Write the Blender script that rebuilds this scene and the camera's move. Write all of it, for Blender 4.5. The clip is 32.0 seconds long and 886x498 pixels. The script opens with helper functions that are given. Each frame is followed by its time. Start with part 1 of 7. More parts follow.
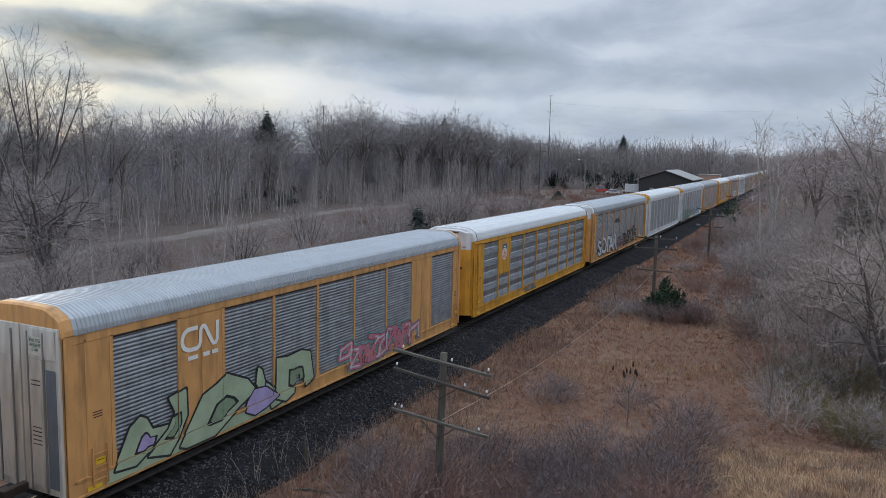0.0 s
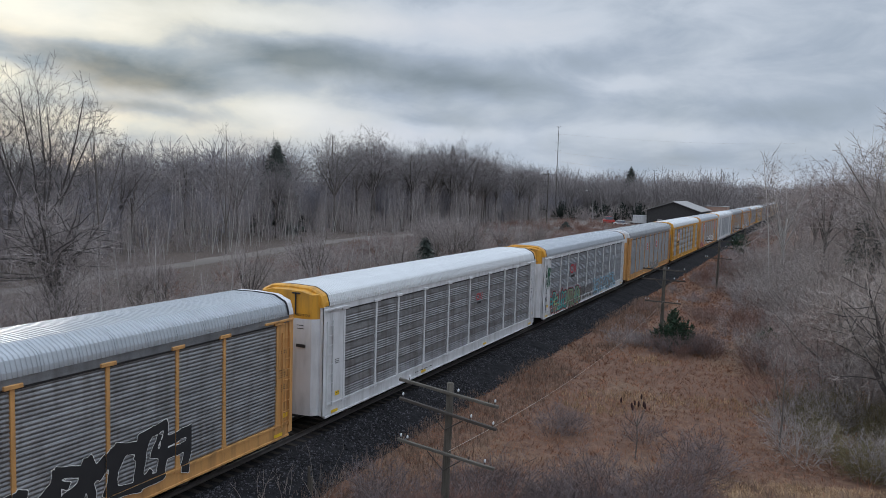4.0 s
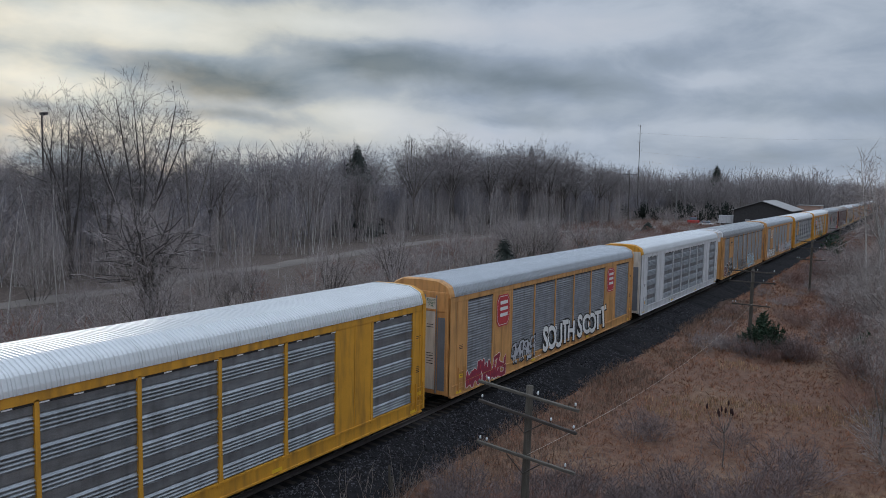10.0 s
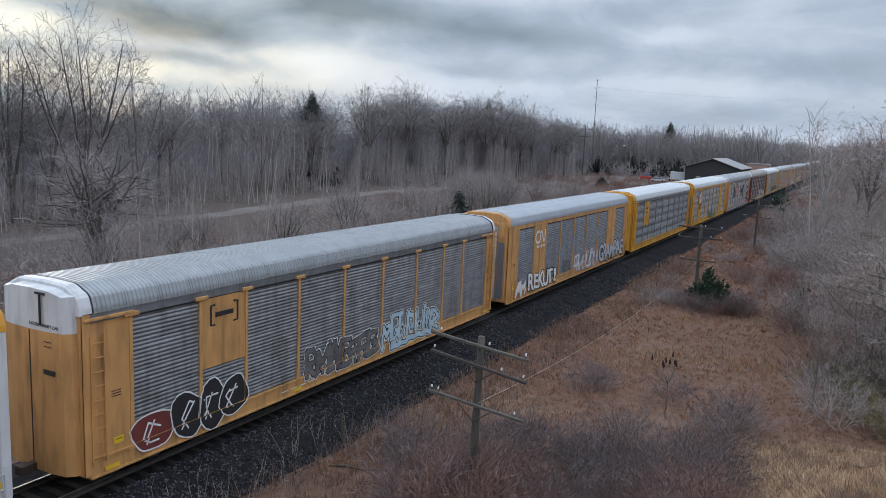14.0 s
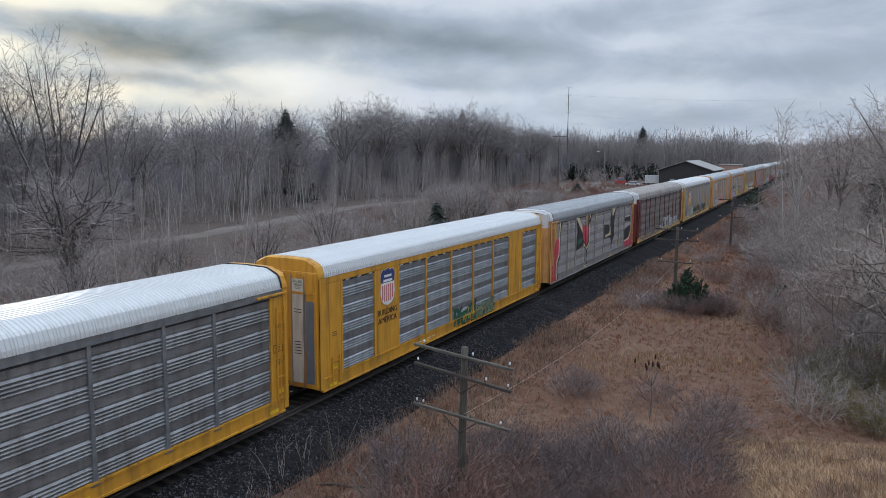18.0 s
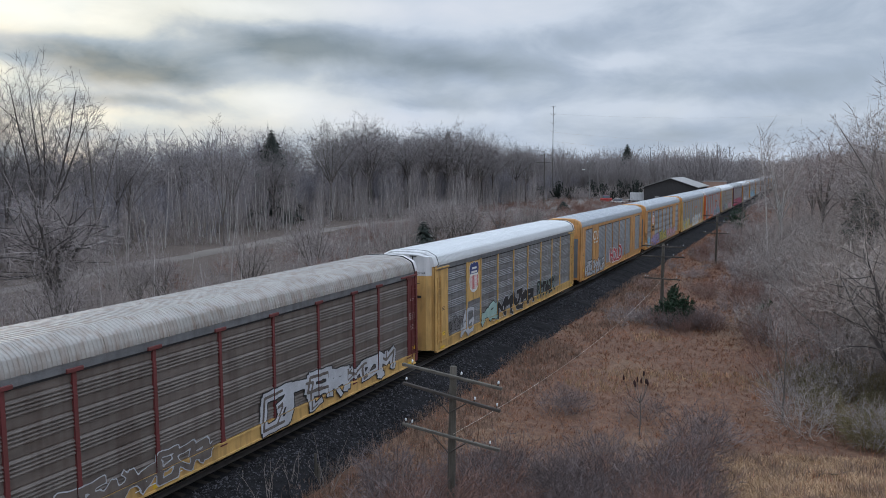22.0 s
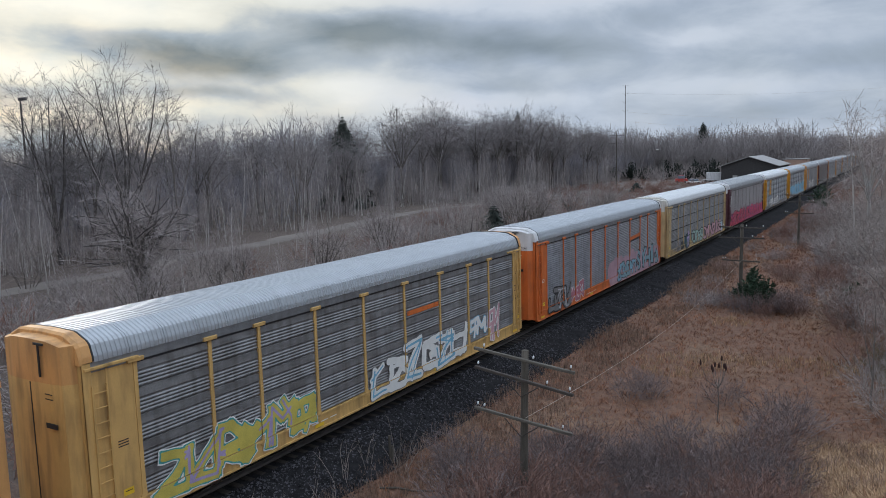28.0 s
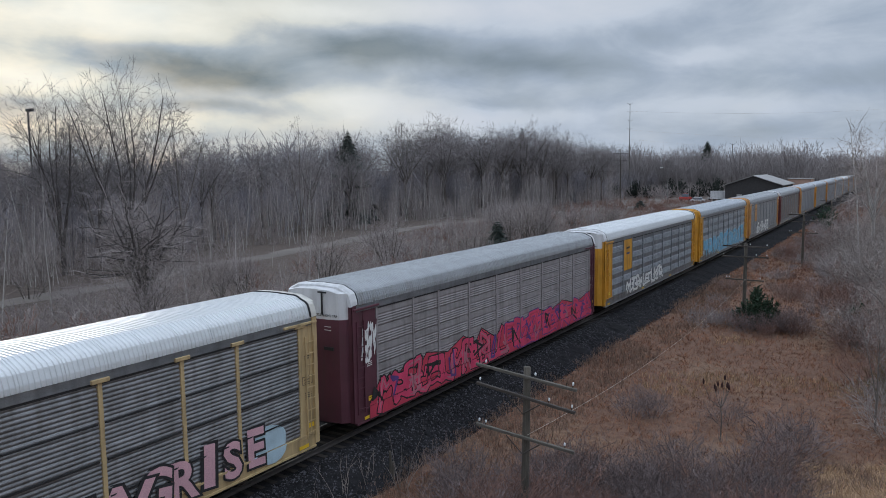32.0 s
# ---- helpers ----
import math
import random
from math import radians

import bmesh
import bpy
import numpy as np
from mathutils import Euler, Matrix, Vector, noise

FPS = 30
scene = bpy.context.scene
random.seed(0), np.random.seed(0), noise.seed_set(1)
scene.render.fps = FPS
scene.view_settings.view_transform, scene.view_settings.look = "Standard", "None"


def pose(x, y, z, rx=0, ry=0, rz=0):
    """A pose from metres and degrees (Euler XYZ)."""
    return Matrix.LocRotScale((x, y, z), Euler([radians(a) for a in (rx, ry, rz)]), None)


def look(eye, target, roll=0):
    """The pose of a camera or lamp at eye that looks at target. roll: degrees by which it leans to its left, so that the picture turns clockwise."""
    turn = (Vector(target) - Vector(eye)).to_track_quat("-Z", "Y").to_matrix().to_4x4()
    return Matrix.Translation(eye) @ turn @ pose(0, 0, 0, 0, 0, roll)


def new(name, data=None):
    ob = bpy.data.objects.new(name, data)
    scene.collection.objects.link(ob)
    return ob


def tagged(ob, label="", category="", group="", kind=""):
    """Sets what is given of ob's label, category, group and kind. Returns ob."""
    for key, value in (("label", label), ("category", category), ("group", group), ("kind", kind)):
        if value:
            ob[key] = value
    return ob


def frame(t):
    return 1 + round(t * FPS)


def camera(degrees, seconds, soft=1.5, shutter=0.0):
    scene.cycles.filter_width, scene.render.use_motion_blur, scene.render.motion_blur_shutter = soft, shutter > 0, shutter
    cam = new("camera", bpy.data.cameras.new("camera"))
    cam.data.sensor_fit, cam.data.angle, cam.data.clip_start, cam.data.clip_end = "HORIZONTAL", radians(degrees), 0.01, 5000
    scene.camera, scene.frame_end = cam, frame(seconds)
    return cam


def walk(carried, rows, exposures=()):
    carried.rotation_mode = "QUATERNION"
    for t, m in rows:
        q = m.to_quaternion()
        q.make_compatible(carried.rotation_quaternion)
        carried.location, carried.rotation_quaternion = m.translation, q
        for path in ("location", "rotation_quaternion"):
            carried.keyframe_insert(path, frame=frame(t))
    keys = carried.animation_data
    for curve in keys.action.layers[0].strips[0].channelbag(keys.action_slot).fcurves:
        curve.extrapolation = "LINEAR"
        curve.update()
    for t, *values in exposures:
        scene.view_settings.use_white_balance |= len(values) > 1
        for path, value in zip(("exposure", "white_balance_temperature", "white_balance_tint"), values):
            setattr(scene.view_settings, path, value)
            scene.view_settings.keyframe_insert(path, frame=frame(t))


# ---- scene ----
# ---- camera ----
FOV = 60.46
PATH = [
    (0, pose(0, 0, 10.3, 82.91, -1.35, 25.49)),
    (0.5, pose(0, 0, 10.3, 83.08, -1.41, 25.30)),
    (1, pose(0, 0, 10.3, 83.38, -1.31, 24.66)),
    (1.5, pose(0, 0, 10.3, 83.57, -1.13, 23.76)),
    (2, pose(0, 0, 10.3, 84.14, -1.30, 23.36)),
    (2.5, pose(0, 0, 10.3, 87.65, -1.46, 23.19)),
    (4.5, pose(0, 0, 10.3, 84.61, -0.93, 27.42)),
    (5, pose(0, 0, 10.3, 85.06, 1.45, 28.13)),
    (5.5, pose(0, 0, 10.3, 87.50, 2.23, 31.31)),
    (6, pose(0, 0, 10.3, 87.88, 2.16, 35.21)),
    (6.5, pose(0, 0, 10.3, 87.00, 0.81, 32.08)),
    (7, pose(0, 0, 10.3, 85.61, 0.47, 30.06)),
    (7.5, pose(0, 0, 10.3, 84.63, 0.40, 30.84)),
    (8, pose(0, 0, 10.3, 84.23, 0.26, 30.63)),
    (8.5, pose(0, 0, 10.3, 83.96, -0.38, 30.34)),
    (9, pose(0, 0, 10.3, 84.35, -1.03, 31.00)),
    (9.5, pose(0, 0, 10.3, 84.96, -1.34, 31.53)),
    (10, pose(0, 0, 10.3, 85.12, -1.07, 31.99)),
    (10.5, pose(0, 0, 10.3, 84.98, -0.62, 32.65)),
    (11, pose(0, 0, 10.3, 84.33, -0.74, 32.93)),
    (11.5, pose(0, 0, 10.3, 83.95, -1.00, 33.59)),
    (12, pose(0, 0, 10.3, 83.80, -1.72, 34.13)),
    (12.5, pose(0, 0, 10.3, 83.04, -2.51, 33.72)),
    (13, pose(0, 0, 10.3, 82.06, -3.01, 32.17)),
    (13.5, pose(0, 0, 10.3, 81.46, -3.19, 30.29)),
    (14, pose(0, 0, 10.3, 81.54, -2.48, 28.72)),
    (14.5, pose(0, 0, 10.3, 82.09, -1.09, 27.60)),
    (15, pose(0, 0, 10.3, 82.70, -1.40, 26.59)),
    (15.5, pose(0, 0, 10.3, 83.55, -1.85, 25.56)),
    (17.5, pose(0, 0, 10.3, 83.02, -0.28, 26.64)),
    (18, pose(0, 0, 10.3, 82.48, -0.39, 26.85)),
    (18.5, pose(0, 0, 10.3, 82.48, 0.06, 26.77)),
    (19, pose(0, 0, 10.3, 82.84, 0.23, 26.53)),
    (19.5, pose(0, 0, 10.3, 83.08, 0.07, 26.39)),
    (20, pose(0, 0, 10.3, 83.35, -0.22, 26.31)),
    (20.5, pose(0, 0, 10.3, 83.47, -0.22, 26.15)),
    (21, pose(0, 0, 10.3, 83.84, -0.16, 26.22)),
    (21.5, pose(0, 0, 10.3, 84.05, 0.14, 26.16)),
    (22, pose(0, 0, 10.3, 83.93, 0.16, 25.81)),
    (22.5, pose(0, 0, 10.3, 83.83, 0.12, 26.24)),
    (23, pose(0, 0, 10.3, 83.22, 0.69, 27.53)),
    (23.5, pose(0, 0, 10.3, 82.95, 1.04, 28.55)),
    (24, pose(0, 0, 10.3, 83.08, 0.77, 28.79)),
    (24.5, pose(0, 0, 10.3, 83.65, 0.31, 28.88)),
    (25, pose(0, 0, 10.3, 83.79, 0.33, 28.79)),
    (25.5, pose(0, 0, 10.3, 83.66, 0.95, 28.92)),
    (26, pose(0, 0, 10.3, 83.59, 1.66, 29.91)),
    (26.5, pose(0, 0, 10.3, 82.71, 1.59, 30.71)),
    (28.5, pose(0, 0, 10.3, 82.96, 1.19, 31.27)),
    (29, pose(0, 0, 10.3, 83.50, 1.24, 32.07)),
    (29.5, pose(0, 0, 10.3, 83.65, 1.68, 32.41)),
    (30, pose(0, 0, 10.3, 83.58, 1.71, 32.11)),
    (30.5, pose(0, 0, 10.3, 83.70, 1.20, 31.61)),
    (31, pose(0, 0, 10.3, 83.98, 0.77, 31.27)),
    (31.5, pose(0, 0, 10.3, 84.10, 0.41, 31.12)),
    (32, pose(0, 0, 10.3, 83.96, 0.70, 31.34)),
]
EXPOSURES = [(0, 0.08, 6450, 10), (4.5, 0.0, 6550, 10), (6, -0.42, 6450, 10), (7.5, -0.24, 6450, 10), (9, -0.15, 6400, 10), (10, -0.28, 6350, 10), (11, -0.2, 6400, 10), (13, -0.13, 6350, 10), (14, 0.18, 6350, 10), (15, 0.24, 6400, 10), (18, 0.12, 6450, 10), (20, 0.13, 6400, 10), (26, 0.05, 6450, 10), (29, 0.02, 6450, 10), (32, -0.06, 6400, 10)]
cam = camera(FOV, 32.0, soft=0.5)

# ---- world, sun, exposure ----
SUN_AZ = radians(60)      # from the track's direction towards the left
SUN_EL = radians(10)
SUN_DIR = Vector((-math.sin(SUN_AZ) * math.cos(SUN_EL), math.cos(SUN_AZ) * math.cos(SUN_EL), math.sin(SUN_EL)))


def node(nt, kind, **values):
    n = nt.nodes.new(kind)
    for key, value in values.items():
        if key.startswith("i_"):
            n.inputs[int(key[2:])].default_value = value
        else:
            setattr(n, key, value)
    return n


def ramp(nt, stops, interpolation="LINEAR"):
    n = nt.nodes.new("ShaderNodeValToRGB")
    n.color_ramp.interpolation = interpolation
    els = n.color_ramp.elements
    while len(els) < len(stops):
        els.new(0.5)
    for el, (p, c) in zip(els, stops):
        el.position = p
        el.color = (*c, 1) if len(c) == 3 else c
    return n


# clouds: azimuth and height in degrees, half widths, tilt, weight (dark above 0, bright below)
CLOUDS = [
    (48.0, 6.9, 6.5, 1.25, -0.55, 0.60), (40.0, 9.0, 6.0, 1.4, -0.35, 0.34), (31.0, 8.2, 8.0, 1.35, -0.5, 0.48), (22.0, 7.1, 5.0, 1.0, -0.2, 0.24),
    (60.0, 14.9, 11.0, 2.2, 0.0, 0.70), (46.0, 14.4, 6.5, 1.5, 0.0, 0.32), (16.5, 8.8, 5.0, 1.3, 0.0, 0.16), (4.0, 5.6, 8.0, 1.2, -0.2, 0.24), (47.0, 4.6, 5.5, 0.5, 0.0, 0.26),
    (26.0, 5.0, 6.5, 0.7, 0.0, 0.16), (62.0, 4.4, 5.0, 0.6, 0.0, 0.22),
    (38.5, 4.9, 6.5, 1.0, -0.2, -0.50), (50.0, 3.4, 8.0, 0.7, 0.0, -0.20), (53.0, 10.2, 9.5, 1.5, -0.2, -0.52), (59.0, 6.4, 5.0, 1.3, 0.0, -0.45), (38.0, 11.6, 9.0, 1.0, 0.0, -0.36),
    (12.0, 7.7, 3.2, 0.8, 0.0, -0.24), (12.0, 4.3, 9.0, 0.8, 0.0, -0.12), (9.0, 2.2, 10.0, 1.0, 0.0, 0.14), (25.0, 11.2, 8.0, 1.2, 0.0, -0.26), (30.0, 3.6, 6.0, 0.8, 0.0, -0.30), (-5.0, 9.0, 9.0, 3.0, 0.0, 0.10),
]


def build_world():
    world = bpy.data.worlds.new("overcast_sky")
    scene.world = world
    world.use_nodes = True
    nt = world.node_tree
    nt.nodes.clear()
    L = nt.links.new
    out = node(nt, "ShaderNodeOutputWorld")
    bg = node(nt, "ShaderNodeBackground")
    L(bg.outputs[0], out.inputs[0])

    def op(kind, a, b=0.0, c=None):
        n = node(nt, "ShaderNodeMath", operation=kind)
        for k, v in enumerate((a, b, c)):
            if v is None:
                continue
            if isinstance(v, (int, float)):
                n.inputs[k].default_value = v
            else:
                L(v, n.inputs[k])
        return n.outputs[0]

    sky = node(nt, "ShaderNodeTexSky", sky_type="NISHITA", sun_disc=False, sun_elevation=SUN_EL, sun_rotation=-SUN_AZ)
    skyk = node(nt, "ShaderNodeVectorMath", operation="SCALE")
    skyk.inputs["Scale"].default_value = 0.10
    L(sky.outputs[0], skyk.inputs[0])
    tc = node(nt, "ShaderNodeTexCoord")
    sep = node(nt, "ShaderNodeSeparateXYZ")
    L(tc.outputs["Generated"], sep.inputs[0])
    x, y, z = sep.outputs
    az = op("MULTIPLY", op("ARCTAN2", op("MULTIPLY", x, -1.0), y), 57.2958)
    el = op("MULTIPLY", op("ARCSINE", z), 57.2958)
    # ragged edges: both angles are bent by noise, more along than across
    com = node(nt, "ShaderNodeCombineXYZ")
    L(op("MULTIPLY", az, 0.20), com.inputs[0]); L(op("MULTIPLY", el, 0.42), com.inputs[1])
    warp = node(nt, "ShaderNodeTexNoise")
    warp.inputs["Scale"].default_value, warp.inputs["Detail"].default_value, warp.inputs["Roughness"].default_value = 1.0, 5, 0.5
    L(com.outputs[0], warp.inputs["Vector"])
    ws = node(nt, "ShaderNodeSeparateColor")
    L(warp.outputs["Color"], ws.inputs[0])
    azw = op("ADD", az, op("MULTIPLY", op("SUBTRACT", ws.outputs[0], 0.5), 4.5))
    elw = op("ADD", el, op("MULTIPLY", op("SUBTRACT", ws.outputs[1], 0.5), 1.9))
    total = None
    for a0, e0, sa, se, tilt, weight in CLOUDS:
        da = op("DIVIDE", op("SUBTRACT", azw, a0), sa)
        de = op("ADD", op("DIVIDE", op("SUBTRACT", elw, e0), se), op("MULTIPLY", da, tilt))
        g = op("EXPONENT", op("MULTIPLY", op("ADD", op("MULTIPLY", da, da), op("MULTIPLY", de, de)), -1.0))
        g = op("MULTIPLY", g, weight)
        total = g if total is None else op("ADD", total, g)
    # general cloud texture, drawn out level
    com2 = node(nt, "ShaderNodeCombineXYZ")
    L(op("MULTIPLY", az, 0.13), com2.inputs[0]); L(op("MULTIPLY", el, 0.30), com2.inputs[1])
    n1 = node(nt, "ShaderNodeTexNoise")
    n1.inputs["Scale"].default_value, n1.inputs["Detail"].default_value, n1.inputs["Roughness"].default_value = 1.0, 7, 0.58
    n1.inputs["Distortion"].default_value = 0.4
    L(com2.outputs[0], n1.inputs["Vector"])
    val = op("ADD", op("MULTIPLY", op("SUBTRACT", n1.outputs[0], 0.5), 0.62), op("ADD", total, 0.5))
    dot = node(nt, "ShaderNodeVectorMath", operation="DOT_PRODUCT")
    dot.inputs[1].default_value = SUN_DIR
    L(tc.outputs["Generated"], dot.inputs[0])
    glow = node(nt, "ShaderNodeMapRange", i_1=0.84, i_2=0.99, i_3=0.0, i_4=1.0)
    glow.interpolation_type = "SMOOTHSTEP"
    L(dot.outputs["Value"], glow.inputs[0])
    cool = ramp(nt, [(0.05, (0.66, 0.695, 0.765)), (0.40, (0.55, 0.615, 0.71)), (0.62, (0.375, 0.445, 0.545)), (1.0, (0.235, 0.29, 0.345))])
    warm = ramp(nt, [(0.02, (0.88, 0.895, 0.83)), (0.34, (0.72, 0.735, 0.675)), (0.56, (0.425, 0.485, 0.53)), (1.0, (0.175, 0.225, 0.255))])
    L(val, cool.inputs[0]); L(val, warm.inputs[0])
    mix = node(nt, "ShaderNodeMix", data_type="RGBA")
    L(glow.outputs[0], mix.inputs[0]); L(cool.outputs[0], mix.inputs[6]); L(warm.outputs[0], mix.inputs[7])
    gap = node(nt, "ShaderNodeMapRange", i_1=0.35, i_2=0.75, i_3=0.0, i_4=0.08)
    L(ws.outputs[2], gap.inputs[0])
    mix2 = node(nt, "ShaderNodeMix", data_type="RGBA")
    L(gap.outputs[0], mix2.inputs[0]); L(mix.outputs[2], mix2.inputs[6]); L(skyk.outputs[0], mix2.inputs[7])
    # an overcast sky is brightest overhead
    high = node(nt, "ShaderNodeMapRange", i_1=0.24, i_2=0.85, i_3=1.0, i_4=SKY_ZENITH)
    high.interpolation_type = "SMOOTHSTEP"
    L(z, high.inputs[0])
    k = node(nt, "ShaderNodeVectorMath", operation="SCALE")
    L(mix2.outputs[2], k.inputs[0]); L(high.outputs[0], k.inputs["Scale"])
    L(k.outputs[0], bg.inputs[0])
    bg.inputs[1].default_value = 1.0


SKY_ZENITH = 2.6
build_world()
sun = new("sun", bpy.data.lights.new("sun", "SUN"))
sun.data.energy, sun.data.angle, sun.data.color = 0.9, radians(14), (1.0, 0.93, 0.82)
sun.matrix_world = look(SUN_DIR * 100, (0, 0, 0))


# ---- materials ----
def paint(name, color, rough=0.6, var=0.25, scale=3.0, bump=0.0, metal=0.0, dirt=0.0, dirt_color=(0.05, 0.042, 0.035), stretch=(1, 1, 1), fine=40.0, per_object=0.0, island=0.0, spec=0.5):
    """A surface with broad stains, fine grain and, where asked, vertical grime."""
    m = bpy.data.materials.new(name)
    m.use_nodes = True
    nt = m.node_tree
    bs = nt.nodes["Principled BSDF"]
    L = nt.links.new
    tc = node(nt, "ShaderNodeTexCoord")
    mp = node(nt, "ShaderNodeMapping")
    mp.inputs["Scale"].default_value = stretch
    L(tc.outputs["Object"], mp.inputs[0])
    n1 = node(nt, "ShaderNodeTexNoise")
    n1.inputs["Scale"].default_value, n1.inputs["Detail"].default_value = scale, 5
    n2 = node(nt, "ShaderNodeTexNoise")
    n2.inputs["Scale"].default_value, n2.inputs["Detail"].default_value = fine, 3
    L(mp.outputs[0], n1.inputs["Vector"]); L(mp.outputs[0], n2.inputs["Vector"])
    add = node(nt, "ShaderNodeMath", operation="MULTIPLY_ADD", i_1=0.6)
    L(n1.outputs[0], add.inputs[0])
    half = node(nt, "ShaderNodeMath", operation="MULTIPLY", i_1=0.4)
    L(n2.outputs[0], half.inputs[0]); L(half.outputs[0], add.inputs[2])
    lo, hi = [c * (1 - var) for c in color], [min(1, c * (1 + var)) for c in color]
    r = ramp(nt, [(0.30, lo), (0.70, hi)])
    L(add.outputs[0], r.inputs[0])
    col = r.outputs[0]
    if dirt > 0:
        n3 = node(nt, "ShaderNodeTexNoise")
        mp3 = node(nt, "ShaderNodeMapping")
        mp3.inputs["Scale"].default_value = (2.2, 2.2, 0.35)
        L(tc.outputs["Object"], mp3.inputs[0]); L(mp3.outputs[0], n3.inputs["Vector"])
        n3.inputs["Scale"].default_value, n3.inputs["Detail"].default_value = 1.6, 6
        dr = node(nt, "ShaderNodeMapRange", i_1=0.45, i_2=0.75, i_3=0.0, i_4=dirt)
        L(n3.outputs[0], dr.inputs[0])
        mx = node(nt, "ShaderNodeMix", data_type="RGBA")
        L(dr.outputs[0], mx.inputs[0]); L(col, mx.inputs[6])
        mx.inputs[7].default_value = (*dirt_color, 1)
        col = mx.outputs[2]
    if per_object > 0:
        oi = node(nt, "ShaderNodeObjectInfo")
        v = node(nt, "ShaderNodeMapRange", i_1=0, i_2=1, i_3=1 - per_object, i_4=1 + per_object)
        L(oi.outputs["Random"], v.inputs[0])
        hs = node(nt, "ShaderNodeHueSaturation")
        L(v.outputs[0], hs.inputs["Value"]); L(col, hs.inputs["Color"])
        col = hs.outputs[0]
    if island > 0:
        ge = node(nt, "ShaderNodeNewGeometry")
        v2 = node(nt, "ShaderNodeMapRange", i_1=0, i_2=1, i_3=1 - island, i_4=1 + island)
        L(ge.outputs["Random Per Island"], v2.inputs[0])
        h2 = node(nt, "ShaderNodeHueSaturation")
        L(v2.outputs[0], h2.inputs["Value"]); L(col, h2.inputs["Color"])
        col = h2.outputs[0]
    L(col, bs.inputs["Base Color"])
    bs.inputs["Roughness"].default_value = rough
    bs.inputs["Metallic"].default_value = metal
    bs.inputs["Specular IOR Level"].default_value = spec
    if bump > 0:
        b = node(nt, "ShaderNodeBump")
        b.inputs["Strength"].default_value, b.inputs["Distance"].default_value = bump, 0.02
        L(add.outputs[0], b.inputs["Height"]); L(b.outputs[0], bs.inputs["Normal"])
    return m


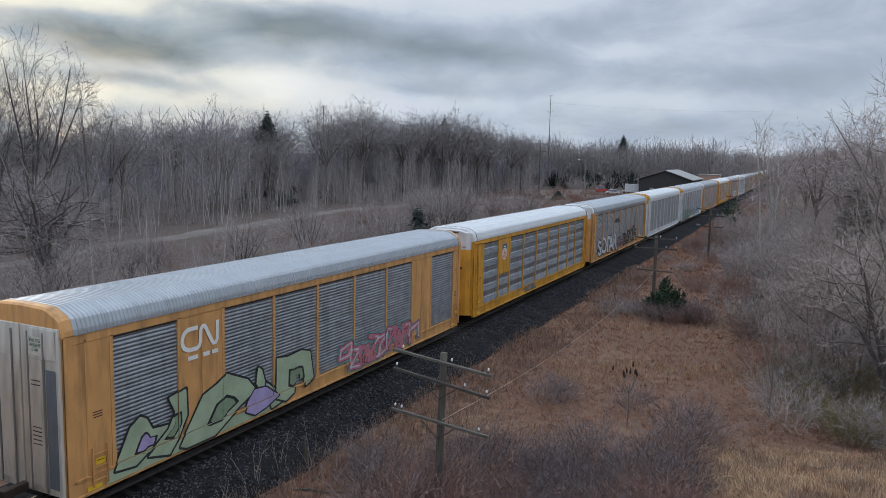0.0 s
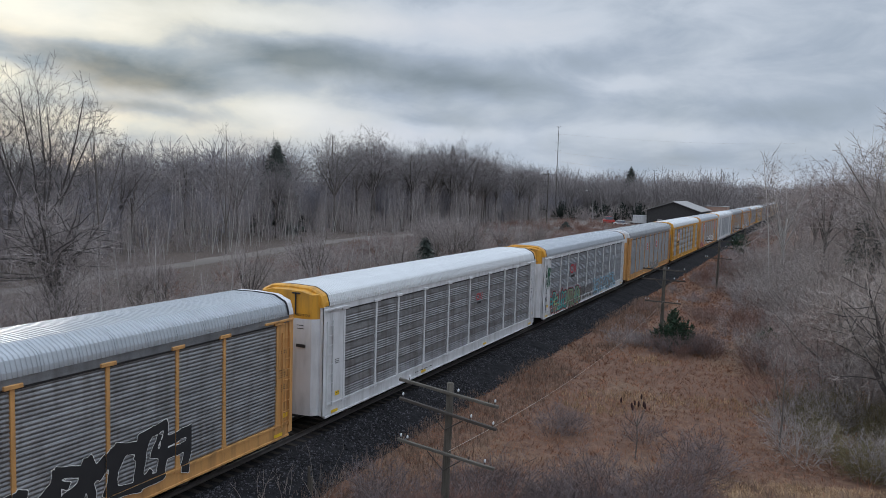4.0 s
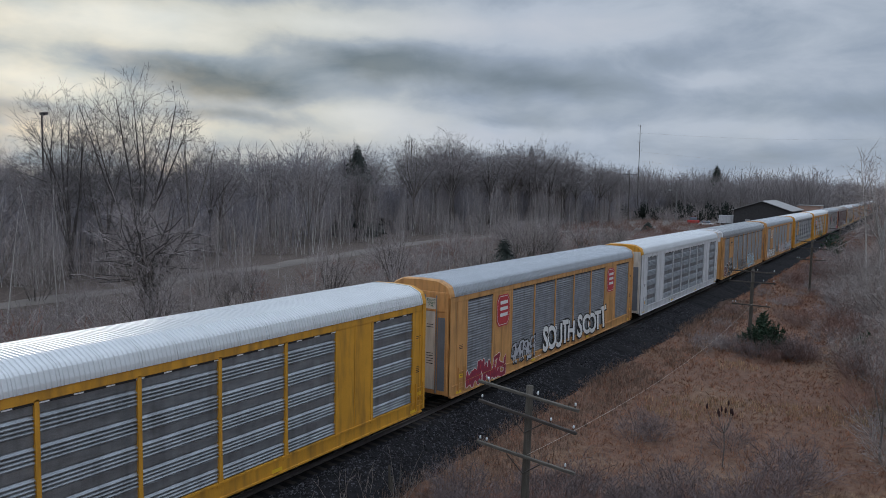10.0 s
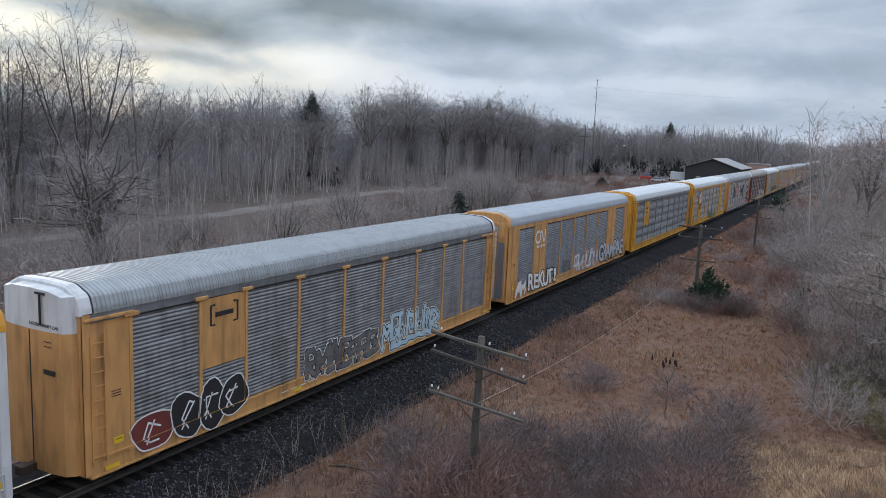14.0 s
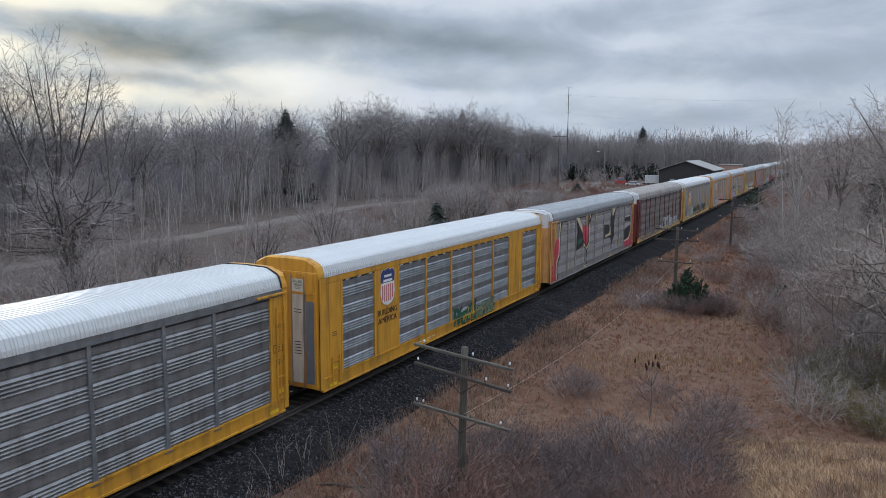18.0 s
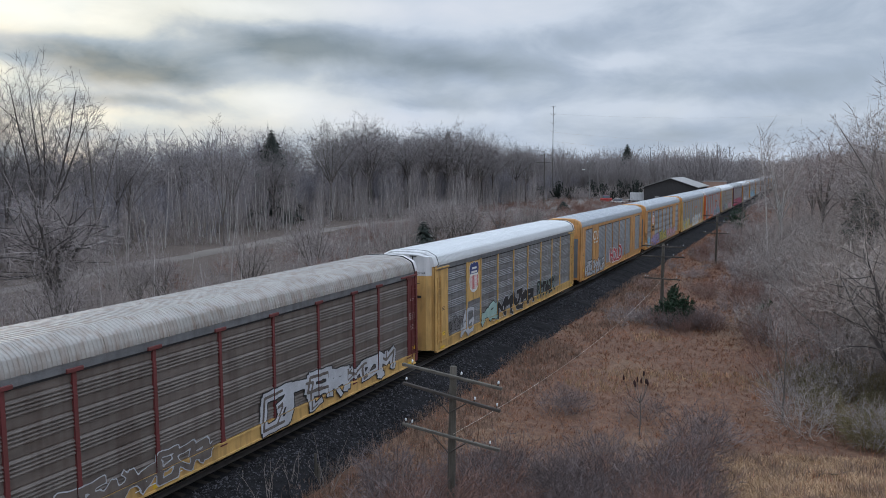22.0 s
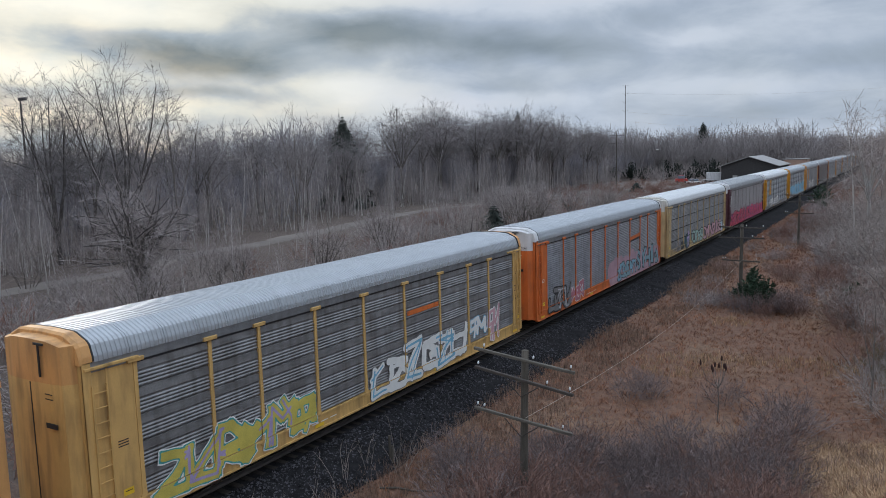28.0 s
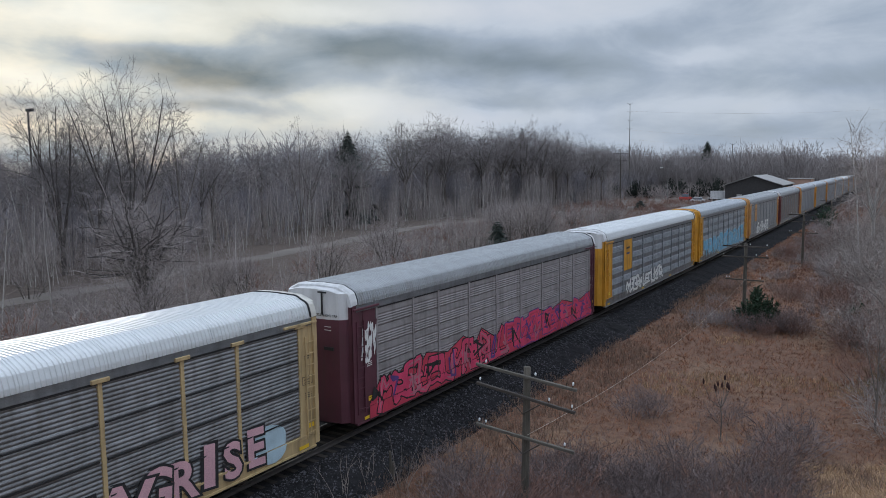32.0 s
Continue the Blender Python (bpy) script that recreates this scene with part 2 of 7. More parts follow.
M = {
    "yellow": paint("yellow_paint", (0.62, 0.30, 0.030), 0.55, 0.16, 1.2, 0, 0, 0.55, (0.075, 0.045, 0.03)),
    "tan": paint("faded_orange_paint", (0.58, 0.30, 0.105), 0.6, 0.16, 1.2, 0, 0, 0.55, (0.075, 0.045, 0.03)),
    "cream": paint("cream_yellow_paint", (0.60, 0.37, 0.13), 0.6, 0.16, 1.2, 0, 0, 0.55, (0.075, 0.045, 0.03)),
    "orange": paint("orange_paint", (0.62, 0.145, 0.03), 0.6, 0.16, 1.2, 0, 0, 0.55, (0.075, 0.045, 0.03)),
    "maroon": paint("maroon_paint", (0.15, 0.035, 0.035), 0.6, 0.2, 1.2, 0, 0, 0.55, (0.075, 0.045, 0.03)),
    "plum": paint("plum_paint", (0.10, 0.03, 0.045), 0.6, 0.2, 1.2, 0, 0, 0.4),
    "white": paint("white_paint", (0.62, 0.62, 0.63), 0.6, 0.12, 1.2, 0, 0, 0.3),
    "beige": paint("beige_paint", (0.50, 0.365, 0.19), 0.6, 0.16, 1.2, 0, 0, 0.55, (0.085, 0.06, 0.04)),
    "pale": paint("pale_door_paint", (0.57, 0.55, 0.50), 0.6, 0.14, 1.2, 0, 0, 0.5),
    "slate": paint("slate_door_paint", (0.15, 0.18, 0.22), 0.6, 0.2, 1.2, 0, 0, 0.3),
    "grey": paint("grey_paint", (0.20, 0.20, 0.20), 0.65, 0.2, 1.2, 0, 0, 0.4),
    "silver": paint("silver_painted_panel", (0.295, 0.272, 0.272), 0.55, 0.2, 1.5, 0, 0.2, 0.4, stretch=(1, 1, 3), per_object=0.05),
    "galv": paint("galvanised_panel", (0.285, 0.305, 0.325), 0.40, 0.30, 1.5, 0, 0.62, 0.35, stretch=(1, 1, 3), fine=22.0, per_object=0.06),
    "galv_dull": paint("weathered_panel", (0.26, 0.264, 0.27), 0.44, 0.36, 1.5, 0, 0.55, 0.5, (0.07, 0.05, 0.04), stretch=(1, 1, 3), fine=22.0, per_object=0.08),
    "galv_brown": paint("grimy_panel", (0.16, 0.135, 0.12), 0.6, 0.25, 1.5, 0, 0.2, 0.5, (0.06, 0.035, 0.025), stretch=(1, 1, 3), per_object=0.08),
    "roof": paint("galvanised_roof", (0.40, 0.425, 0.455), 0.36, 0.10, 0.8, 0, 0.45, 0.25, (0.30, 0.30, 0.30)),
    "roof_white": paint("white_roof", (0.63, 0.645, 0.655), 0.36, 0.06, 0.8, 0, 0.25, 0.12, (0.45, 0.45, 0.45)),
    "roof_dull": paint("dull_roof", (0.35, 0.365, 0.38), 0.42, 0.12, 0.8, 0, 0.4, 0.3, (0.2, 0.18, 0.16)),
    "roof_rust": paint("stained_roof", (0.38, 0.36, 0.34), 0.55, 0.2, 0.9, 0, 0.15, 0.7, (0.24, 0.17, 0.13)),
    "dark": paint("black_steel", (0.018, 0.018, 0.02), 0.6, 0.3),
    "wheel": paint("wheel_steel", (0.09, 0.07, 0.06), 0.5, 0.3, metal=0.5),
    "rail": paint("rail_steel", (0.22, 0.20, 0.19), 0.35, 0.2, metal=0.8),
    "tie": paint("creosoted_wood", (0.04, 0.034, 0.03), 0.9, 0.35, 4, 0.4, spec=0.15),
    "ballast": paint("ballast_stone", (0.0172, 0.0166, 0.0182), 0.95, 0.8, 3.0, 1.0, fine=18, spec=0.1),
    "wood": paint("weathered_wood", (0.088, 0.077, 0.063), 0.95, 0.55, 3, 0.8, stretch=(6, 6, 0.6)),
    "wood_arm": paint("bleached_wood", (0.115, 0.104, 0.088), 0.95, 0.55, 3, 0.9, stretch=(0.8, 6, 6)),
    "wood_dark": paint("dark_weathered_wood", (0.062, 0.052, 0.045), 0.9, 0.35, 3, 0.5),
    "glass": paint("insulator_glass", (0.75, 0.78, 0.80), 0.15, 0.1),
    "wire": paint("wire_metal", (0.42, 0.36, 0.31), 0.5, 0.1),
    "bark": paint("grey_bark", (0.145, 0.124, 0.112), 0.95, 0.35, 4, 0.3, stretch=(3, 3, 0.6), per_object=0.25),
    "bark_dark": paint("dark_bark", (0.095, 0.083, 0.078), 0.95, 0.35, 4, 0.3, per_object=0.2),
    "bark_pale": paint("pale_bark", (0.44, 0.41, 0.385), 0.9, 0.35, 3, 0.2, stretch=(1, 1, 3), per_object=0.2),
    "twig": paint("bare_twigs", (0.31, 0.268, 0.258), 0.95, 0.3, 2, 0, per_object=0.25),
    "twig_grey": paint("grey_twigs", (0.30, 0.258, 0.24), 0.95, 0.3, 2, 0, per_object=0.2),
    # bluish haze over the distant wood is put into this twig colour
    "twig_deep": paint("hazy_wood_twigs", (0.245, 0.23, 0.25), 0.95, 0.3, 2, 0, island=0.3),
    "twig_pale": paint("pale_grey_twigs", (0.32, 0.272, 0.245), 0.95, 0.3, 2, 0, per_object=0.2),
    "weed_green": paint("olive_brown_scrub", (0.16, 0.13, 0.065), 0.95, 0.35, 2, 0, per_object=0.25),
    # crowns against the sky: the silhouette's darkness is put into the twig colour
    "twig_crown": paint("silhouette_crown_twigs", (0.225, 0.202, 0.200), 0.95, 0.3, 2, 0, per_object=0.3),
    "twig_dark": paint("dark_brush_twigs", (0.17, 0.132, 0.128), 0.95, 0.3, 2, 0, per_object=0.3),
    "twig_russet": paint("russet_twigs", (0.27, 0.19, 0.165), 0.95, 0.3, 2, 0, per_object=0.25),
    "twig_red": paint("reddish_twigs", (0.20, 0.115, 0.092), 0.95, 0.3, 2, 0, per_object=0.25),
    "needles": paint("conifer_needles", (0.024, 0.050, 0.026), 0.8, 0.5, 3),
    "needles_dark": paint("dark_conifer_needles", (0.016, 0.024, 0.018), 0.8, 0.5, 3),
    "shed": paint("dark_shed_boards", (0.045, 0.042, 0.042), 0.9, 0.3, 2),
    "tinroof": paint("shed_roof_metal", (0.30, 0.29, 0.28), 0.5, 0.2, 0.6, metal=0.2),
    "brick": paint("pale_brick_wall", (0.42, 0.27, 0.21), 0.9, 0.2, 1),
    "red": paint("red_paint", (0.42, 0.035, 0.03), 0.5, 0.2),
    "black": paint("black_paint", (0.02, 0.02, 0.022), 0.6, 0.2),
    "blue": paint("shield_blue", (0.03, 0.05, 0.16), 0.5, 0.15),
    "stripe_red": paint("shield_red", (0.50, 0.05, 0.05), 0.5, 0.15),
    "decal_white": paint("decal_white", (0.72, 0.72, 0.70), 0.5, 0.1),
    "reflector": paint("reflective_yellow", (0.75, 0.48, 0.03), 0.4, 0.1),
    "concrete": paint("pale_gravel_road", (0.15, 0.128, 0.112), 0.95, 0.4, 0.25),
    "bark_white": paint("white_bark", (0.48, 0.46, 0.43), 0.9, 0.35, 2, 0.2, stretch=(1, 1, 3)),
    "grass_red": paint("reddish_dry_grass", (0.25, 0.118, 0.069), 0.95, 0.4, 0.35, 0, island=0.6),
    "grass_tan": paint("straw_dry_grass", (0.40, 0.265, 0.158), 0.95, 0.35, 0.5, 0, island=0.55),
    "grass_grey": paint("dead_weeds", (0.24, 0.16, 0.12), 0.95, 0.4, 0.5, 0, island=0.6),
    "stone": paint("loose_ballast_stone", (0.066, 0.064, 0.072), 0.9, 0.4, 6, 0, island=0.85, spec=0.15),
    "seed": paint("dark_seed_heads", (0.035, 0.012, 0.012), 0.9, 0.3),
}


def ground_material():
    m = bpy.data.materials.new("dry_field")
    m.use_nodes = True
    nt = m.node_tree
    bs = nt.nodes["Principled BSDF"]
    L = nt.links.new
    tc = node(nt, "ShaderNodeTexCoord")
    sep = node(nt, "ShaderNodeSeparateXYZ")
    L(tc.outputs["Object"], sep.inputs[0])
    big = node(nt, "ShaderNodeTexNoise")
    big.inputs["Scale"].default_value, big.inputs["Detail"].default_value = 0.13, 6
    fine = node(nt, "ShaderNodeTexNoise")
    fine.inputs["Scale"].default_value, fine.inputs["Detail"].default_value = 3.2, 6
    fine.inputs["Roughness"].default_value = 0.7
    L(tc.outputs["Object"], big.inputs["Vector"]); L(tc.outputs["Object"], fine.inputs["Vector"])
    red = ramp(nt, [(0.3, (0.085, 0.045, 0.030)), (0.55, (0.175, 0.094, 0.061)), (0.75, (0.26, 0.152, 0.098))])
    tan = ramp(nt, [(0.3, (0.13, 0.082, 0.05)), (0.55, (0.27, 0.18, 0.108)), (0.75, (0.42, 0.30, 0.18))])
    grey = ramp(nt, [(0.3, (0.052, 0.038, 0.032)), (0.55, (0.105, 0.078, 0.064)), (0.75, (0.17, 0.13, 0.105))])
    for r in (red, tan, grey):
        L(fine.outputs[0], r.inputs[0])
    # pale grass on the bank (small y), grey brush floor beyond the track (x < -26)
    bank = node(nt, "ShaderNodeMath", operation="MULTIPLY_ADD", i_1=9.0)
    L(big.outputs[0], bank.inputs[0]); L(sep.outputs[1], bank.inputs[2])
    bk = node(nt, "ShaderNodeMapRange", i_1=32.5, i_2=36.5, i_3=1.0, i_4=0.0)
    L(bank.outputs[0], bk.inputs[0])
    near = node(nt, "ShaderNodeMapRange", i_1=-5.5, i_2=-2.0, i_3=0.0, i_4=1.0)
    L(sep.outputs[0], near.inputs[0])
    bx = node(nt, "ShaderNodeMath", operation="MULTIPLY")
    L(bk.outputs[0], bx.inputs[0]); L(near.outputs[0], bx.inputs[1])
    patch = node(nt, "ShaderNodeMapRange", i_1=0.52, i_2=0.70, i_3=0.0, i_4=0.45)
    L(big.outputs[0], patch.inputs[0])
    either = node(nt, "ShaderNodeMath", operation="MAXIMUM")
    L(bx.outputs[0], either.inputs[0]); L(patch.outputs[0], either.inputs[1])
    m1 = node(nt, "ShaderNodeMix", data_type="RGBA")
    L(either.outputs[0], m1.inputs[0]); L(red.outputs[0], m1.inputs[6]); L(tan.outputs[0], m1.inputs[7])
    lf = node(nt, "ShaderNodeMapRange", i_1=-27.0, i_2=-23.0, i_3=1.0, i_4=0.0)
    L(sep.outputs[0], lf.inputs[0])
    m2 = node(nt, "ShaderNodeMix", data_type="RGBA")
    L(lf.outputs[0], m2.inputs[0]); L(m1.outputs[2], m2.inputs[6]); L(grey.outputs[0], m2.inputs[7])
    L(m2.outputs[2], bs.inputs["Base Color"])
    bs.inputs["Roughness"].default_value = 1.0
    b = node(nt, "ShaderNodeBump")
    b.inputs["Strength"].default_value, b.inputs["Distance"].default_value = 0.9, 0.15
    L(fine.outputs[0], b.inputs["Height"]); L(b.outputs[0], bs.inputs["Normal"])
    return m


M["ground"] = ground_material()


# ---- mesh helpers ----
def mesh_from(name, verts, faces, smooth=False):
    me = bpy.data.meshes.new(name)
    me.from_pydata(verts, [], faces)
    me.materials.append(None)
    if smooth:
        me.polygons.foreach_set("use_smooth", [True] * len(me.polygons))
    me.update()
    return me


def from_bm(name, bm, smooth=False):
    me = bpy.data.meshes.new(name)
    bm.normal_update()
    bm.to_mesh(me)
    bm.free()
    me.materials.append(None)
    if smooth:
        me.polygons.foreach_set("use_smooth", [True] * len(me.polygons))
    return me


def put(name, mesh, mat, parent=None, m=None, label=""):
    """One mesh object under a thing or a part, with its own material on the shared mesh."""
    ob = new(name, mesh)
    ob.material_slots[0].link = "OBJECT"
    ob.material_slots[0].material = mat
    if parent is not None:
        ob.parent = parent
    if m is not None:
        ob.matrix_basis = m
    if label:
        ob["label"] = label
    return ob


def box(bm, x0, x1, y0, y1, z0, z1, bevel=0.0):
    r = bmesh.ops.create_cube(bm, size=1.0)
    for v in r["verts"]:
        v.co = Vector(((x0 + x1) / 2 + v.co.x * (x1 - x0), (y0 + y1) / 2 + v.co.y * (y1 - y0), (z0 + z1) / 2 + v.co.z * (z1 - z0)))
    if bevel > 0:
        edges = list({e for v in r["verts"] for e in v.link_edges})
        bmesh.ops.bevel(bm, geom=edges, offset=bevel, segments=1, affect="EDGES")


def box_mesh(name, *boxes, bevel=0.0):
    bm = bmesh.new()
    for b in boxes:
        box(bm, *b, bevel=bevel)
    return from_bm(name, bm)


class Tubes:
    """Collects tapered tubes into one vertex and face list."""

    def __init__(self):
        self.v, self.f = [], []

    def add(self, pts, radii, sides=3):
        base = len(self.v)
        n = len(pts)
        for i, (p, r) in enumerate(zip(pts, radii)):
            d = (pts[min(i + 1, n - 1)] - pts[max(i - 1, 0)])
            d = d.normalized() if d.length > 1e-9 else Vector((0, 0, 1))
            a = d.orthogonal().normalized() if abs(d.z) > 0.9 else d.cross(Vector((0, 0, 1))).normalized()
            b = d.cross(a)
            for k in range(sides):
                t = 2 * math.pi * k / sides
                self.v.append(p + (a * math.cos(t) + b * math.sin(t)) * r)
        for i in range(n - 1):
            for k in range(sides):
                j = (k + 1) % sides
                self.f.append((base + i * sides + k, base + i * sides + j, base + (i + 1) * sides + j, base + (i + 1) * sides + k))

    def strip(self, pts, widths, rng):
        """A thin branch as one flat, bent band."""
        d = pts[-1] - pts[0]
        a = d.cross(Vector((rng.uniform(-1, 1), rng.uniform(-1, 1), rng.uniform(-1, 1))))
        a = a.normalized() if a.length > 1e-9 else Vector((1, 0, 0))
        base = len(self.v)
        for p, w in zip(pts, widths):
            self.v += [p - a * w, p + a * w]
        for i in range(len(pts) - 1):
            b = base + 2 * i
            self.f.append((b, b + 1, b + 3, b + 2))

    def blade(self, p, q, w, rng):
        """The finest twig: a slim strip that tapers to a point."""
        d = q - p
        a = d.cross(Vector((rng.uniform(-1, 1), rng.uniform(-1, 1), rng.uniform(-1, 1))))
        a = a.normalized() * w if a.length > 1e-9 else Vector((w, 0, 0))
        base = len(self.v)
        self.v += [p - a * 1.3, p + a * 1.3, q]
        self.f.append((base, base + 1, base + 2))

    def mesh(self, name, smooth=True):
        return mesh_from(name, [tuple(p) for p in self.v], self.f, smooth)


# ---- ground ----
def smooth01(x):
    x = max(0.0, min(1.0, x))
    return x * x * (3 - 2 * x)


def ground_z(x, y):
    """Height of the ground: a level corridor, a bank that rises towards the camera's side, gentle swells."""
    z = -0.85
    side = smooth01((x + 5.5) / 6.5)
    rise = 0.26 * max(0.0, 30.5 + 0.3 * max(-3.0, min(x, 12.0)) - y)
    z += min(rise, 9.2) * side
    z += 2.6 * smooth01((x - 1.0) / 18.0) * smooth01((y - 25) / 20.0)
    away = min(abs(x + 19.1), abs(x + 19.1 - 4))
    swell = noise.noise(Vector((x * 0.07, y * 0.07, 3.1))) * 0.35 + noise.noise(Vector((x * 0.35, y * 0.35, 7.7))) * 0.10
    z += swell * smooth01((abs(x + 19.1) - 5.5) / 4.0)
    z += -0.4 * smooth01((-28 - x) / 10.0)
    return z


def axis_steps(lo, hi, mid0, mid1, fine, grow):
    out = []
    v = mid0
    while v < mid1:
        out.append(v)
        v += fine
    s = fine
    a = out[0]
    left = []
    while a > lo:
        s *= grow
        a -= s
        left.append(a)
    s = fine
    b = out[-1]
    while b < hi:
        s *= grow
        b += s
        out.append(b)
    return left[::-1] + out


def build_ground():
    xs = axis_steps(-2600, 2600, -30, 14, 0.45, 1.16)
    ys = axis_steps(-700, 4200, 2, 75, 0.45, 1.16)
    verts = [(x, y, ground_z(x, y)) for y in ys for x in xs]
    nx = len(xs)
    faces = [(j * nx + i, j * nx + i + 1, (j + 1) * nx + i + 1, (j + 1) * nx + i) for j in range(len(ys) - 1) for i in range(nx - 1)]
    g = put("ground", mesh_from("ground", verts, faces, True), M["ground"])
    tagged(g, "dry reddish grass field with brushy bank beside the railway", "ground", kind="structure")


build_ground()

# ---- railway ----
TRACK_X = -19.1
LINE_Y0, LINE_Y1 = -60.0, 520.0


def build_track():
    prof = [(-4.6, -0.98), (-3.4, -0.72), (-1.75, -0.19), (1.75, -0.19), (2.9, -0.58), (4.3, -0.95)]
    verts, faces = [], []
    y, n = LINE_Y0, 0
    while y < LINE_Y1:
        for k, (x, z) in enumerate(prof):
            w = 0.14 * noise.noise(Vector((k * 3.1, y * 0.6, 1.0)))
            verts.append((TRACK_X + x + w * 2.2 * (k in (0, 1, 4, 5)), y, z + w * 0.3))
        y += 0.8 if y < 90 else 4.0
        n += 1
    p = len(prof)
    for j in range(n - 1):
        for k in range(p - 1):
            faces.append((j * p + k, j * p + k + 1, (j + 1) * p + k + 1, (j + 1) * p + k))
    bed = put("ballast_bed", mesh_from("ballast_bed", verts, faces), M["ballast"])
    tagged(bed, "dark grey crushed stone ballast under the railway track", "ballast", kind="structure")
    for s in (-0.755, 0.755):
        bm = bmesh.new()
        for x0, x1, z0, z1 in ((-0.07, 0.07, -0.17, -0.145), (-0.012, 0.012, -0.145, -0.04), (-0.035, 0.035, -0.04, 0.0)):
            box(bm, TRACK_X + s + x0, TRACK_X + s + x1, LINE_Y0, LINE_Y1, z0, z1)
        r = put("rail", from_bm("rail", bm), M["rail"])
        tagged(r, "worn steel rail on dark wooden ties", "rail", group="rails of the track", kind="structure")
    tie_mesh = box_mesh("tie", (-1.3, 1.3, -0.11, 0.11, -0.30, -0.165), bevel=0.012)
    y = -10.0
    bed_ties = tagged(new("railway_ties"), "dark creosoted wooden ties under the rails", "ties", kind="structure")
    k = 0
    while y < 130:
        put("tie", tie_mesh, M["tie"], bed_ties, pose(TRACK_X + random.uniform(-0.03, 0.03), y, 0, 0, 0, random.uniform(-0.6, 0.6)))
        y += 0.53
        k += 1


build_track()


def loose_stones():
    """Single stones lying on the shoulder of the ballast."""
    rng = np.random.default_rng(11)
    n = 24000
    y = 9 + 62 * rng.random(n) ** 1.35
    off = rng.uniform(1.35, 4.6, n)
    keep = rng.random(n) < np.clip((5.0 - off) / 2.0, 0.1, 1)
    y, off = y[keep], off[keep]
    n = len(y)
    z = np.interp(off, (1.3, 1.75, 2.9, 4.3, 5), (-0.19, -0.19, -0.58, -0.93, -0.9)) + 0.012
    r = 0.018 + 0.04 * rng.random(n) ** 2
    base = np.array([(1, 0, 0), (0, 1, 0), (-1, 0, 0), (0, -1, 0), (0, 0, 0.8), (0, 0, -0.8)])
    v = base[None] * (r[:, None, None] * rng.uniform(0.6, 1.4, (n, 6, 1)))
    a = rng.uniform(0, 6.28, n)
    c, q = np.cos(a)[:, None], np.sin(a)[:, None]
    v = np.stack([v[..., 0] * c - v[..., 1] * q + (TRACK_X + off)[:, None], v[..., 0] * q + v[..., 1] * c + y[:, None], v[..., 2] + z[:, None]], -1)
    tri = np.array([(0, 1, 4), (1, 2, 4), (2, 3, 4), (3, 0, 4), (1, 0, 5), (2, 1, 5), (3, 2, 5), (0, 3, 5)])
    f = (tri[None] + (np.arange(n) * 6)[:, None, None]).reshape(-1)
    me = bpy.data.meshes.new("loose_stones")
    me.vertices.add(n * 6); me.loops.add(len(f)); me.polygons.add(n * 8)
    me.vertices.foreach_set("co", v.ravel())
    me.loops.foreach_set("vertex_index", f)
    me.polygons.foreach_set("loop_start", np.arange(n * 8) * 3)
    me.update(calc_edges=True)
    me.materials.append(None)
    tagged(put("loose_stones", me, M["stone"]), "loose dark stones on the ballast shoulder", "stones", kind="stuff")


loose_stones()

# ---- autorack cars ----
CAR_PITCH, CAR_LEN = 27.8, 25.9
CAR_SPEED, CAR_START = 17.97, 13.65      # metres a second towards the camera; the first car's front at the start
PANEL_Z0, PANEL_Z1 = 1.15, 4.95
POSTS = (1.62, 4.22, 6.25, 9.0, 11.82, 14.62, 17.45, 20.05, 22.15, 24.98)
ROOF = ((1.62, 5.21), (1.605, 5.36), (1.51, 5.64), (1.42, 5.73), (1.02, 5.915), (0.90, 5.94), (0.0, 5.97))
ARCH = [*ROOF, *[(-x, z) for x, z in ROOF[-2::-1]]]


def louver(y0, y1, style):
    """A side panel of pressed ribs, bent out of one sheet: grouped or even ribs."""
    prof = []
    z = PANEL_Z0
    height = PANEL_Z1 - PANEL_Z0
    if style == "grouped":
        g = height / 5
        for k in range(5):
            zb = PANEL_Z0 + k * g
            for r in range(4):
                a = zb + r * 0.108
                prof += [(a, 0), (a + 0.012, 0.060), (a + 0.036, 0.060), (a + 0.098, 0)]
            prof += [(zb + 0.45, 0), (zb + 0.47, 0.022), (zb + g - 0.03, 0.022)]
    elif style == "soft":
        g = height / 5
        for k in range(5):
            zb = PANEL_Z0 + k * g
            for r in range(4):
                a = zb + r * 0.105
                prof += [(a, 0.034), (a + 0.035, 0.056), (a + 0.060, 0.056), (a + 0.096, 0.034)]
            prof += [(zb + 0.45, 0.040), (zb + 0.48, 0.056), (zb + g - 0.035, 0.036), (zb + g - 0.030, 0.014), (zb + g - 0.018, 0.014)]
    else:
        step = height / 31
        for r in range(31):
            a = PANEL_Z0 + r * step
            d = 0.010 if r % 6 == 5 else 0.0
            prof += [(a, 0.038 - d), (a + step * 0.36, 0.057 - d), (a + step * 0.56, 0.057 - d), (a + step * 0.93, 0.038 - d)]
    prof.append((PANEL_Z1, 0))
    verts, faces = [], []
    for zz, d in prof:
        verts += [(1.51 + d, y0, zz), (1.51 + d, y1, zz)]
    for i in range(len(prof) - 1):
        faces.append((2 * i, 2 * i + 1, 2 * i + 3, 2 * i + 2))
    b = len(verts)
    verts += [(1.44, y0, PANEL_Z0), (1.44, y1, PANEL_Z0), (1.44, y1, PANEL_Z1), (1.44, y0, PANEL_Z1)]
    faces.append((b, b + 3, b + 2, b + 1))
    return mesh_from("side_panel", verts, faces)


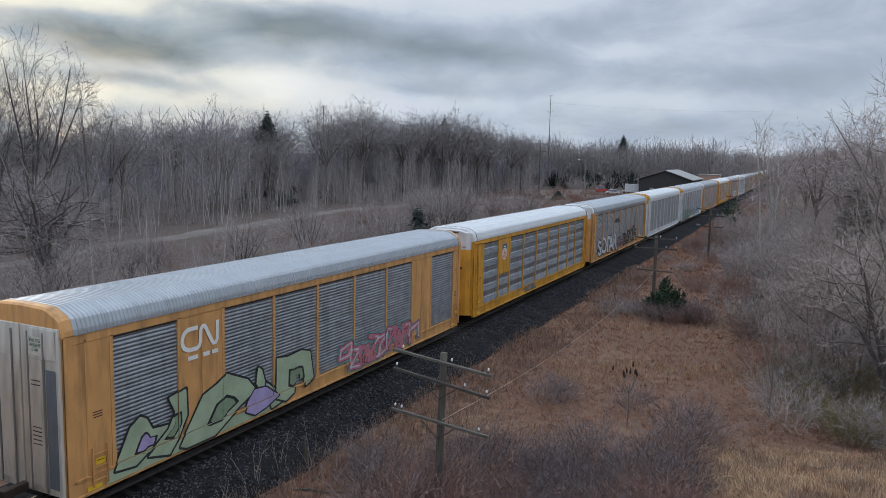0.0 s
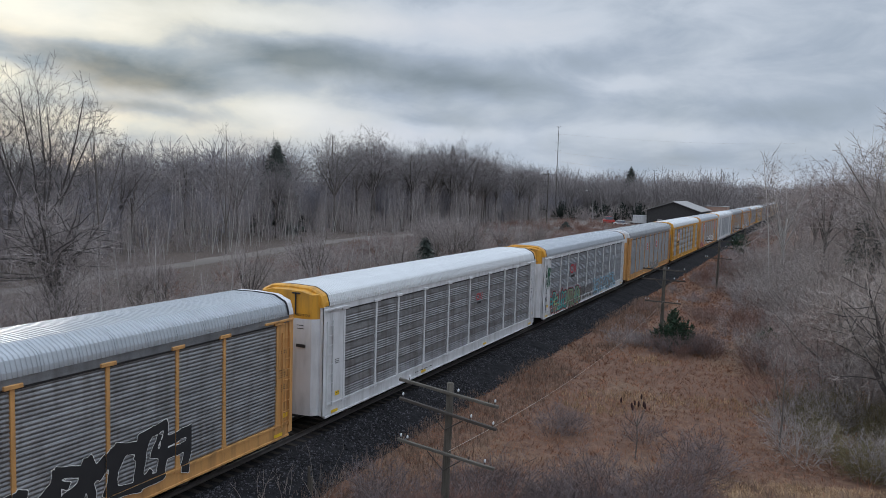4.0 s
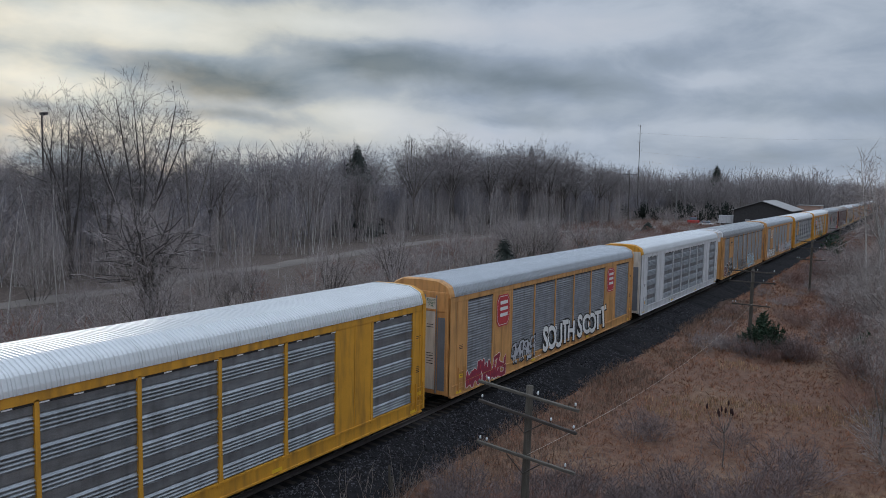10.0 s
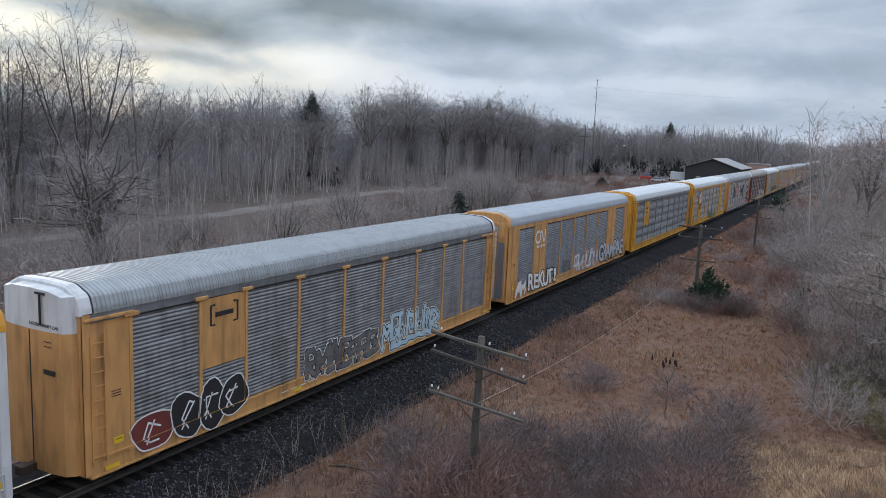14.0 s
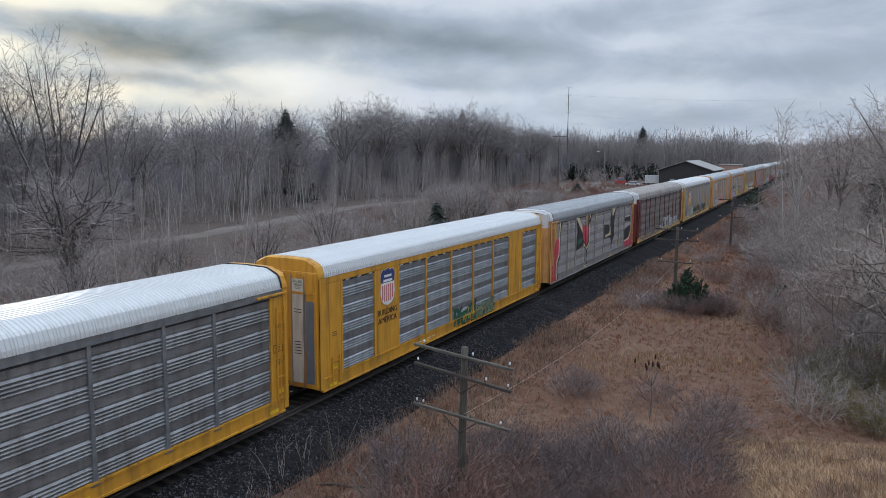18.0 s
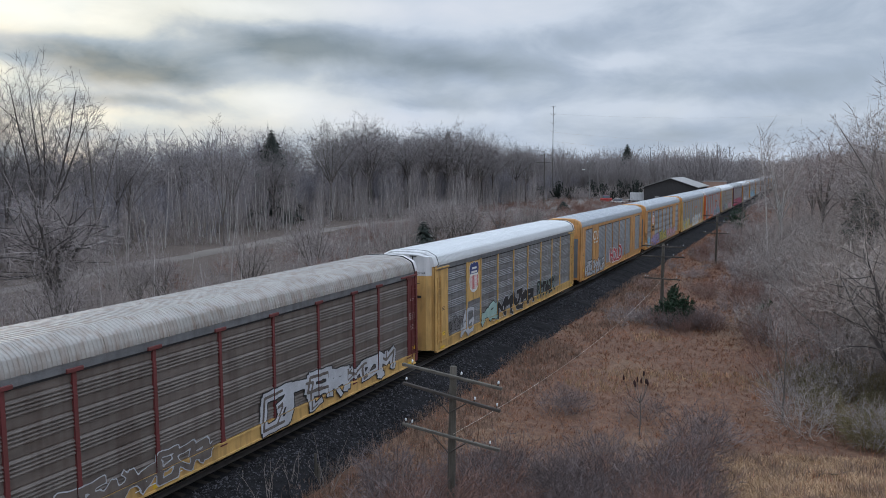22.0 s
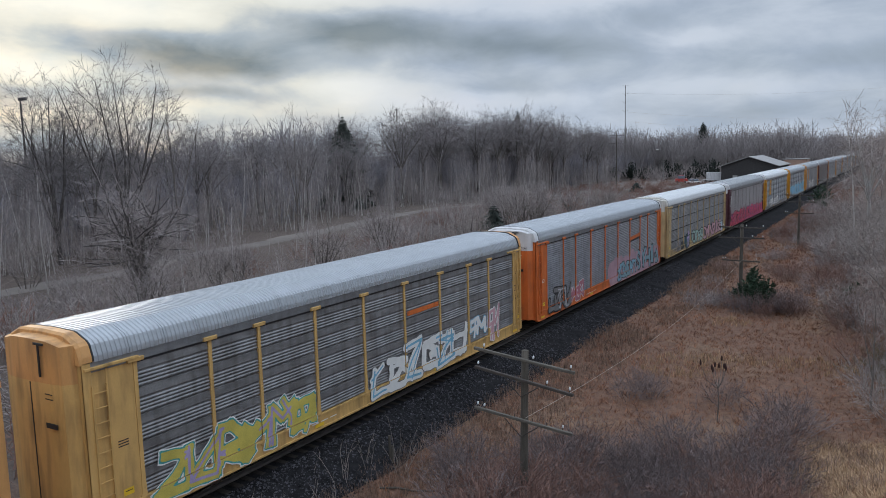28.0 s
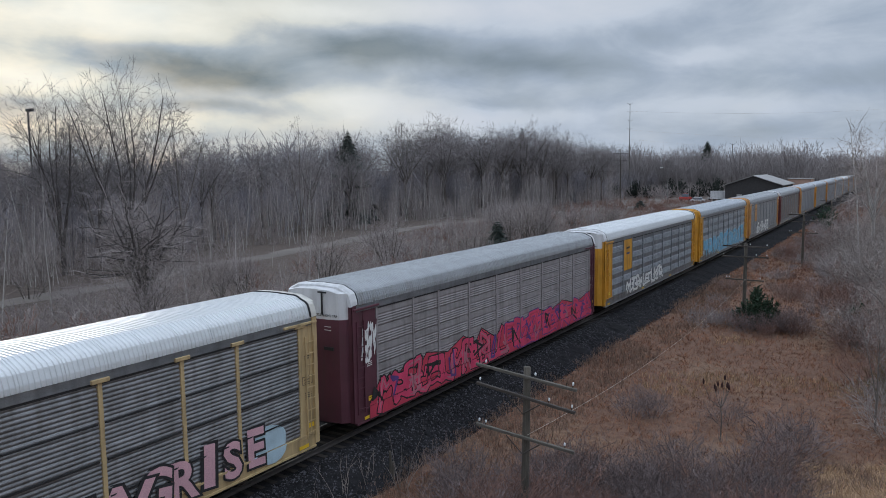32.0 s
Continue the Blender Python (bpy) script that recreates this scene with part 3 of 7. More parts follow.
def roof_mesh(pitch=0.14):
    ribs, y = [], 0.34
    sheet = 0
    while y < CAR_LEN - 0.5:
        ribs += [(y + 0.05, 0.0), (y + 0.068, 1.0), (y + 0.108, 1.0), (y + 0.126, 0.0)]
        sheet += 1
        y += pitch
        if sheet % 8 == 0:
            ribs += [(y, 0.0), (y + 0.006, -0.7), (y + 0.022, -0.7), (y + 0.028, 0.0)]
            y += 0.04
    ribs.append((CAR_LEN - 0.34, 0.0))
    verts, faces = [], []
    for yy, h in ribs:
        for x, z in ARCH:
            n = Vector((x * 0.9, 0, z - 4.6)).normalized() * (h * 0.030)
            verts.append((x + n.x, yy, z + n.z))
    p = len(ARCH)
    for j in range(len(ribs) - 1):
        for k in range(p - 1):
            faces.append((j * p + k, (j + 1) * p + k, (j + 1) * p + k + 1, j * p + k + 1))
    return mesh_from("roof", verts, faces)


def cap_mesh(y0, y1, grow=0.03):
    """The solid hood at a car's end, shaped like the roof's arch."""
    pts = [(x * (1 + grow / 1.6), z + grow) for x, z in ARCH]
    bm = bmesh.new()
    front = [bm.verts.new((x * 0.97, y0, z - 0.05 * (z > 5.2))) for x, z in pts]
    mid = [bm.verts.new((x, y0 + (y1 - y0) * 0.25, z)) for x, z in pts]
    back = [bm.verts.new((x, y1, z)) for x, z in pts]
    for a, b in ((front, mid), (mid, back)):
        for k in range(len(pts) - 1):
            bm.faces.new((a[k], b[k], b[k + 1], a[k + 1]))
    bm.faces.new(front)
    bm.faces.new(back[::-1])
    return from_bm("end_cap", bm)


def round_end(z0, z1, rear=False):
    """The bulging end door of a car in plan, up to z1, or up to the roof's arch."""
    plan = [(-1.44, 0.12), (-1.40, -0.06), (-1.22, -0.24), (-0.75, -0.32), (0.0, -0.345), (0.75, -0.32), (1.22, -0.24), (1.40, -0.06), (1.44, 0.12)]
    xs, hs = [p[0] for p in ARCH][::-1], [p[1] for p in ARCH][::-1]
    low = [(x, y, z0) for x, y in plan]
    top = [(x, y, z1 if z1 else min(float(np.interp(x, xs, hs)) - 0.02, 6.0) - 0.10 * (y < -0.2)) for x, y in plan]
    if rear:
        low, top = [[(x, CAR_LEN - y, z) for x, y, z in r] for r in (low, top)]
    bm = bmesh.new()
    a, b = [bm.verts.new(p) for p in low], [bm.verts.new(p) for p in top]
    for k in range(len(plan) - 1):
        bm.faces.new((a[k], a[k + 1], b[k + 1], b[k]))
    back = [bm.verts.new((p[0], (CAR_LEN - 0.3) if rear else 0.3, p[2] + (0.06 if not z1 else 0))) for p in top]
    for k in range(len(plan) - 1):
        bm.faces.new((b[k], b[k + 1], back[k + 1], back[k]))
    bmesh.ops.recalc_face_normals(bm, faces=bm.faces)
    return from_bm("end_door", bm)


def ladder_mesh(z0, z1, width, rungs):
    bm = bmesh.new()
    for y in (0.0, width):
        box(bm, 1.60, 1.645, y - 0.02, y + 0.02, z0, z1)
    for k in range(rungs):
        z = z0 + (z1 - z0) * (k + 0.5) / rungs
        box(bm, 1.625, 1.65, 0, width, z - 0.012, z + 0.012)
    return from_bm("ladder", bm)


def post_mesh(flare):
    """An upright of the side: a flanged channel that widens at its foot."""
    w = 0.075
    bm = bmesh.new()
    rows = [(PANEL_Z1 + 0.05, w, 1.60), (1.95, w, 1.60), (1.25, w + 0.02, 1.61), (1.0, w + flare, 1.62)]
    prev = None
    for z, hw, x in rows:
        ring = [bm.verts.new((1.42, -hw, z)), bm.verts.new((x, -hw * 0.8, z)), bm.verts.new((x, hw * 0.8, z)), bm.verts.new((1.42, hw, z))]
        if prev:
            for k in range(4):
                bm.faces.new((prev[k], prev[(k + 1) % 4], ring[(k + 1) % 4], ring[k]))
        prev = ring
    return from_bm("post", bm)


def wheelset_mesh():
    bm = bmesh.new()
    for x in (-0.755, 0.755):
        bmesh.ops.create_cone(bm, cap_ends=True, segments=24, radius1=0.42, radius2=0.40, depth=0.12, matrix=pose(x, 0, 0, 0, 90, 0))
    bmesh.ops.create_cone(bm, cap_ends=True, segments=10, radius1=0.08, radius2=0.08, depth=2.1, matrix=pose(0, 0, 0, 0, 90, 0))
    return from_bm("wheelset", bm)


def truck_frame_mesh():
    bm = bmesh.new()
    for x in (-1.0, 1.0):
        box(bm, x - 0.09, x + 0.09, -1.15, 1.15, 0.40, 0.62, 0.03)
        box(bm, x - 0.10, x + 0.10, -0.45, 0.45, 0.25, 0.70, 0.03)
        for y in (-0.88, 0.88):
            box(bm, x - 0.11, x + 0.11, y - 0.16, y + 0.16, 0.30, 0.58, 0.03)
    box(bm, -1.0, 1.0, -0.2, 0.2, 0.45, 0.72, 0.02)
    return from_bm("truck_frame", bm)


def sill_mesh(s):
    """The flat car's edge beam: one channel with an upper and a lower flange."""
    prof = [(1.46, 0.58), (1.63, 0.58), (1.63, 0.64), (1.59, 0.65), (1.59, 1.05), (1.63, 1.06), (1.63, 1.13), (1.46, 1.13)]
    verts = [(s * x, y, z) for y in (0.25, CAR_LEN - 0.25) for x, z in prof]
    n = len(prof)
    faces = [(k, (k + 1) % n, n + (k + 1) % n, n + k) for k in range(n)] + [tuple(range(n))[::-1], tuple(range(n, 2 * n))]
    return mesh_from("side_sill", verts, faces)


CM = {}


def car_meshes():
    spans = list(zip(POSTS[:-1], POSTS[1:]))
    for style in ("grouped", "soft", "wave"):
        CM[style] = [louver(a + 0.02, b - 0.02, style) for a, b in spans]
    CM["roof"], CM["roof_far"] = roof_mesh(), roof_mesh(0.57)
    CM["cap_f"], CM["cap_r"] = cap_mesh(0.02, 0.36), cap_mesh(CAR_LEN - 0.02, CAR_LEN - 0.36)
    CM["seam_f"], CM["seam_r"] = cap_mesh(0.34, 0.40, 0.04), cap_mesh(CAR_LEN - 0.34, CAR_LEN - 0.40, 0.04)
    CM["round_door"], CM["hood"] = round_end(0.75, 4.72), round_end(4.72, None)
    CM["round_door_r"], CM["hood_r"] = round_end(0.75, 4.72, True), round_end(4.72, None, True)
    CM["bracket_bar"] = box_mesh("hood_bracket", (0.50, 0.56, -0.40, -0.36, 4.9, 5.75), bevel=0.006)
    CM["bracket_top"] = box_mesh("hood_bracket", (0.35, 0.75, -0.40, -0.36, 5.72, 5.78), bevel=0.006)
    CM["door_line"] = box_mesh("door_gap", (-0.02, 0.02, -0.352, -0.338, 0.8, 4.7))
    CM["door_slot"] = box_mesh("door_slot", (0.55, 1.0, -0.345, -0.315, 3.55, 3.68))
    CM["strip_pale"] = box_mesh("door_strip", (0.36, 0.88, -0.055, -0.032, 0.95, 4.55), bevel=0.006)
    CM["strip_body"] = box_mesh("door_strip", (0.36, 1.42, -0.055, -0.032, 4.57, 5.40), bevel=0.006)
    CM["ladder"], CM["ladder_low"] = ladder_mesh(1.0, 4.6, 0.42, 9), ladder_mesh(0.75, 1.9, 0.5, 3)
    CM["post"], CM["post_thin"] = post_mesh(0.13), post_mesh(0.02)
    CM["sill"], CM["sill_far"] = sill_mesh(1), sill_mesh(-1)
    CM["wheelset"], CM["truck_frame"] = wheelset_mesh(), truck_frame_mesh()
    CM["top_rail"] = box_mesh("top_rail", (1.46, 1.60, 0.3, CAR_LEN - 0.3, 4.95, 5.23), bevel=0.012)
    CM["top_rail_far"] = box_mesh("top_rail", (-1.60, -1.46, 0.3, CAR_LEN - 0.3, 4.95, 5.23), bevel=0.012)
    CM["deck"] = box_mesh("deck", (-1.48, 1.48, 0.3, CAR_LEN - 0.3, 0.80, 1.08), (-0.35, 0.35, 0.2, CAR_LEN - 0.2, 0.45, 0.82))
    CM["far_side"] = box_mesh("far_side", (-1.60, -1.50, 0.2, CAR_LEN - 0.2, 1.05, 5.23))
    CM["end_panel"] = box_mesh("end_panel", (1.44, 1.585, 0.10, POSTS[0] - 0.05, 1.06, 5.22), bevel=0.02)
    CM["end_panel_r"] = box_mesh("end_panel", (1.44, 1.585, POSTS[-1] + 0.05, CAR_LEN - 0.10, 1.06, 5.22), bevel=0.02)
    CM["corner"] = box_mesh("corner_post", (1.36, 1.62, 0.06, 0.14, 0.7, 5.22), (1.56, 1.63, 0.06, 0.30, 0.7, 5.22), bevel=0.012)
    CM["panel_seam"] = box_mesh("panel_seam", (1.58, 1.60, -0.025, 0.025, 1.10, 5.05))
    CM["door"] = box_mesh("end_door", (0.03, 1.52, -0.03, 0.06, 0.75, 5.45), bevel=0.012)
    CM["door_bar"] = box_mesh("door_bar", (-0.03, 0.03, -0.07, -0.032, 0.8, 5.3), bevel=0.01)
    CM["door_l"] = box_mesh("end_door", (-1.52, -0.03, -0.03, 0.06, 0.75, 5.45), bevel=0.012)
    CM["door_strip"] = box_mesh("door_strip", (1.02, 1.40, -0.045, -0.032, 0.95, 4.3))
    CM["bulkhead"] = box_mesh("end_wall", (-1.52, 1.52, 0.10, 0.20, 0.75, 5.45), bevel=0.012)
    CM["end_rib"] = box_mesh("end_rib", (-0.05, 0.05, 0.04, 0.11, 0.8, 5.0), bevel=0.012)
    CM["bulkhead_r"] = box_mesh("end_wall", (-1.52, 1.52, CAR_LEN - 0.2, CAR_LEN - 0.10, 0.75, 5.45))
    CM["coupler"] = box_mesh("coupler", (-0.11, 0.11, -0.72, 0.4, 0.70, 0.95), (-0.17, 0.17, -0.80, -0.50, 0.68, 0.97), bevel=0.02)
    CM["logo_plate"] = box_mesh("logo_panel", (1.52, 1.575, POSTS[1] + 0.02, POSTS[2] - 0.02, 2.65, 4.93), bevel=0.01)
    CM["full_1"] = box_mesh("solid_panel", (1.46, 1.585, POSTS[1] + 0.01, POSTS[2] - 0.01, 1.10, 4.96), bevel=0.015)
    CM["full_2"] = box_mesh("solid_panel", (1.46, 1.585, POSTS[7] + 0.01, POSTS[8] - 0.01, 1.10, 4.96), bevel=0.015)
    # solid dark strip stands in for the shaded gap under the top rail
    CM["top_gap"] = box_mesh("vent_gap", (1.50, 1.572, POSTS[0], POSTS[-1], 4.885, 4.95))
    CM["gap_clip"] = box_mesh("gap_clip", (1.560, 1.580, -0.13, 0.13, 4.895, 4.935))
    CM["post_cap"] = box_mesh("post_cap", (1.55, 1.66, -0.26, 0.26, 4.93, 5.05), bevel=0.015)
    CM["reflector"] = box_mesh("reflector", (1.632, 1.638, -0.24, 0.24, 0.70, 0.82))
    CM["hand_rail"] = box_mesh("corner_bracket", (1.55, 1.68, 0.0, 1.6, 5.02, 5.10), bevel=0.01)


car_meshes()

# kind A: flush solid panels and closed end doors; kind B: proud posts, ribbed to the ends, end walls with a ladder
#        kind  body      roof          panels        cap      logo
CARS = {
    -1: ("B", "tan", "roof", "galv", "white", ""),
    0: ("A", "tan", "roof", "galv", "tan", "cn"),
    1: ("B", "yellow", "roof_white", "galv", "white", "shield"),
    2: ("B", "tan", "roof", "galv_dull", "white", ""),
    3: ("B", "white", "roof_white", "galv_dull", "yellow", "redline"),
    4: ("B", "white", "roof", "galv", "yellow", "redline"),
    5: ("B", "tan", "roof_dull", "galv", "white", "badges"),
    6: ("A", "yellow", "roof_white", "galv", "yellow", "shield_words"),
    7: ("A", "tan", "roof", "galv", "tan", "redbox"),
    8: ("A", "white", "roof_white", "galv", "yellow", ""),
    9: ("B", "tan", "roof_dull", "galv_dull", "white", "bracket"),
    10: ("A", "tan", "roof", "galv", "tan", "cn"),
    11: ("B", "yellow", "roof_white", "galv_dull", "yellow", "plate"),
    12: ("A", "yellow", "roof_white", "galv", "yellow", "shield_words"),
    13: ("B", "tan", "roof_dull", "silver", "white", ""),
    14: ("B", "maroon", "roof_rust", "galv_brown", "white", ""),
    15: ("B", "cream", "roof_white", "galv_dull", "white", "shield"),
    16: ("A", "tan", "roof", "galv", "tan", "cn"),
    17: ("A", "tan", "roof", "galv", "tan", "shield_words"),
    18: ("B", "cream", "roof", "galv_dull", "tan", ""),
    19: ("B", "orange", "roof", "galv", "white", ""),
    20: ("B", "beige", "roof_white", "galv_dull", "pale", ""),
    21: ("B", "plum", "roof_dull", "silver", "white", ""),
    22: ("B", "yellow", "roof_white", "galv", "white", "plate"),
    23: ("B", "yellow", "roof", "galv", "yellow", ""),
    24: ("B", "tan", "roof_dull", "galv_dull", "tan", "plate"),
    25: ("B", "maroon", "roof_dull", "galv_brown", "white", ""),
    26: ("B", "tan", "roof", "galv", "tan", ""),
    27: ("B", "yellow", "roof", "galv_dull", "white", ""),
    28: ("B", "tan", "roof", "galv", "tan", ""),
    29: ("B", "white", "roof", "galv", "yellow", ""),
    30: ("B", "yellow", "roof_white", "galv", "yellow", ""),
    31: ("B", "tan", "roof_dull", "galv_dull", "tan", ""),
}
STYLES = {17: "grouped", 1: "grouped", 2: "wave", 13: "grouped", 14: "grouped", 19: "wave", 22: "grouped", 23: "grouped", 11: "grouped", 5: "wave", 9: "wave", 18: "soft", 20: "wave"}
BODY_WORDS = {"tan": "faded orange", "yellow": "yellow", "white": "white", "maroon": "maroon", "cream": "cream-yellow", "beige": "beige", "orange": "bright orange", "plum": "dark plum"}
GREY_POSTS = {11, 21, 22, 23, 24, 25, 26, 27, 28, 29, 30, 31}     # bare metal posts and rails between painted ends
cars = {}


def build_car(n):
    kind, body, roof, panel, cap, logo = CARS[n]
    car = new("autorack_car")
    words = " and painted graffiti" if n in GRAFFITI else ""
    tagged(car, f"{BODY_WORDS[body]} autorack freight car with ribbed grey sides{words}", "railway car", group="cars of the freight train")
    cars[n] = car
    bodym = M[body]
    put("roof", CM["roof" if n < 24 else "roof_far"], M[roof], car, label="corrugated metal roof")
    put("end_cap", CM["cap_f"], M[cap], car)
    put("end_cap", CM["cap_r"], M[cap], car)
    put("roof_seam", CM["seam_f"], M["dark" if kind == "B" else roof], car)
    put("roof_seam", CM["seam_r"], M["dark" if kind == "B" else roof], car)
    put("side_sill", CM["sill"], M["silver"] if n == 13 else M["cream"] if n == 14 else M["galv_dull"] if n > 21 else bodym, car)
    put("side_sill", CM["sill_far"], bodym, car)
    put("top_rail", CM["top_rail"], bodym if kind == "A" or body in ("yellow", "white") and n not in GREY_POSTS else M["galv"], car)
    put("top_rail", CM["top_rail_far"], bodym, car)
    put("deck", CM["deck"], M["dark"], car)
    put("far_side", CM["far_side"], M["galv"], car)
    put("coupler", CM["coupler"], M["wheel"], car, label="rusty steel coupler")
    put("coupler", CM["coupler"], M["wheel"], car, pose(0, CAR_LEN, 0, 0, 0, 180))
    solid = (1, 7) if kind == "A" else ()
    style = STYLES.get(n, ("wave" if body == "tan" else "grouped") if kind == "A" else "soft")
    for k in range(len(POSTS) - 1):
        if k not in solid:
            put("side_panel", CM[style][k], M[panel], car, label="ribbed perforated metal panel" if k == 0 else "")
    if n == 20:
        for k in range(len(POSTS) - 1):
            for z in (1.85, 2.85, 3.85):
                put("panel_joint", box_mesh("panel_joint", (1.53, 1.593, POSTS[k] + 0.12, POSTS[k + 1] - 0.12, z - 0.022, z + 0.022)), M["dark"], car)
    gap = put("vent_gap", CM["top_gap"], M["dark"], car)
    if n in (6, 8, 12):
        for k in range(26):
            put("gap_clip", CM["gap_clip"], M["decal_white"], gap, pose(0, POSTS[0] + 0.45 + 0.89 * k, 0))
    if kind == "A":
        p1 = put("solid_panel", CM["full_1"], bodym, car)
        p2 = put("solid_panel", CM["full_2"], bodym, car)
        for p, y in ((p1, (POSTS[1] + POSTS[2]) / 2), (p2, (POSTS[7] + POSTS[8]) / 2)):
            put("panel_seam", CM["panel_seam"], bodym, p, pose(0, y, 0))
        for k, y in enumerate(POSTS):
            put("post", CM["post_thin" if k in (0, 1, 2, 7, 8, 9) else "post"], bodym, car, pose(0, y, 0))
    else:
        for y in POSTS:
            p = put("post", CM["post"], M["silver"] if n in (13, 21) else M["galv"] if n in GREY_POSTS and 0 < POSTS.index(y) < len(POSTS) - 1 else bodym, car, pose(0, y, 0))
            if n in (2, 3, 4, 5, 9, 14, 18, 19, 20):
                put("post_cap", CM["post_cap"], bodym, p)
    e1 = put("end_panel", CM["end_panel"], bodym, car)
    put("panel_seam", CM["panel_seam"], bodym, e1, pose(0, 0.75, 0))
    e2 = put("end_panel", CM["end_panel_r"], bodym, car)
    put("panel_seam", CM["panel_seam"], bodym, e2, pose(0, CAR_LEN - 0.45, 0))
    put("corner_post", CM["corner"], bodym, car)
    put("corner_post", CM["corner"], bodym, car, pose(0, CAR_LEN, 0) @ Matrix.Diagonal((1, -1, 1, 1)))
    put("end_wall", CM["bulkhead"], bodym, car)
    put("end_wall", CM["bulkhead_r"], bodym, car)
    if kind == "A":
        doorm = M["pale"] if n in (0, 8) else bodym
        d = put("end_door", CM["door"], doorm, car)
        put("door_strip", CM["strip_pale"], M["pale"], d, label="pale painted door strip")
        put("door_strip", CM["door_strip"], M["slate"], d, label="slate grey door strip")
        put("door_strip", CM["strip_body"], doorm, d)
        d2 = put("end_door", CM["door_l"], doorm, car)
        put("door_strip", CM["strip_pale"], M["pale"], d2, pose(-1.25, 0, 0))
        for x in (0.33, 0.95):
            put("door_bar", CM["door_bar"], M["grey"], d, pose(x, 0, 0))
            put("door_bar", CM["door_bar"], M["grey"], d2, pose(-x, 0, 0))
        put("ladder", CM["ladder_low"], bodym, car, pose(0.02, 0.85, 0))
        put("ladder", CM["ladder_low"], bodym, car, pose(0.02, CAR_LEN - 0.75, 0))
    else:
        d = put("end_door", CM["round_door"], bodym, car)
        put("door_gap", CM["door_line"], M["dark"], d)
        put("door_slot", CM["door_slot"], M["dark"], d)
        h = put("end_hood", CM["hood"], M[cap], car, label="painted hood over the end door")
        put("hood_bracket", CM["bracket_bar"], M["dark"], h)
        put("hood_bracket", CM["bracket_top"], M["dark"], h)
        put("end_door", CM["round_door_r"], bodym, car)
        put("end_hood", CM["hood_r"], M[cap], car)
        put("ladder", CM["ladder"], bodym, car, pose(0.03, 0.28, 0))
        put("ladder", CM["ladder"], bodym, car, pose(0.03, CAR_LEN - 0.70, 0))
        put("corner_bracket", CM["hand_rail"], bodym, car, pose(0, 0.1, 0))
        put("corner_bracket", CM["hand_rail"], bodym, car, pose(0, CAR_LEN - 1.7, 0))
        if logo in ("shield", "plate", "bracket"):
            put("logo_panel", CM["logo_plate"], bodym, car)
    for k in range(4):
        put("reflector", CM["reflector"], M["reflector"], car, pose(0, 0.9 + k * (CAR_LEN - 1.8) / 3, 0))
    for y in (3.9, CAR_LEN - 3.9):
        tr = put("truck", CM["truck_frame"], M["wheel"], car, pose(0, y, 0), "rusty steel wheel truck")
        for w in (-0.88, 0.88):
            put("wheelset", CM["wheelset"], M["wheel"], tr, pose(0, w, 0.42))
    return car



# ---- paint on the cars ----
def colour(name, c, var=0.3, rough=0.55):
    if name not in M:
        M[name] = paint(name, c, rough, var, 1.3)
    return M[name]


def side_x(y, z, kind):
    """How far out the car's side lies at that place."""
    if z < 1.14:
        return 1.640
    for p in POSTS:
        if abs(y - p) < 0.085:
            return 1.622
    if y < POSTS[0] or y > POSTS[-1]:
        return 1.606
    if kind == "A" and (POSTS[1] < y < POSTS[2] or POSTS[7] < y < POSTS[8]):
        return 1.606
    return 1.582


def field_mesh(name, d, y0, z0, cell, kind, lift=0.0):
    """The region where the field d is negative, laid on the side as one sheet."""
    verts, faces = [], []
    nz, ny = d.shape
    for j in range(nz - 1):
        i = 0
        while i < ny - 1:
            c = (d[j, i], d[j, i + 1], d[j + 1, i + 1], d[j + 1, i])
            if min(c) >= 0:
                i += 1
                continue
            run = i + 1
            full = max(c) < 0
            if full:
                x0 = side_x(y0 + (i + 0.5) * cell, z0 + (j + 0.5) * cell, kind)
                while run < ny - 1 and d[j, run + 1] < 0 and d[j + 1, run + 1] < 0 and side_x(y0 + (run + 0.5) * cell, z0 + (j + 0.5) * cell, kind) == x0:
                    run += 1
                poly = [(i, j), (run, j), (run, j + 1), (i, j + 1)]
            else:
                x0 = side_x(y0 + (i + 0.5) * cell, z0 + (j + 0.5) * cell, kind)
                corners = [(i, j), (i + 1, j), (i + 1, j + 1), (i, j + 1)]
                poly = []
                for k in range(4):
                    a, b = corners[k], corners[(k + 1) % 4]
                    va, vb = c[k], c[(k + 1) % 4]
                    if va < 0:
                        poly.append(a)
                    if (va < 0) != (vb < 0):
                        t = va / (va - vb)
                        poly.append((a[0] + (b[0] - a[0]) * t, a[1] + (b[1] - a[1]) * t))
                if len(poly) < 3:
                    i += 1
                    continue
            base = len(verts)
            verts += [(x0 + lift, y0 + u * cell, z0 + v * cell) for u, v in poly]
            faces.append(tuple(range(base, base + len(poly))))
            i = run
    return mesh_from(name, verts, faces) if faces else None


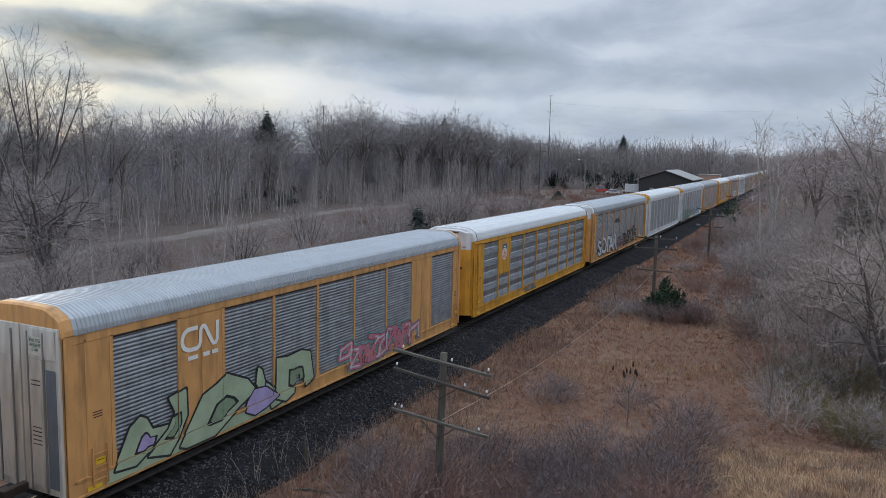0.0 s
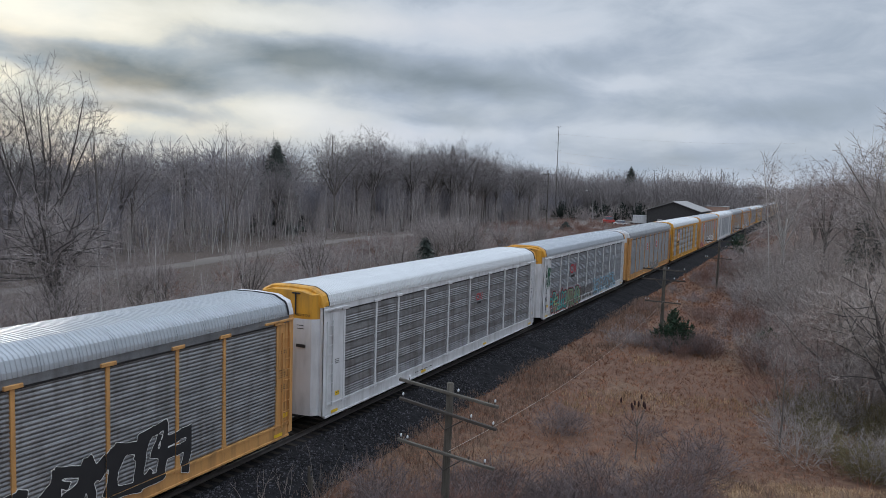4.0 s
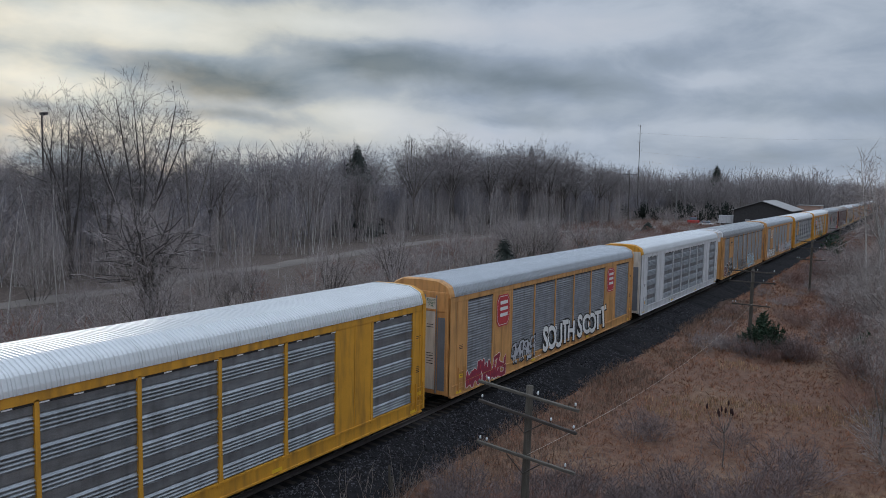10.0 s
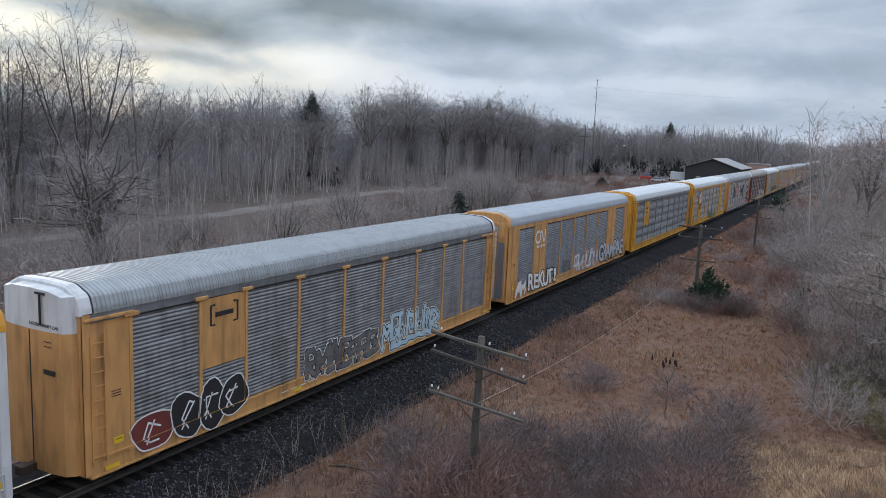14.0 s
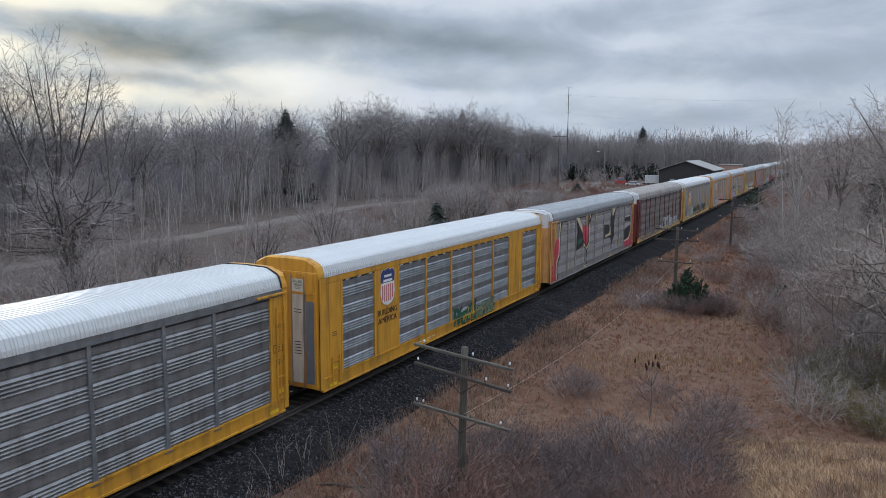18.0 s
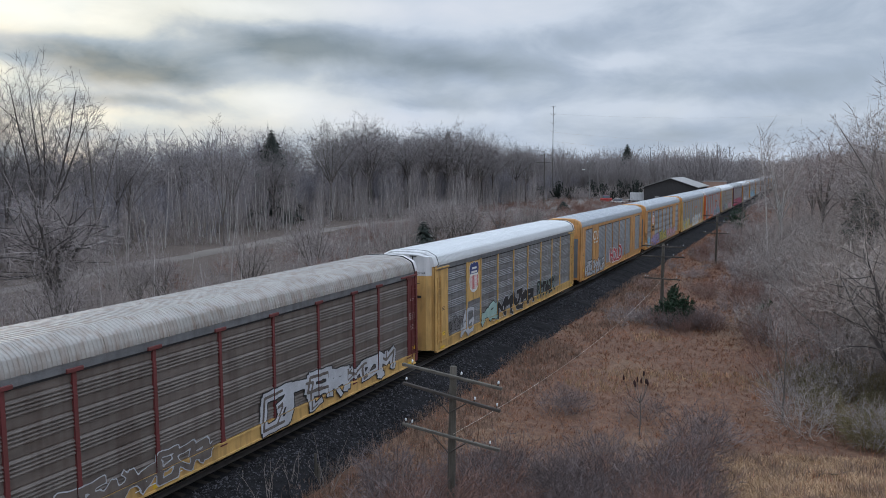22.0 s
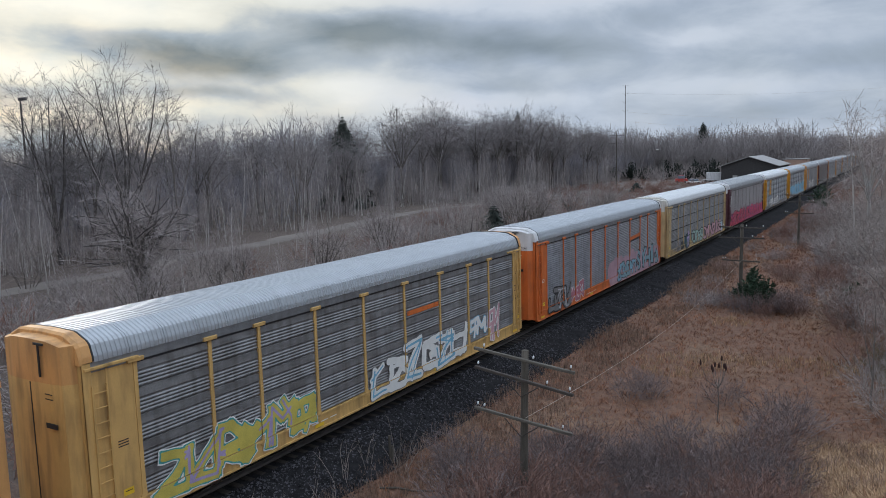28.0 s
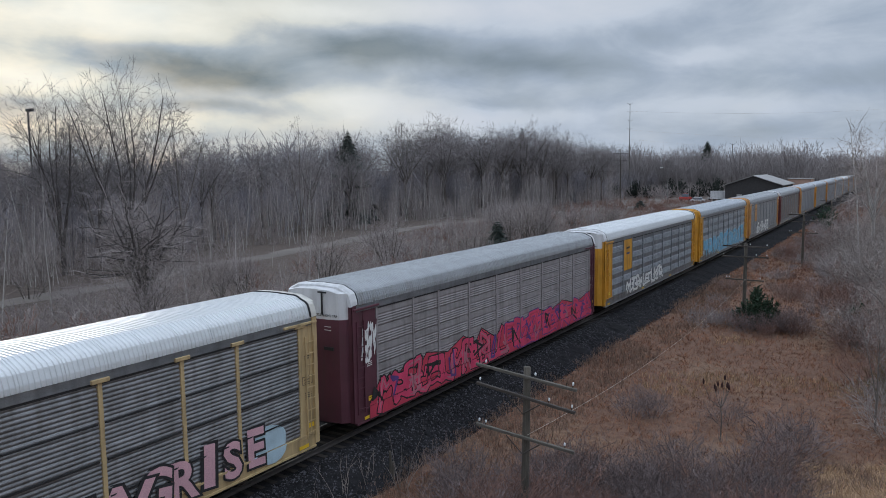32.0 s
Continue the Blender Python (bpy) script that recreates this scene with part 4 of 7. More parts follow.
def island_meshes(name, d, y0, z0, cell, kind, lift):
    """One sheet for each separate patch of the field, the smallest left out."""
    todo, out = d < 0, []
    for j, i in np.argwhere(todo):
        if not todo[j, i]:
            continue
        todo[j, i] = False
        patch, edge = [], [(j, i)]
        while edge:
            a, b = edge.pop()
            patch.append((a, b))
            for p, q in ((a - 1, b), (a + 1, b), (a, b - 1), (a, b + 1)):
                if 0 <= p < d.shape[0] and 0 <= q < d.shape[1] and todo[p, q]:
                    todo[p, q] = False
                    edge.append((p, q))
        if len(patch) < 8:
            continue
        js, cs = [p for p, q in patch], [q for p, q in patch]
        j0, j1, i0, i1 = max(min(js) - 1, 0), max(js) + 2, max(min(cs) - 1, 0), max(cs) + 2
        own = np.abs(d) + 1e-4
        own[js, cs] = d[js, cs]
        me = field_mesh(name, own[j0:j1, i0:i1], y0 + i0 * cell, z0 + j0 * cell, cell, kind, lift)
        if me:
            out.append(me)
    return out


def stroke_field(Y, Z, strokes, square=False):
    d = np.full(Y.shape, 9.0)
    for (ya, za), (yb, zb), r in strokes:
        vy, vz = yb - ya, zb - za
        l = math.hypot(vy, vz) + 1e-9
        if square and l < 0.05:
            continue
        if square:
            along = np.abs(((Y - ya) * vy + (Z - za) * vz) / l - l / 2) - l / 2 - r * 0.4
            across = np.abs((Y - ya) * vz - (Z - za) * vy) / l - r
            d = np.minimum(d, np.maximum(along, across))
        else:
            t = np.clip(((Y - ya) * vy + (Z - za) * vz) / (l * l), 0, 1)
            d = np.minimum(d, np.hypot(Y - ya - t * vy, Z - za - t * vz) - r)
    return d


def graffiti(car, kind, seed, y0, y1, z0, z1, count, fill, edge, edge_w=0.07, thick=0.125, slant=0.2, inner=None, cell=0.05, halo=None):
    """A piece of wild-style paint: linked angular strokes with an outline; not letters."""
    rng = random.Random(seed)
    count, edge_w = max(2, round(count * 1.45)), edge_w * 0.7
    cell = max(cell, (y1 - y0) / 260)
    pad = 0.3
    ys = np.arange(y0 - pad, y1 + pad, cell)
    zs = np.arange(max(0.60, z0 - pad), z1 + pad, cell)
    Y, Z = np.meshgrid(ys, zs)
    w = (y1 - y0) / count
    h = z1 - z0
    strokes = []
    for g in range(count):
        cx = y0 + w * (g + 0.5)
        hh = h * rng.uniform(0.72, 1.08)
        r = thick * min(w * 1.15, h) * rng.uniform(0.85, 1.15)
        lat = [(cx + (a - 0.5) * w * 1.02, z0 + r + b * (hh - 2 * r)) for b in (0, 0.5, 1) for a in (0, 0.5, 1)]
        lat = [(a + slant * (b - z0) + rng.uniform(-0.13, 0.13) * w, b + rng.uniform(-0.10, 0.10) * h) for a, b in lat]
        chain = rng.choice([(0, 3, 6, 8, 5, 2), (0, 6, 4, 8, 2), (6, 8, 4, 0, 2), (0, 6, 7, 5, 3, 2), (2, 8, 6, 3, 5), (6, 0, 1, 2, 8), (0, 7, 2, 5, 3), (8, 6, 0, 2, 5, 4)])
        for a, b in zip(chain[:-1], chain[1:]):
            strokes.append((lat[a], lat[b], r))
        for extra in range(2):
            strokes.append((lat[rng.randrange(9)], lat[rng.randrange(9)], r * rng.uniform(0.5, 0.9)))
        if rng.random() < 0.6:
            a = lat[chain[-1]]
            strokes.append((a, (a[0] + rng.uniform(0.2, 0.5) * w, a[1] + rng.uniform(-0.1, 0.3) * h), r * 0.55))
    d = stroke_field(Y, Z, strokes, seed % 3 != 1)
    d += 0.02 * np.sin(Y * 9 + seed) * np.cos(Z * 11)
    top = put("graffiti_outline", field_mesh("graffiti_outline", d - edge_w, ys[0], zs[0], cell, kind), edge, car)
    if halo:
        me = field_mesh("graffiti_halo", d - edge_w * 1.9, ys[0], zs[0], cell, kind, -0.002)
        put("graffiti_halo", me, halo, top)
        top.location.x = 0.002
    if edge == M["wine"] or fill == M["hot_pink"]:
        top.location.x = 0.006
    for me in island_meshes("graffiti_fill", d, ys[0], zs[0], cell, kind, 0.003):
        put("graffiti_fill", me, fill, top)
    if inner:
        d2 = stroke_field(Y, Z, [(a, b, r * 0.28) for a, b, r in strokes])
        band = np.maximum(d2, np.sin(Y * 2.1 + seed) * 0.6 - 0.05)
        for me in island_meshes("graffiti_highlight", band, ys[0], zs[0], cell, kind, 0.006):
            put("graffiti_highlight", me, inner, top)


K, W = "black", "decal_white"
colour("pale_green", (0.33, 0.40, 0.27)); colour("sage", (0.20, 0.27, 0.17)); colour("lilac", (0.36, 0.30, 0.50)); colour("rose", (0.42, 0.16, 0.20)); colour("teal", (0.07, 0.33, 0.32))
colour("sky_blue", (0.18, 0.42, 0.58)); colour("wine", (0.26, 0.03, 0.06)); colour("hot_pink", (0.60, 0.055, 0.13))
colour("chrome", (0.46, 0.47, 0.50)); colour("lemon", (0.55, 0.46, 0.10)); colour("pink", (0.58, 0.34, 0.38)); colour("deep_red", (0.45, 0.04, 0.05)); colour("mint", (0.32, 0.46, 0.42))
colour("crimson", (0.50, 0.045, 0.085)); colour("sand", (0.60, 0.52, 0.34)); colour("dark_green", (0.02, 0.12, 0.07)); colour("amber", (0.50, 0.22, 0.04)); colour("ice", (0.42, 0.55, 0.62)); colour("violet", (0.10, 0.05, 0.20)); colour("oxblood", (0.16, 0.035, 0.03)); colour("slate_teal", (0.04, 0.10, 0.12)); colour("lagoon", (0.20, 0.34, 0.39)); colour("dusty_pink", (0.42, 0.27, 0.31))
#    from, to, low, high, strokes, fill, outline, outline width, highlight, halo
GRAFFITI = {
    0: [(13.4, 20.6, 0.8, 2.0, 6, "rose", "wine", 0.06, "chrome", "teal")],
    1: [(9.5, 11.5, 0.7, 1.2, 2, "grey", K, 0.03, None, None)],
    2: [(13.6, 20.4, 1.0, 2.6, 5, K, K, 0.03, None, W), (9.2, 11.5, 3.7, 4.1, 4, K, K, 0.01, None, None)],
    4: [(1.75, 5.7, 0.75, 2.2, 5, "teal", K, 0.08, "lemon", "deep_red"), (5.9, 9.9, 0.75, 2.2, 5, "sage", K, 0.08, "teal", "wine"), (14.2, 22.3, 0.9, 2.1, 9, "grey", "sky_blue", 0.10, None, None), (10.1, 13.8, 0.9, 1.9, 5, "galv_dull", K, 0.03, None, None), (0.55, 1.35, 3.0, 4.6, 1, "dark_green", "dark_green", 0.03, None, None)],
    5: [(12.4, 17.6, 0.75, 1.8, 4, "grey", "chrome", 0.07, None, None)],
    6: [(4.45, 5.9, 1.35, 1.9, 4, "yellow", K, 0.025, None, None), (0.95, 1.55, 1.5, 2.1, 3, "yellow", W, 0.03, None, None)],
    7: [(1.6, 5.4, 0.75, 1.75, 5, "wine", "deep_red", 0.05, None, W), (6.3, 9.0, 0.95, 2.0, 4, "chrome", K, 0.08, None, None)],
    8: [],
    9: [(9.4, 14.2, 0.9, 2.1, 5, "galv_dull", K, 0.05, None, W), (14.6, 19.6, 0.9, 2.2, 5, "ice", K, 0.07, None, W)],
    10: [(1.5, 3.0, 0.75, 1.7, 1, W, "pink", 0.05, None, None), (9.8, 11.2, 1.2, 2.0, 3, "grey", K, 0.03, None, None), (12.2, 17.8, 0.8, 2.2, 4, "chrome", "rose", 0.05, W, None)],
    12: [(12.2, 14.8, 0.75, 1.65, 4, "dark_green", K, 0.05, "lemon", None), (15.0, 17.5, 0.75, 1.6, 4, "sage", K, 0.05, "teal", None)],
    14: [(2.0, 11.0, 0.75, 1.7, 9, "galv_brown", "chrome", 0.05, None, None), (14.0, 23.4, 0.75, 2.3, 5, "chrome", K, 0.07, "galv_brown", None)],
    15: [(1.9, 3.6, 1.3, 2.1, 3, "galv_dull", K, 0.04, None, None), (3.4, 5.0, 0.75, 2.3, 1, "chrome", "grey", 0.05, None, None), (6.4, 8.8, 0.85, 2.2, 1, "mint", K, 0.06, None, None), (9.0, 15.6, 0.85, 2.2, 4, K, "chrome", 0.06, None, None), (16.6, 20.6, 1.0, 2.1, 4, K, "mint", 0.04, None, None)],
    16: [(1.6, 8.4, 0.8, 2.0, 6, "chrome", K, 0.10, None, None)],
    17: [(1.9, 3.4, 0.8, 1.8, 2, "sky_blue", W, 0.05, None, None), (10.0, 14.8, 0.8, 2.0, 4, "lemon", K, 0.05, None, "teal"), (15.6, 22.0, 0.8, 2.0, 6, "pink", "wine", 0.06, None, "teal"), (0.5, 1.4, 1.8, 2.6, 2, "tan", K, 0.025, None, None)],
    18: [(2.0, 8.6, 0.75, 2.2, 4, "lemon", "teal", 0.06, "lilac", W), (12.2, 15.6, 0.8, 2.3, 2, W, "grey", 0.05, "sky_blue", None), (15.9, 19.6, 0.8, 2.4, 2, W, "grey", 0.05, "sky_blue", None), (20.2, 21.6, 1.3, 2.4, 1, W, "sky_blue", 0.05, None, None), (21.9, 23.0, 0.9, 2.6, 1, "pink", W, 0.08, None, None)],
    19: [(1.9, 5.2, 0.75, 2.0, 3, "grey", K, 0.12, "chrome", None), (5.4, 7.4, 0.8, 1.9, 2, "rose", W, 0.06, None, None), (14.4, 18.7, 0.75, 1.9, 4, "lagoon", K, 0.08, "sky_blue", None)],
    20: [(2.5, 4.9, 0.8, 1.9, 3, "galv_dull", "chrome", 0.05, None, None), (5.2, 6.3, 0.8, 1.5, 3, K, "galv_dull", 0.03, None, None), (12.1, 14.2, 0.8, 1.9, 2, "mint", K, 0.09, None, None)],
    21: [(1.7, 12.8, 0.75, 2.2, 8, "hot_pink", K, 0.09, "rose", None), (12.8, 25.0, 0.75, 2.2, 9, "hot_pink", "violet", 0.09, "crimson", None), (0.6, 1.4, 3.0, 4.5, 2, W, "plum", 0.01, None, None)],
    22: [(5.0, 14.5, 0.9, 2.0, 8, W, K, 0.05, None, None)],
    23: [(2.2, 23.5, 0.9, 2.8, 12, "sky_blue", "ice", 0.10, None, None)],
    24: [(6.0, 16.0, 0.9, 2.2, 7, W, "grey", 0.05, None, None)],
}


#    painted words that can be read: text, from, to, low, high, fill, outline
WORDS = {
    2: [("SOTAR", 2.4, 10.4, 0.95, 2.5, "chrome", K), ("DTC", 11.0, 12.5, 1.62, 2.1, K, "pink"), ("KREW", 11.0, 13.1, 1.0, 1.5, K, "pink")],
    7: [("SOUTH", 10.0, 14.7, 0.9, 2.2, W, K), ("SCOTT", 15.1, 20.4, 0.9, 2.2, W, K)],
    10: [("REKUT!", 3.4, 8.6, 0.85, 1.85, W, K), ("GRAMPAE", 18.2, 25.0, 0.9, 2.2, "chrome", K)],
    16: [("HOLD", 10.6, 15.6, 1.0, 2.3, "deep_red", W)],
    17: [("HATES", 4.3, 9.6, 0.75, 1.95, "lilac", "violet")],
    19: [("SYHIS", 18.9, 25.1, 0.85, 2.4, "lagoon", K)],
    20: [("OT", 9.6, 12.0, 0.85, 2.0, "mint", K), ("OMW", 14.4, 18.3, 0.8, 1.95, "pink", K), ("GRISE", 18.4, 23.2, 0.85, 2.1, "pink", K)],
}


def words_mesh(name, text, size):
    cu = bpy.data.curves.new(name, "FONT")
    cu.body, cu.size, cu.align_x, cu.extrude, cu.space_line = text, size, "CENTER", 0.004, 0.95
    cu.resolution_u = 3
    ob = bpy.data.objects.new(name, cu)
    me = bpy.data.meshes.new_from_object(ob)
    bpy.data.objects.remove(ob)
    me.materials.clear()
    me.materials.append(None)
    return me


SIDE = Matrix(((0, 0, 1, 0), (1, 0, 0, 0), (0, 1, 0, 0), (0, 0, 0, 1)))     # drawn x to the car's length, drawn y up, drawn z outward
FRONT = Matrix(((1, 0, 0, 0), (0, 0, -1, 0), (0, 1, 0, 0), (0, 0, 0, 1)))


def flat(name, outline, thick=0.008):
    """A flat plate from a drawn outline."""
    bm = bmesh.new()
    f = bm.faces.new([bm.verts.new((a, b, thick)) for a, b in outline])
    bmesh.ops.recalc_face_normals(bm, faces=[f])
    if f.normal.z < 0:
        f.normal_flip()
    r = bmesh.ops.extrude_face_region(bm, geom=[f])
    for v in r["geom"]:
        if isinstance(v, bmesh.types.BMVert):
            v.co.z = 0.0
    return from_bm(name, bm)


def ribbon(name, pts, width, thick=0.008):
    """A flat band of constant width along a drawn line."""
    t = []
    n = len(pts)
    for i, (a, b) in enumerate(pts):
        p, q = pts[max(i - 1, 0)], pts[min(i + 1, n - 1)]
        dx, dy = q[0] - p[0], q[1] - p[1]
        l = math.hypot(dx, dy)
        t.append(((a - dy / l * width / 2, b + dx / l * width / 2), (a + dy / l * width / 2, b - dx / l * width / 2)))
    verts, faces = [], []
    for (a, b), (c, d) in t:
        verts += [(a, b, thick), (c, d, thick)]
    for i in range(n - 1):
        faces.append((2 * i, 2 * i + 1, 2 * i + 3, 2 * i + 2))
    return mesh_from(name, verts, faces)


def arc(cx, cy, rx, ry, a0, a1, n=10):
    return [(cx + rx * math.cos(radians(a0 + (a1 - a0) * k / n)), cy + ry * math.sin(radians(a0 + (a1 - a0) * k / n))) for k in range(n + 1)]


SHIELD = [(-0.66, 0.55), (-0.60, 0.72), (-0.42, 0.86), (-0.2, 0.80), (0, 0.92), (0.2, 0.80), (0.42, 0.86), (0.60, 0.72), (0.66, 0.55), (0.60, 0.2), (0.66, -0.25), (0.58, -0.62), (0.36, -0.82), (0, -0.93), (-0.36, -0.82), (-0.58, -0.62), (-0.66, -0.25), (-0.60, 0.2)]
LM = {
    "shield_back": flat("shield_edge", [(a * 1.025, b * 1.02) for a, b in SHIELD]),
    "shield_low": flat("shield_field", [p for p in SHIELD if p[1] < 0.25]),
    "shield_top": flat("shield_band", [p for p in SHIELD if p[1] > 0.1]),
    "stripe": flat("stripe", [(-0.045, -0.74), (0.045, -0.74), (0.045, 0.1), (-0.045, 0.1)]),
    "bar": flat("lettering_bar", [(-0.36, -0.07), (0.36, -0.07), (0.36, 0.07), (-0.36, 0.07)]),
    "loop": ribbon("logo_band", [(-0.16, 0.34)] + arc(-0.52, 0.0, 0.34, 0.34, 90, 270, 12) + [(-0.22, -0.34), (-0.12, -0.30), (-0.06, -0.18), (-0.03, 0.22), (0.04, 0.34), (0.14, 0.34), (0.22, 0.24), (0.48, -0.24), (0.56, -0.33), (0.66, -0.33), (0.73, -0.22), (0.76, 0.42)], 0.145),
    "octagon": flat("badge", [(-0.62, 0.48), (-0.42, 0.72), (0.42, 0.72), (0.62, 0.48), (0.62, -0.48), (0.42, -0.72), (-0.42, -0.72), (-0.62, -0.48)]),
    "octagon_in": flat("badge_field", [(-0.54, 0.42), (-0.37, 0.63), (0.37, 0.63), (0.54, 0.42), (0.54, -0.42), (0.37, -0.63), (-0.37, -0.63), (-0.54, -0.42)]),
    "bracket": ribbon("bracket", [(-0.42, 0.34), (-0.62, 0.34), (-0.62, -0.34), (-0.42, -0.34)], 0.09),
    "bracket2": ribbon("bracket", [(0.42, 0.34), (0.62, 0.34), (0.62, -0.34), (0.42, -0.34)], 0.09),
    "small": flat("stencil_bar", [(-0.20, -0.018), (0.20, -0.018), (0.20, 0.018), (-0.20, 0.018)], 0.003),
    "slogan": words_mesh("slogan", "BUILDING\nAMERICA", 0.52),
    "notice": words_mesh("notice", "EXCESS\nHEIGHT\nCAR", 0.17),
    "notice_line": words_mesh("notice", "EXCESS HEIGHT CAR", 0.13),
    "frame": ribbon("data_frame", [(-0.30, 0.16), (0.30, 0.16), (0.30, -0.16), (-0.30, -0.16), (-0.30, 0.18)], 0.03, 0.003),
    "tag": flat("warning_tag", [(-0.2, -0.12), (0.2, -0.12), (0.2, 0.12), (-0.2, 0.12)], 0.003),
    "plate": flat("notice_plate", [(-0.36, -0.42), (0.36, -0.42), (0.36, 0.22), (-0.36, 0.22)], 0.004),
}
for _i, _c in enumerate("URGENT"):
    LM["u%d" % _i] = words_mesh("letter", _c, 0.52)


def letter_meshes(c):
    """One painted letter, fat, and its wider outline."""
    if c not in LETTERS:
        pair = []
        for grow in (0.078, 0.030):
            cu = bpy.data.curves.new("letter", "FONT")
            cu.body, cu.size, cu.align_x, cu.offset, cu.resolution_u = c, 1.0, "CENTER", grow, 3
            ob = bpy.data.objects.new("letter", cu)
            me = bpy.data.meshes.new_from_object(ob)
            bpy.data.objects.remove(ob)
            me.materials.clear()
            me.materials.append(None)
            pair.append(me)
        LETTERS[c] = pair
    return LETTERS[c]


LETTERS = {}


def lettering(car, seed, text, y0, y1, z0, z1, fill, edge, slant=0.12):
    """Painted letters side by side, uneven in height and tilt, each with its outline and fill."""
    rng = random.Random(seed)
    w = (y1 - y0) / len(text)
    for k, c in enumerate(text):
        if c == " ":
            continue
        outer, inner = letter_meshes(c)
        h = (z1 - z0) * rng.uniform(0.86, 1.08)
        m = Matrix.Translation((1.646 + 0.003 * (k % 2), y0 + (k + 0.5) * w, z0 + rng.uniform(0, 0.10) * (z1 - z0))) @ SIDE
        m = m @ Matrix.Rotation(radians(rng.uniform(-8, 6)), 4, "Z") @ Matrix(((1, slant, 0, 0), (0, 1, 0, 0), (0, 0, 1, 0), (0, 0, 0, 1))) @ Matrix.Diagonal((w / 0.63 * (1.7 if c in "I!" else 1.0), h / 0.72, 1, 1))
        a = put("painted_letter", outer, M[edge], car, m)
        put("letter_fill", inner, M[fill], a, pose(0, 0, 0.008))


def at(x, y, z, s=1.0):
    return Matrix.Translation((x, y, z)) @ SIDE @ Matrix.Diagonal((s, s, 1, 1))


def shield(parent, x, y, z, s):
    b = put("shield", LM["shield_back"], M[W], parent, at(x, y, z, s), "railway shield emblem in red, white and blue")
    put("shield_field", LM["shield_low"], M[W], b, pose(0, 0, 0.004))
    put("shield_band", LM["shield_top"], M["blue"], b, pose(0, 0, 0.006))
    for k in range(6):
        put("stripe", LM["stripe"], M["stripe_red"], b, pose(-0.475 + 0.19 * k, 0, 0.006) @ Matrix.Diagonal((1, 1 if 0 < k < 5 else 0.86, 1, 1)))
    for k in range(2):
        put("lettering_bar", LM["bar"], M[W], b, pose(0, 0.30 + 0.23 * k, 0.010) @ Matrix.Diagonal((1.15 - 0.2 * k, 0.85, 1, 1)))


def stencil(car, x, y, z, n, mat, step=0.075):
    for k in range(n):
        put("stencil_bar", LM["small"], M[mat], car, at(x, y, z - k * step, 0.8))


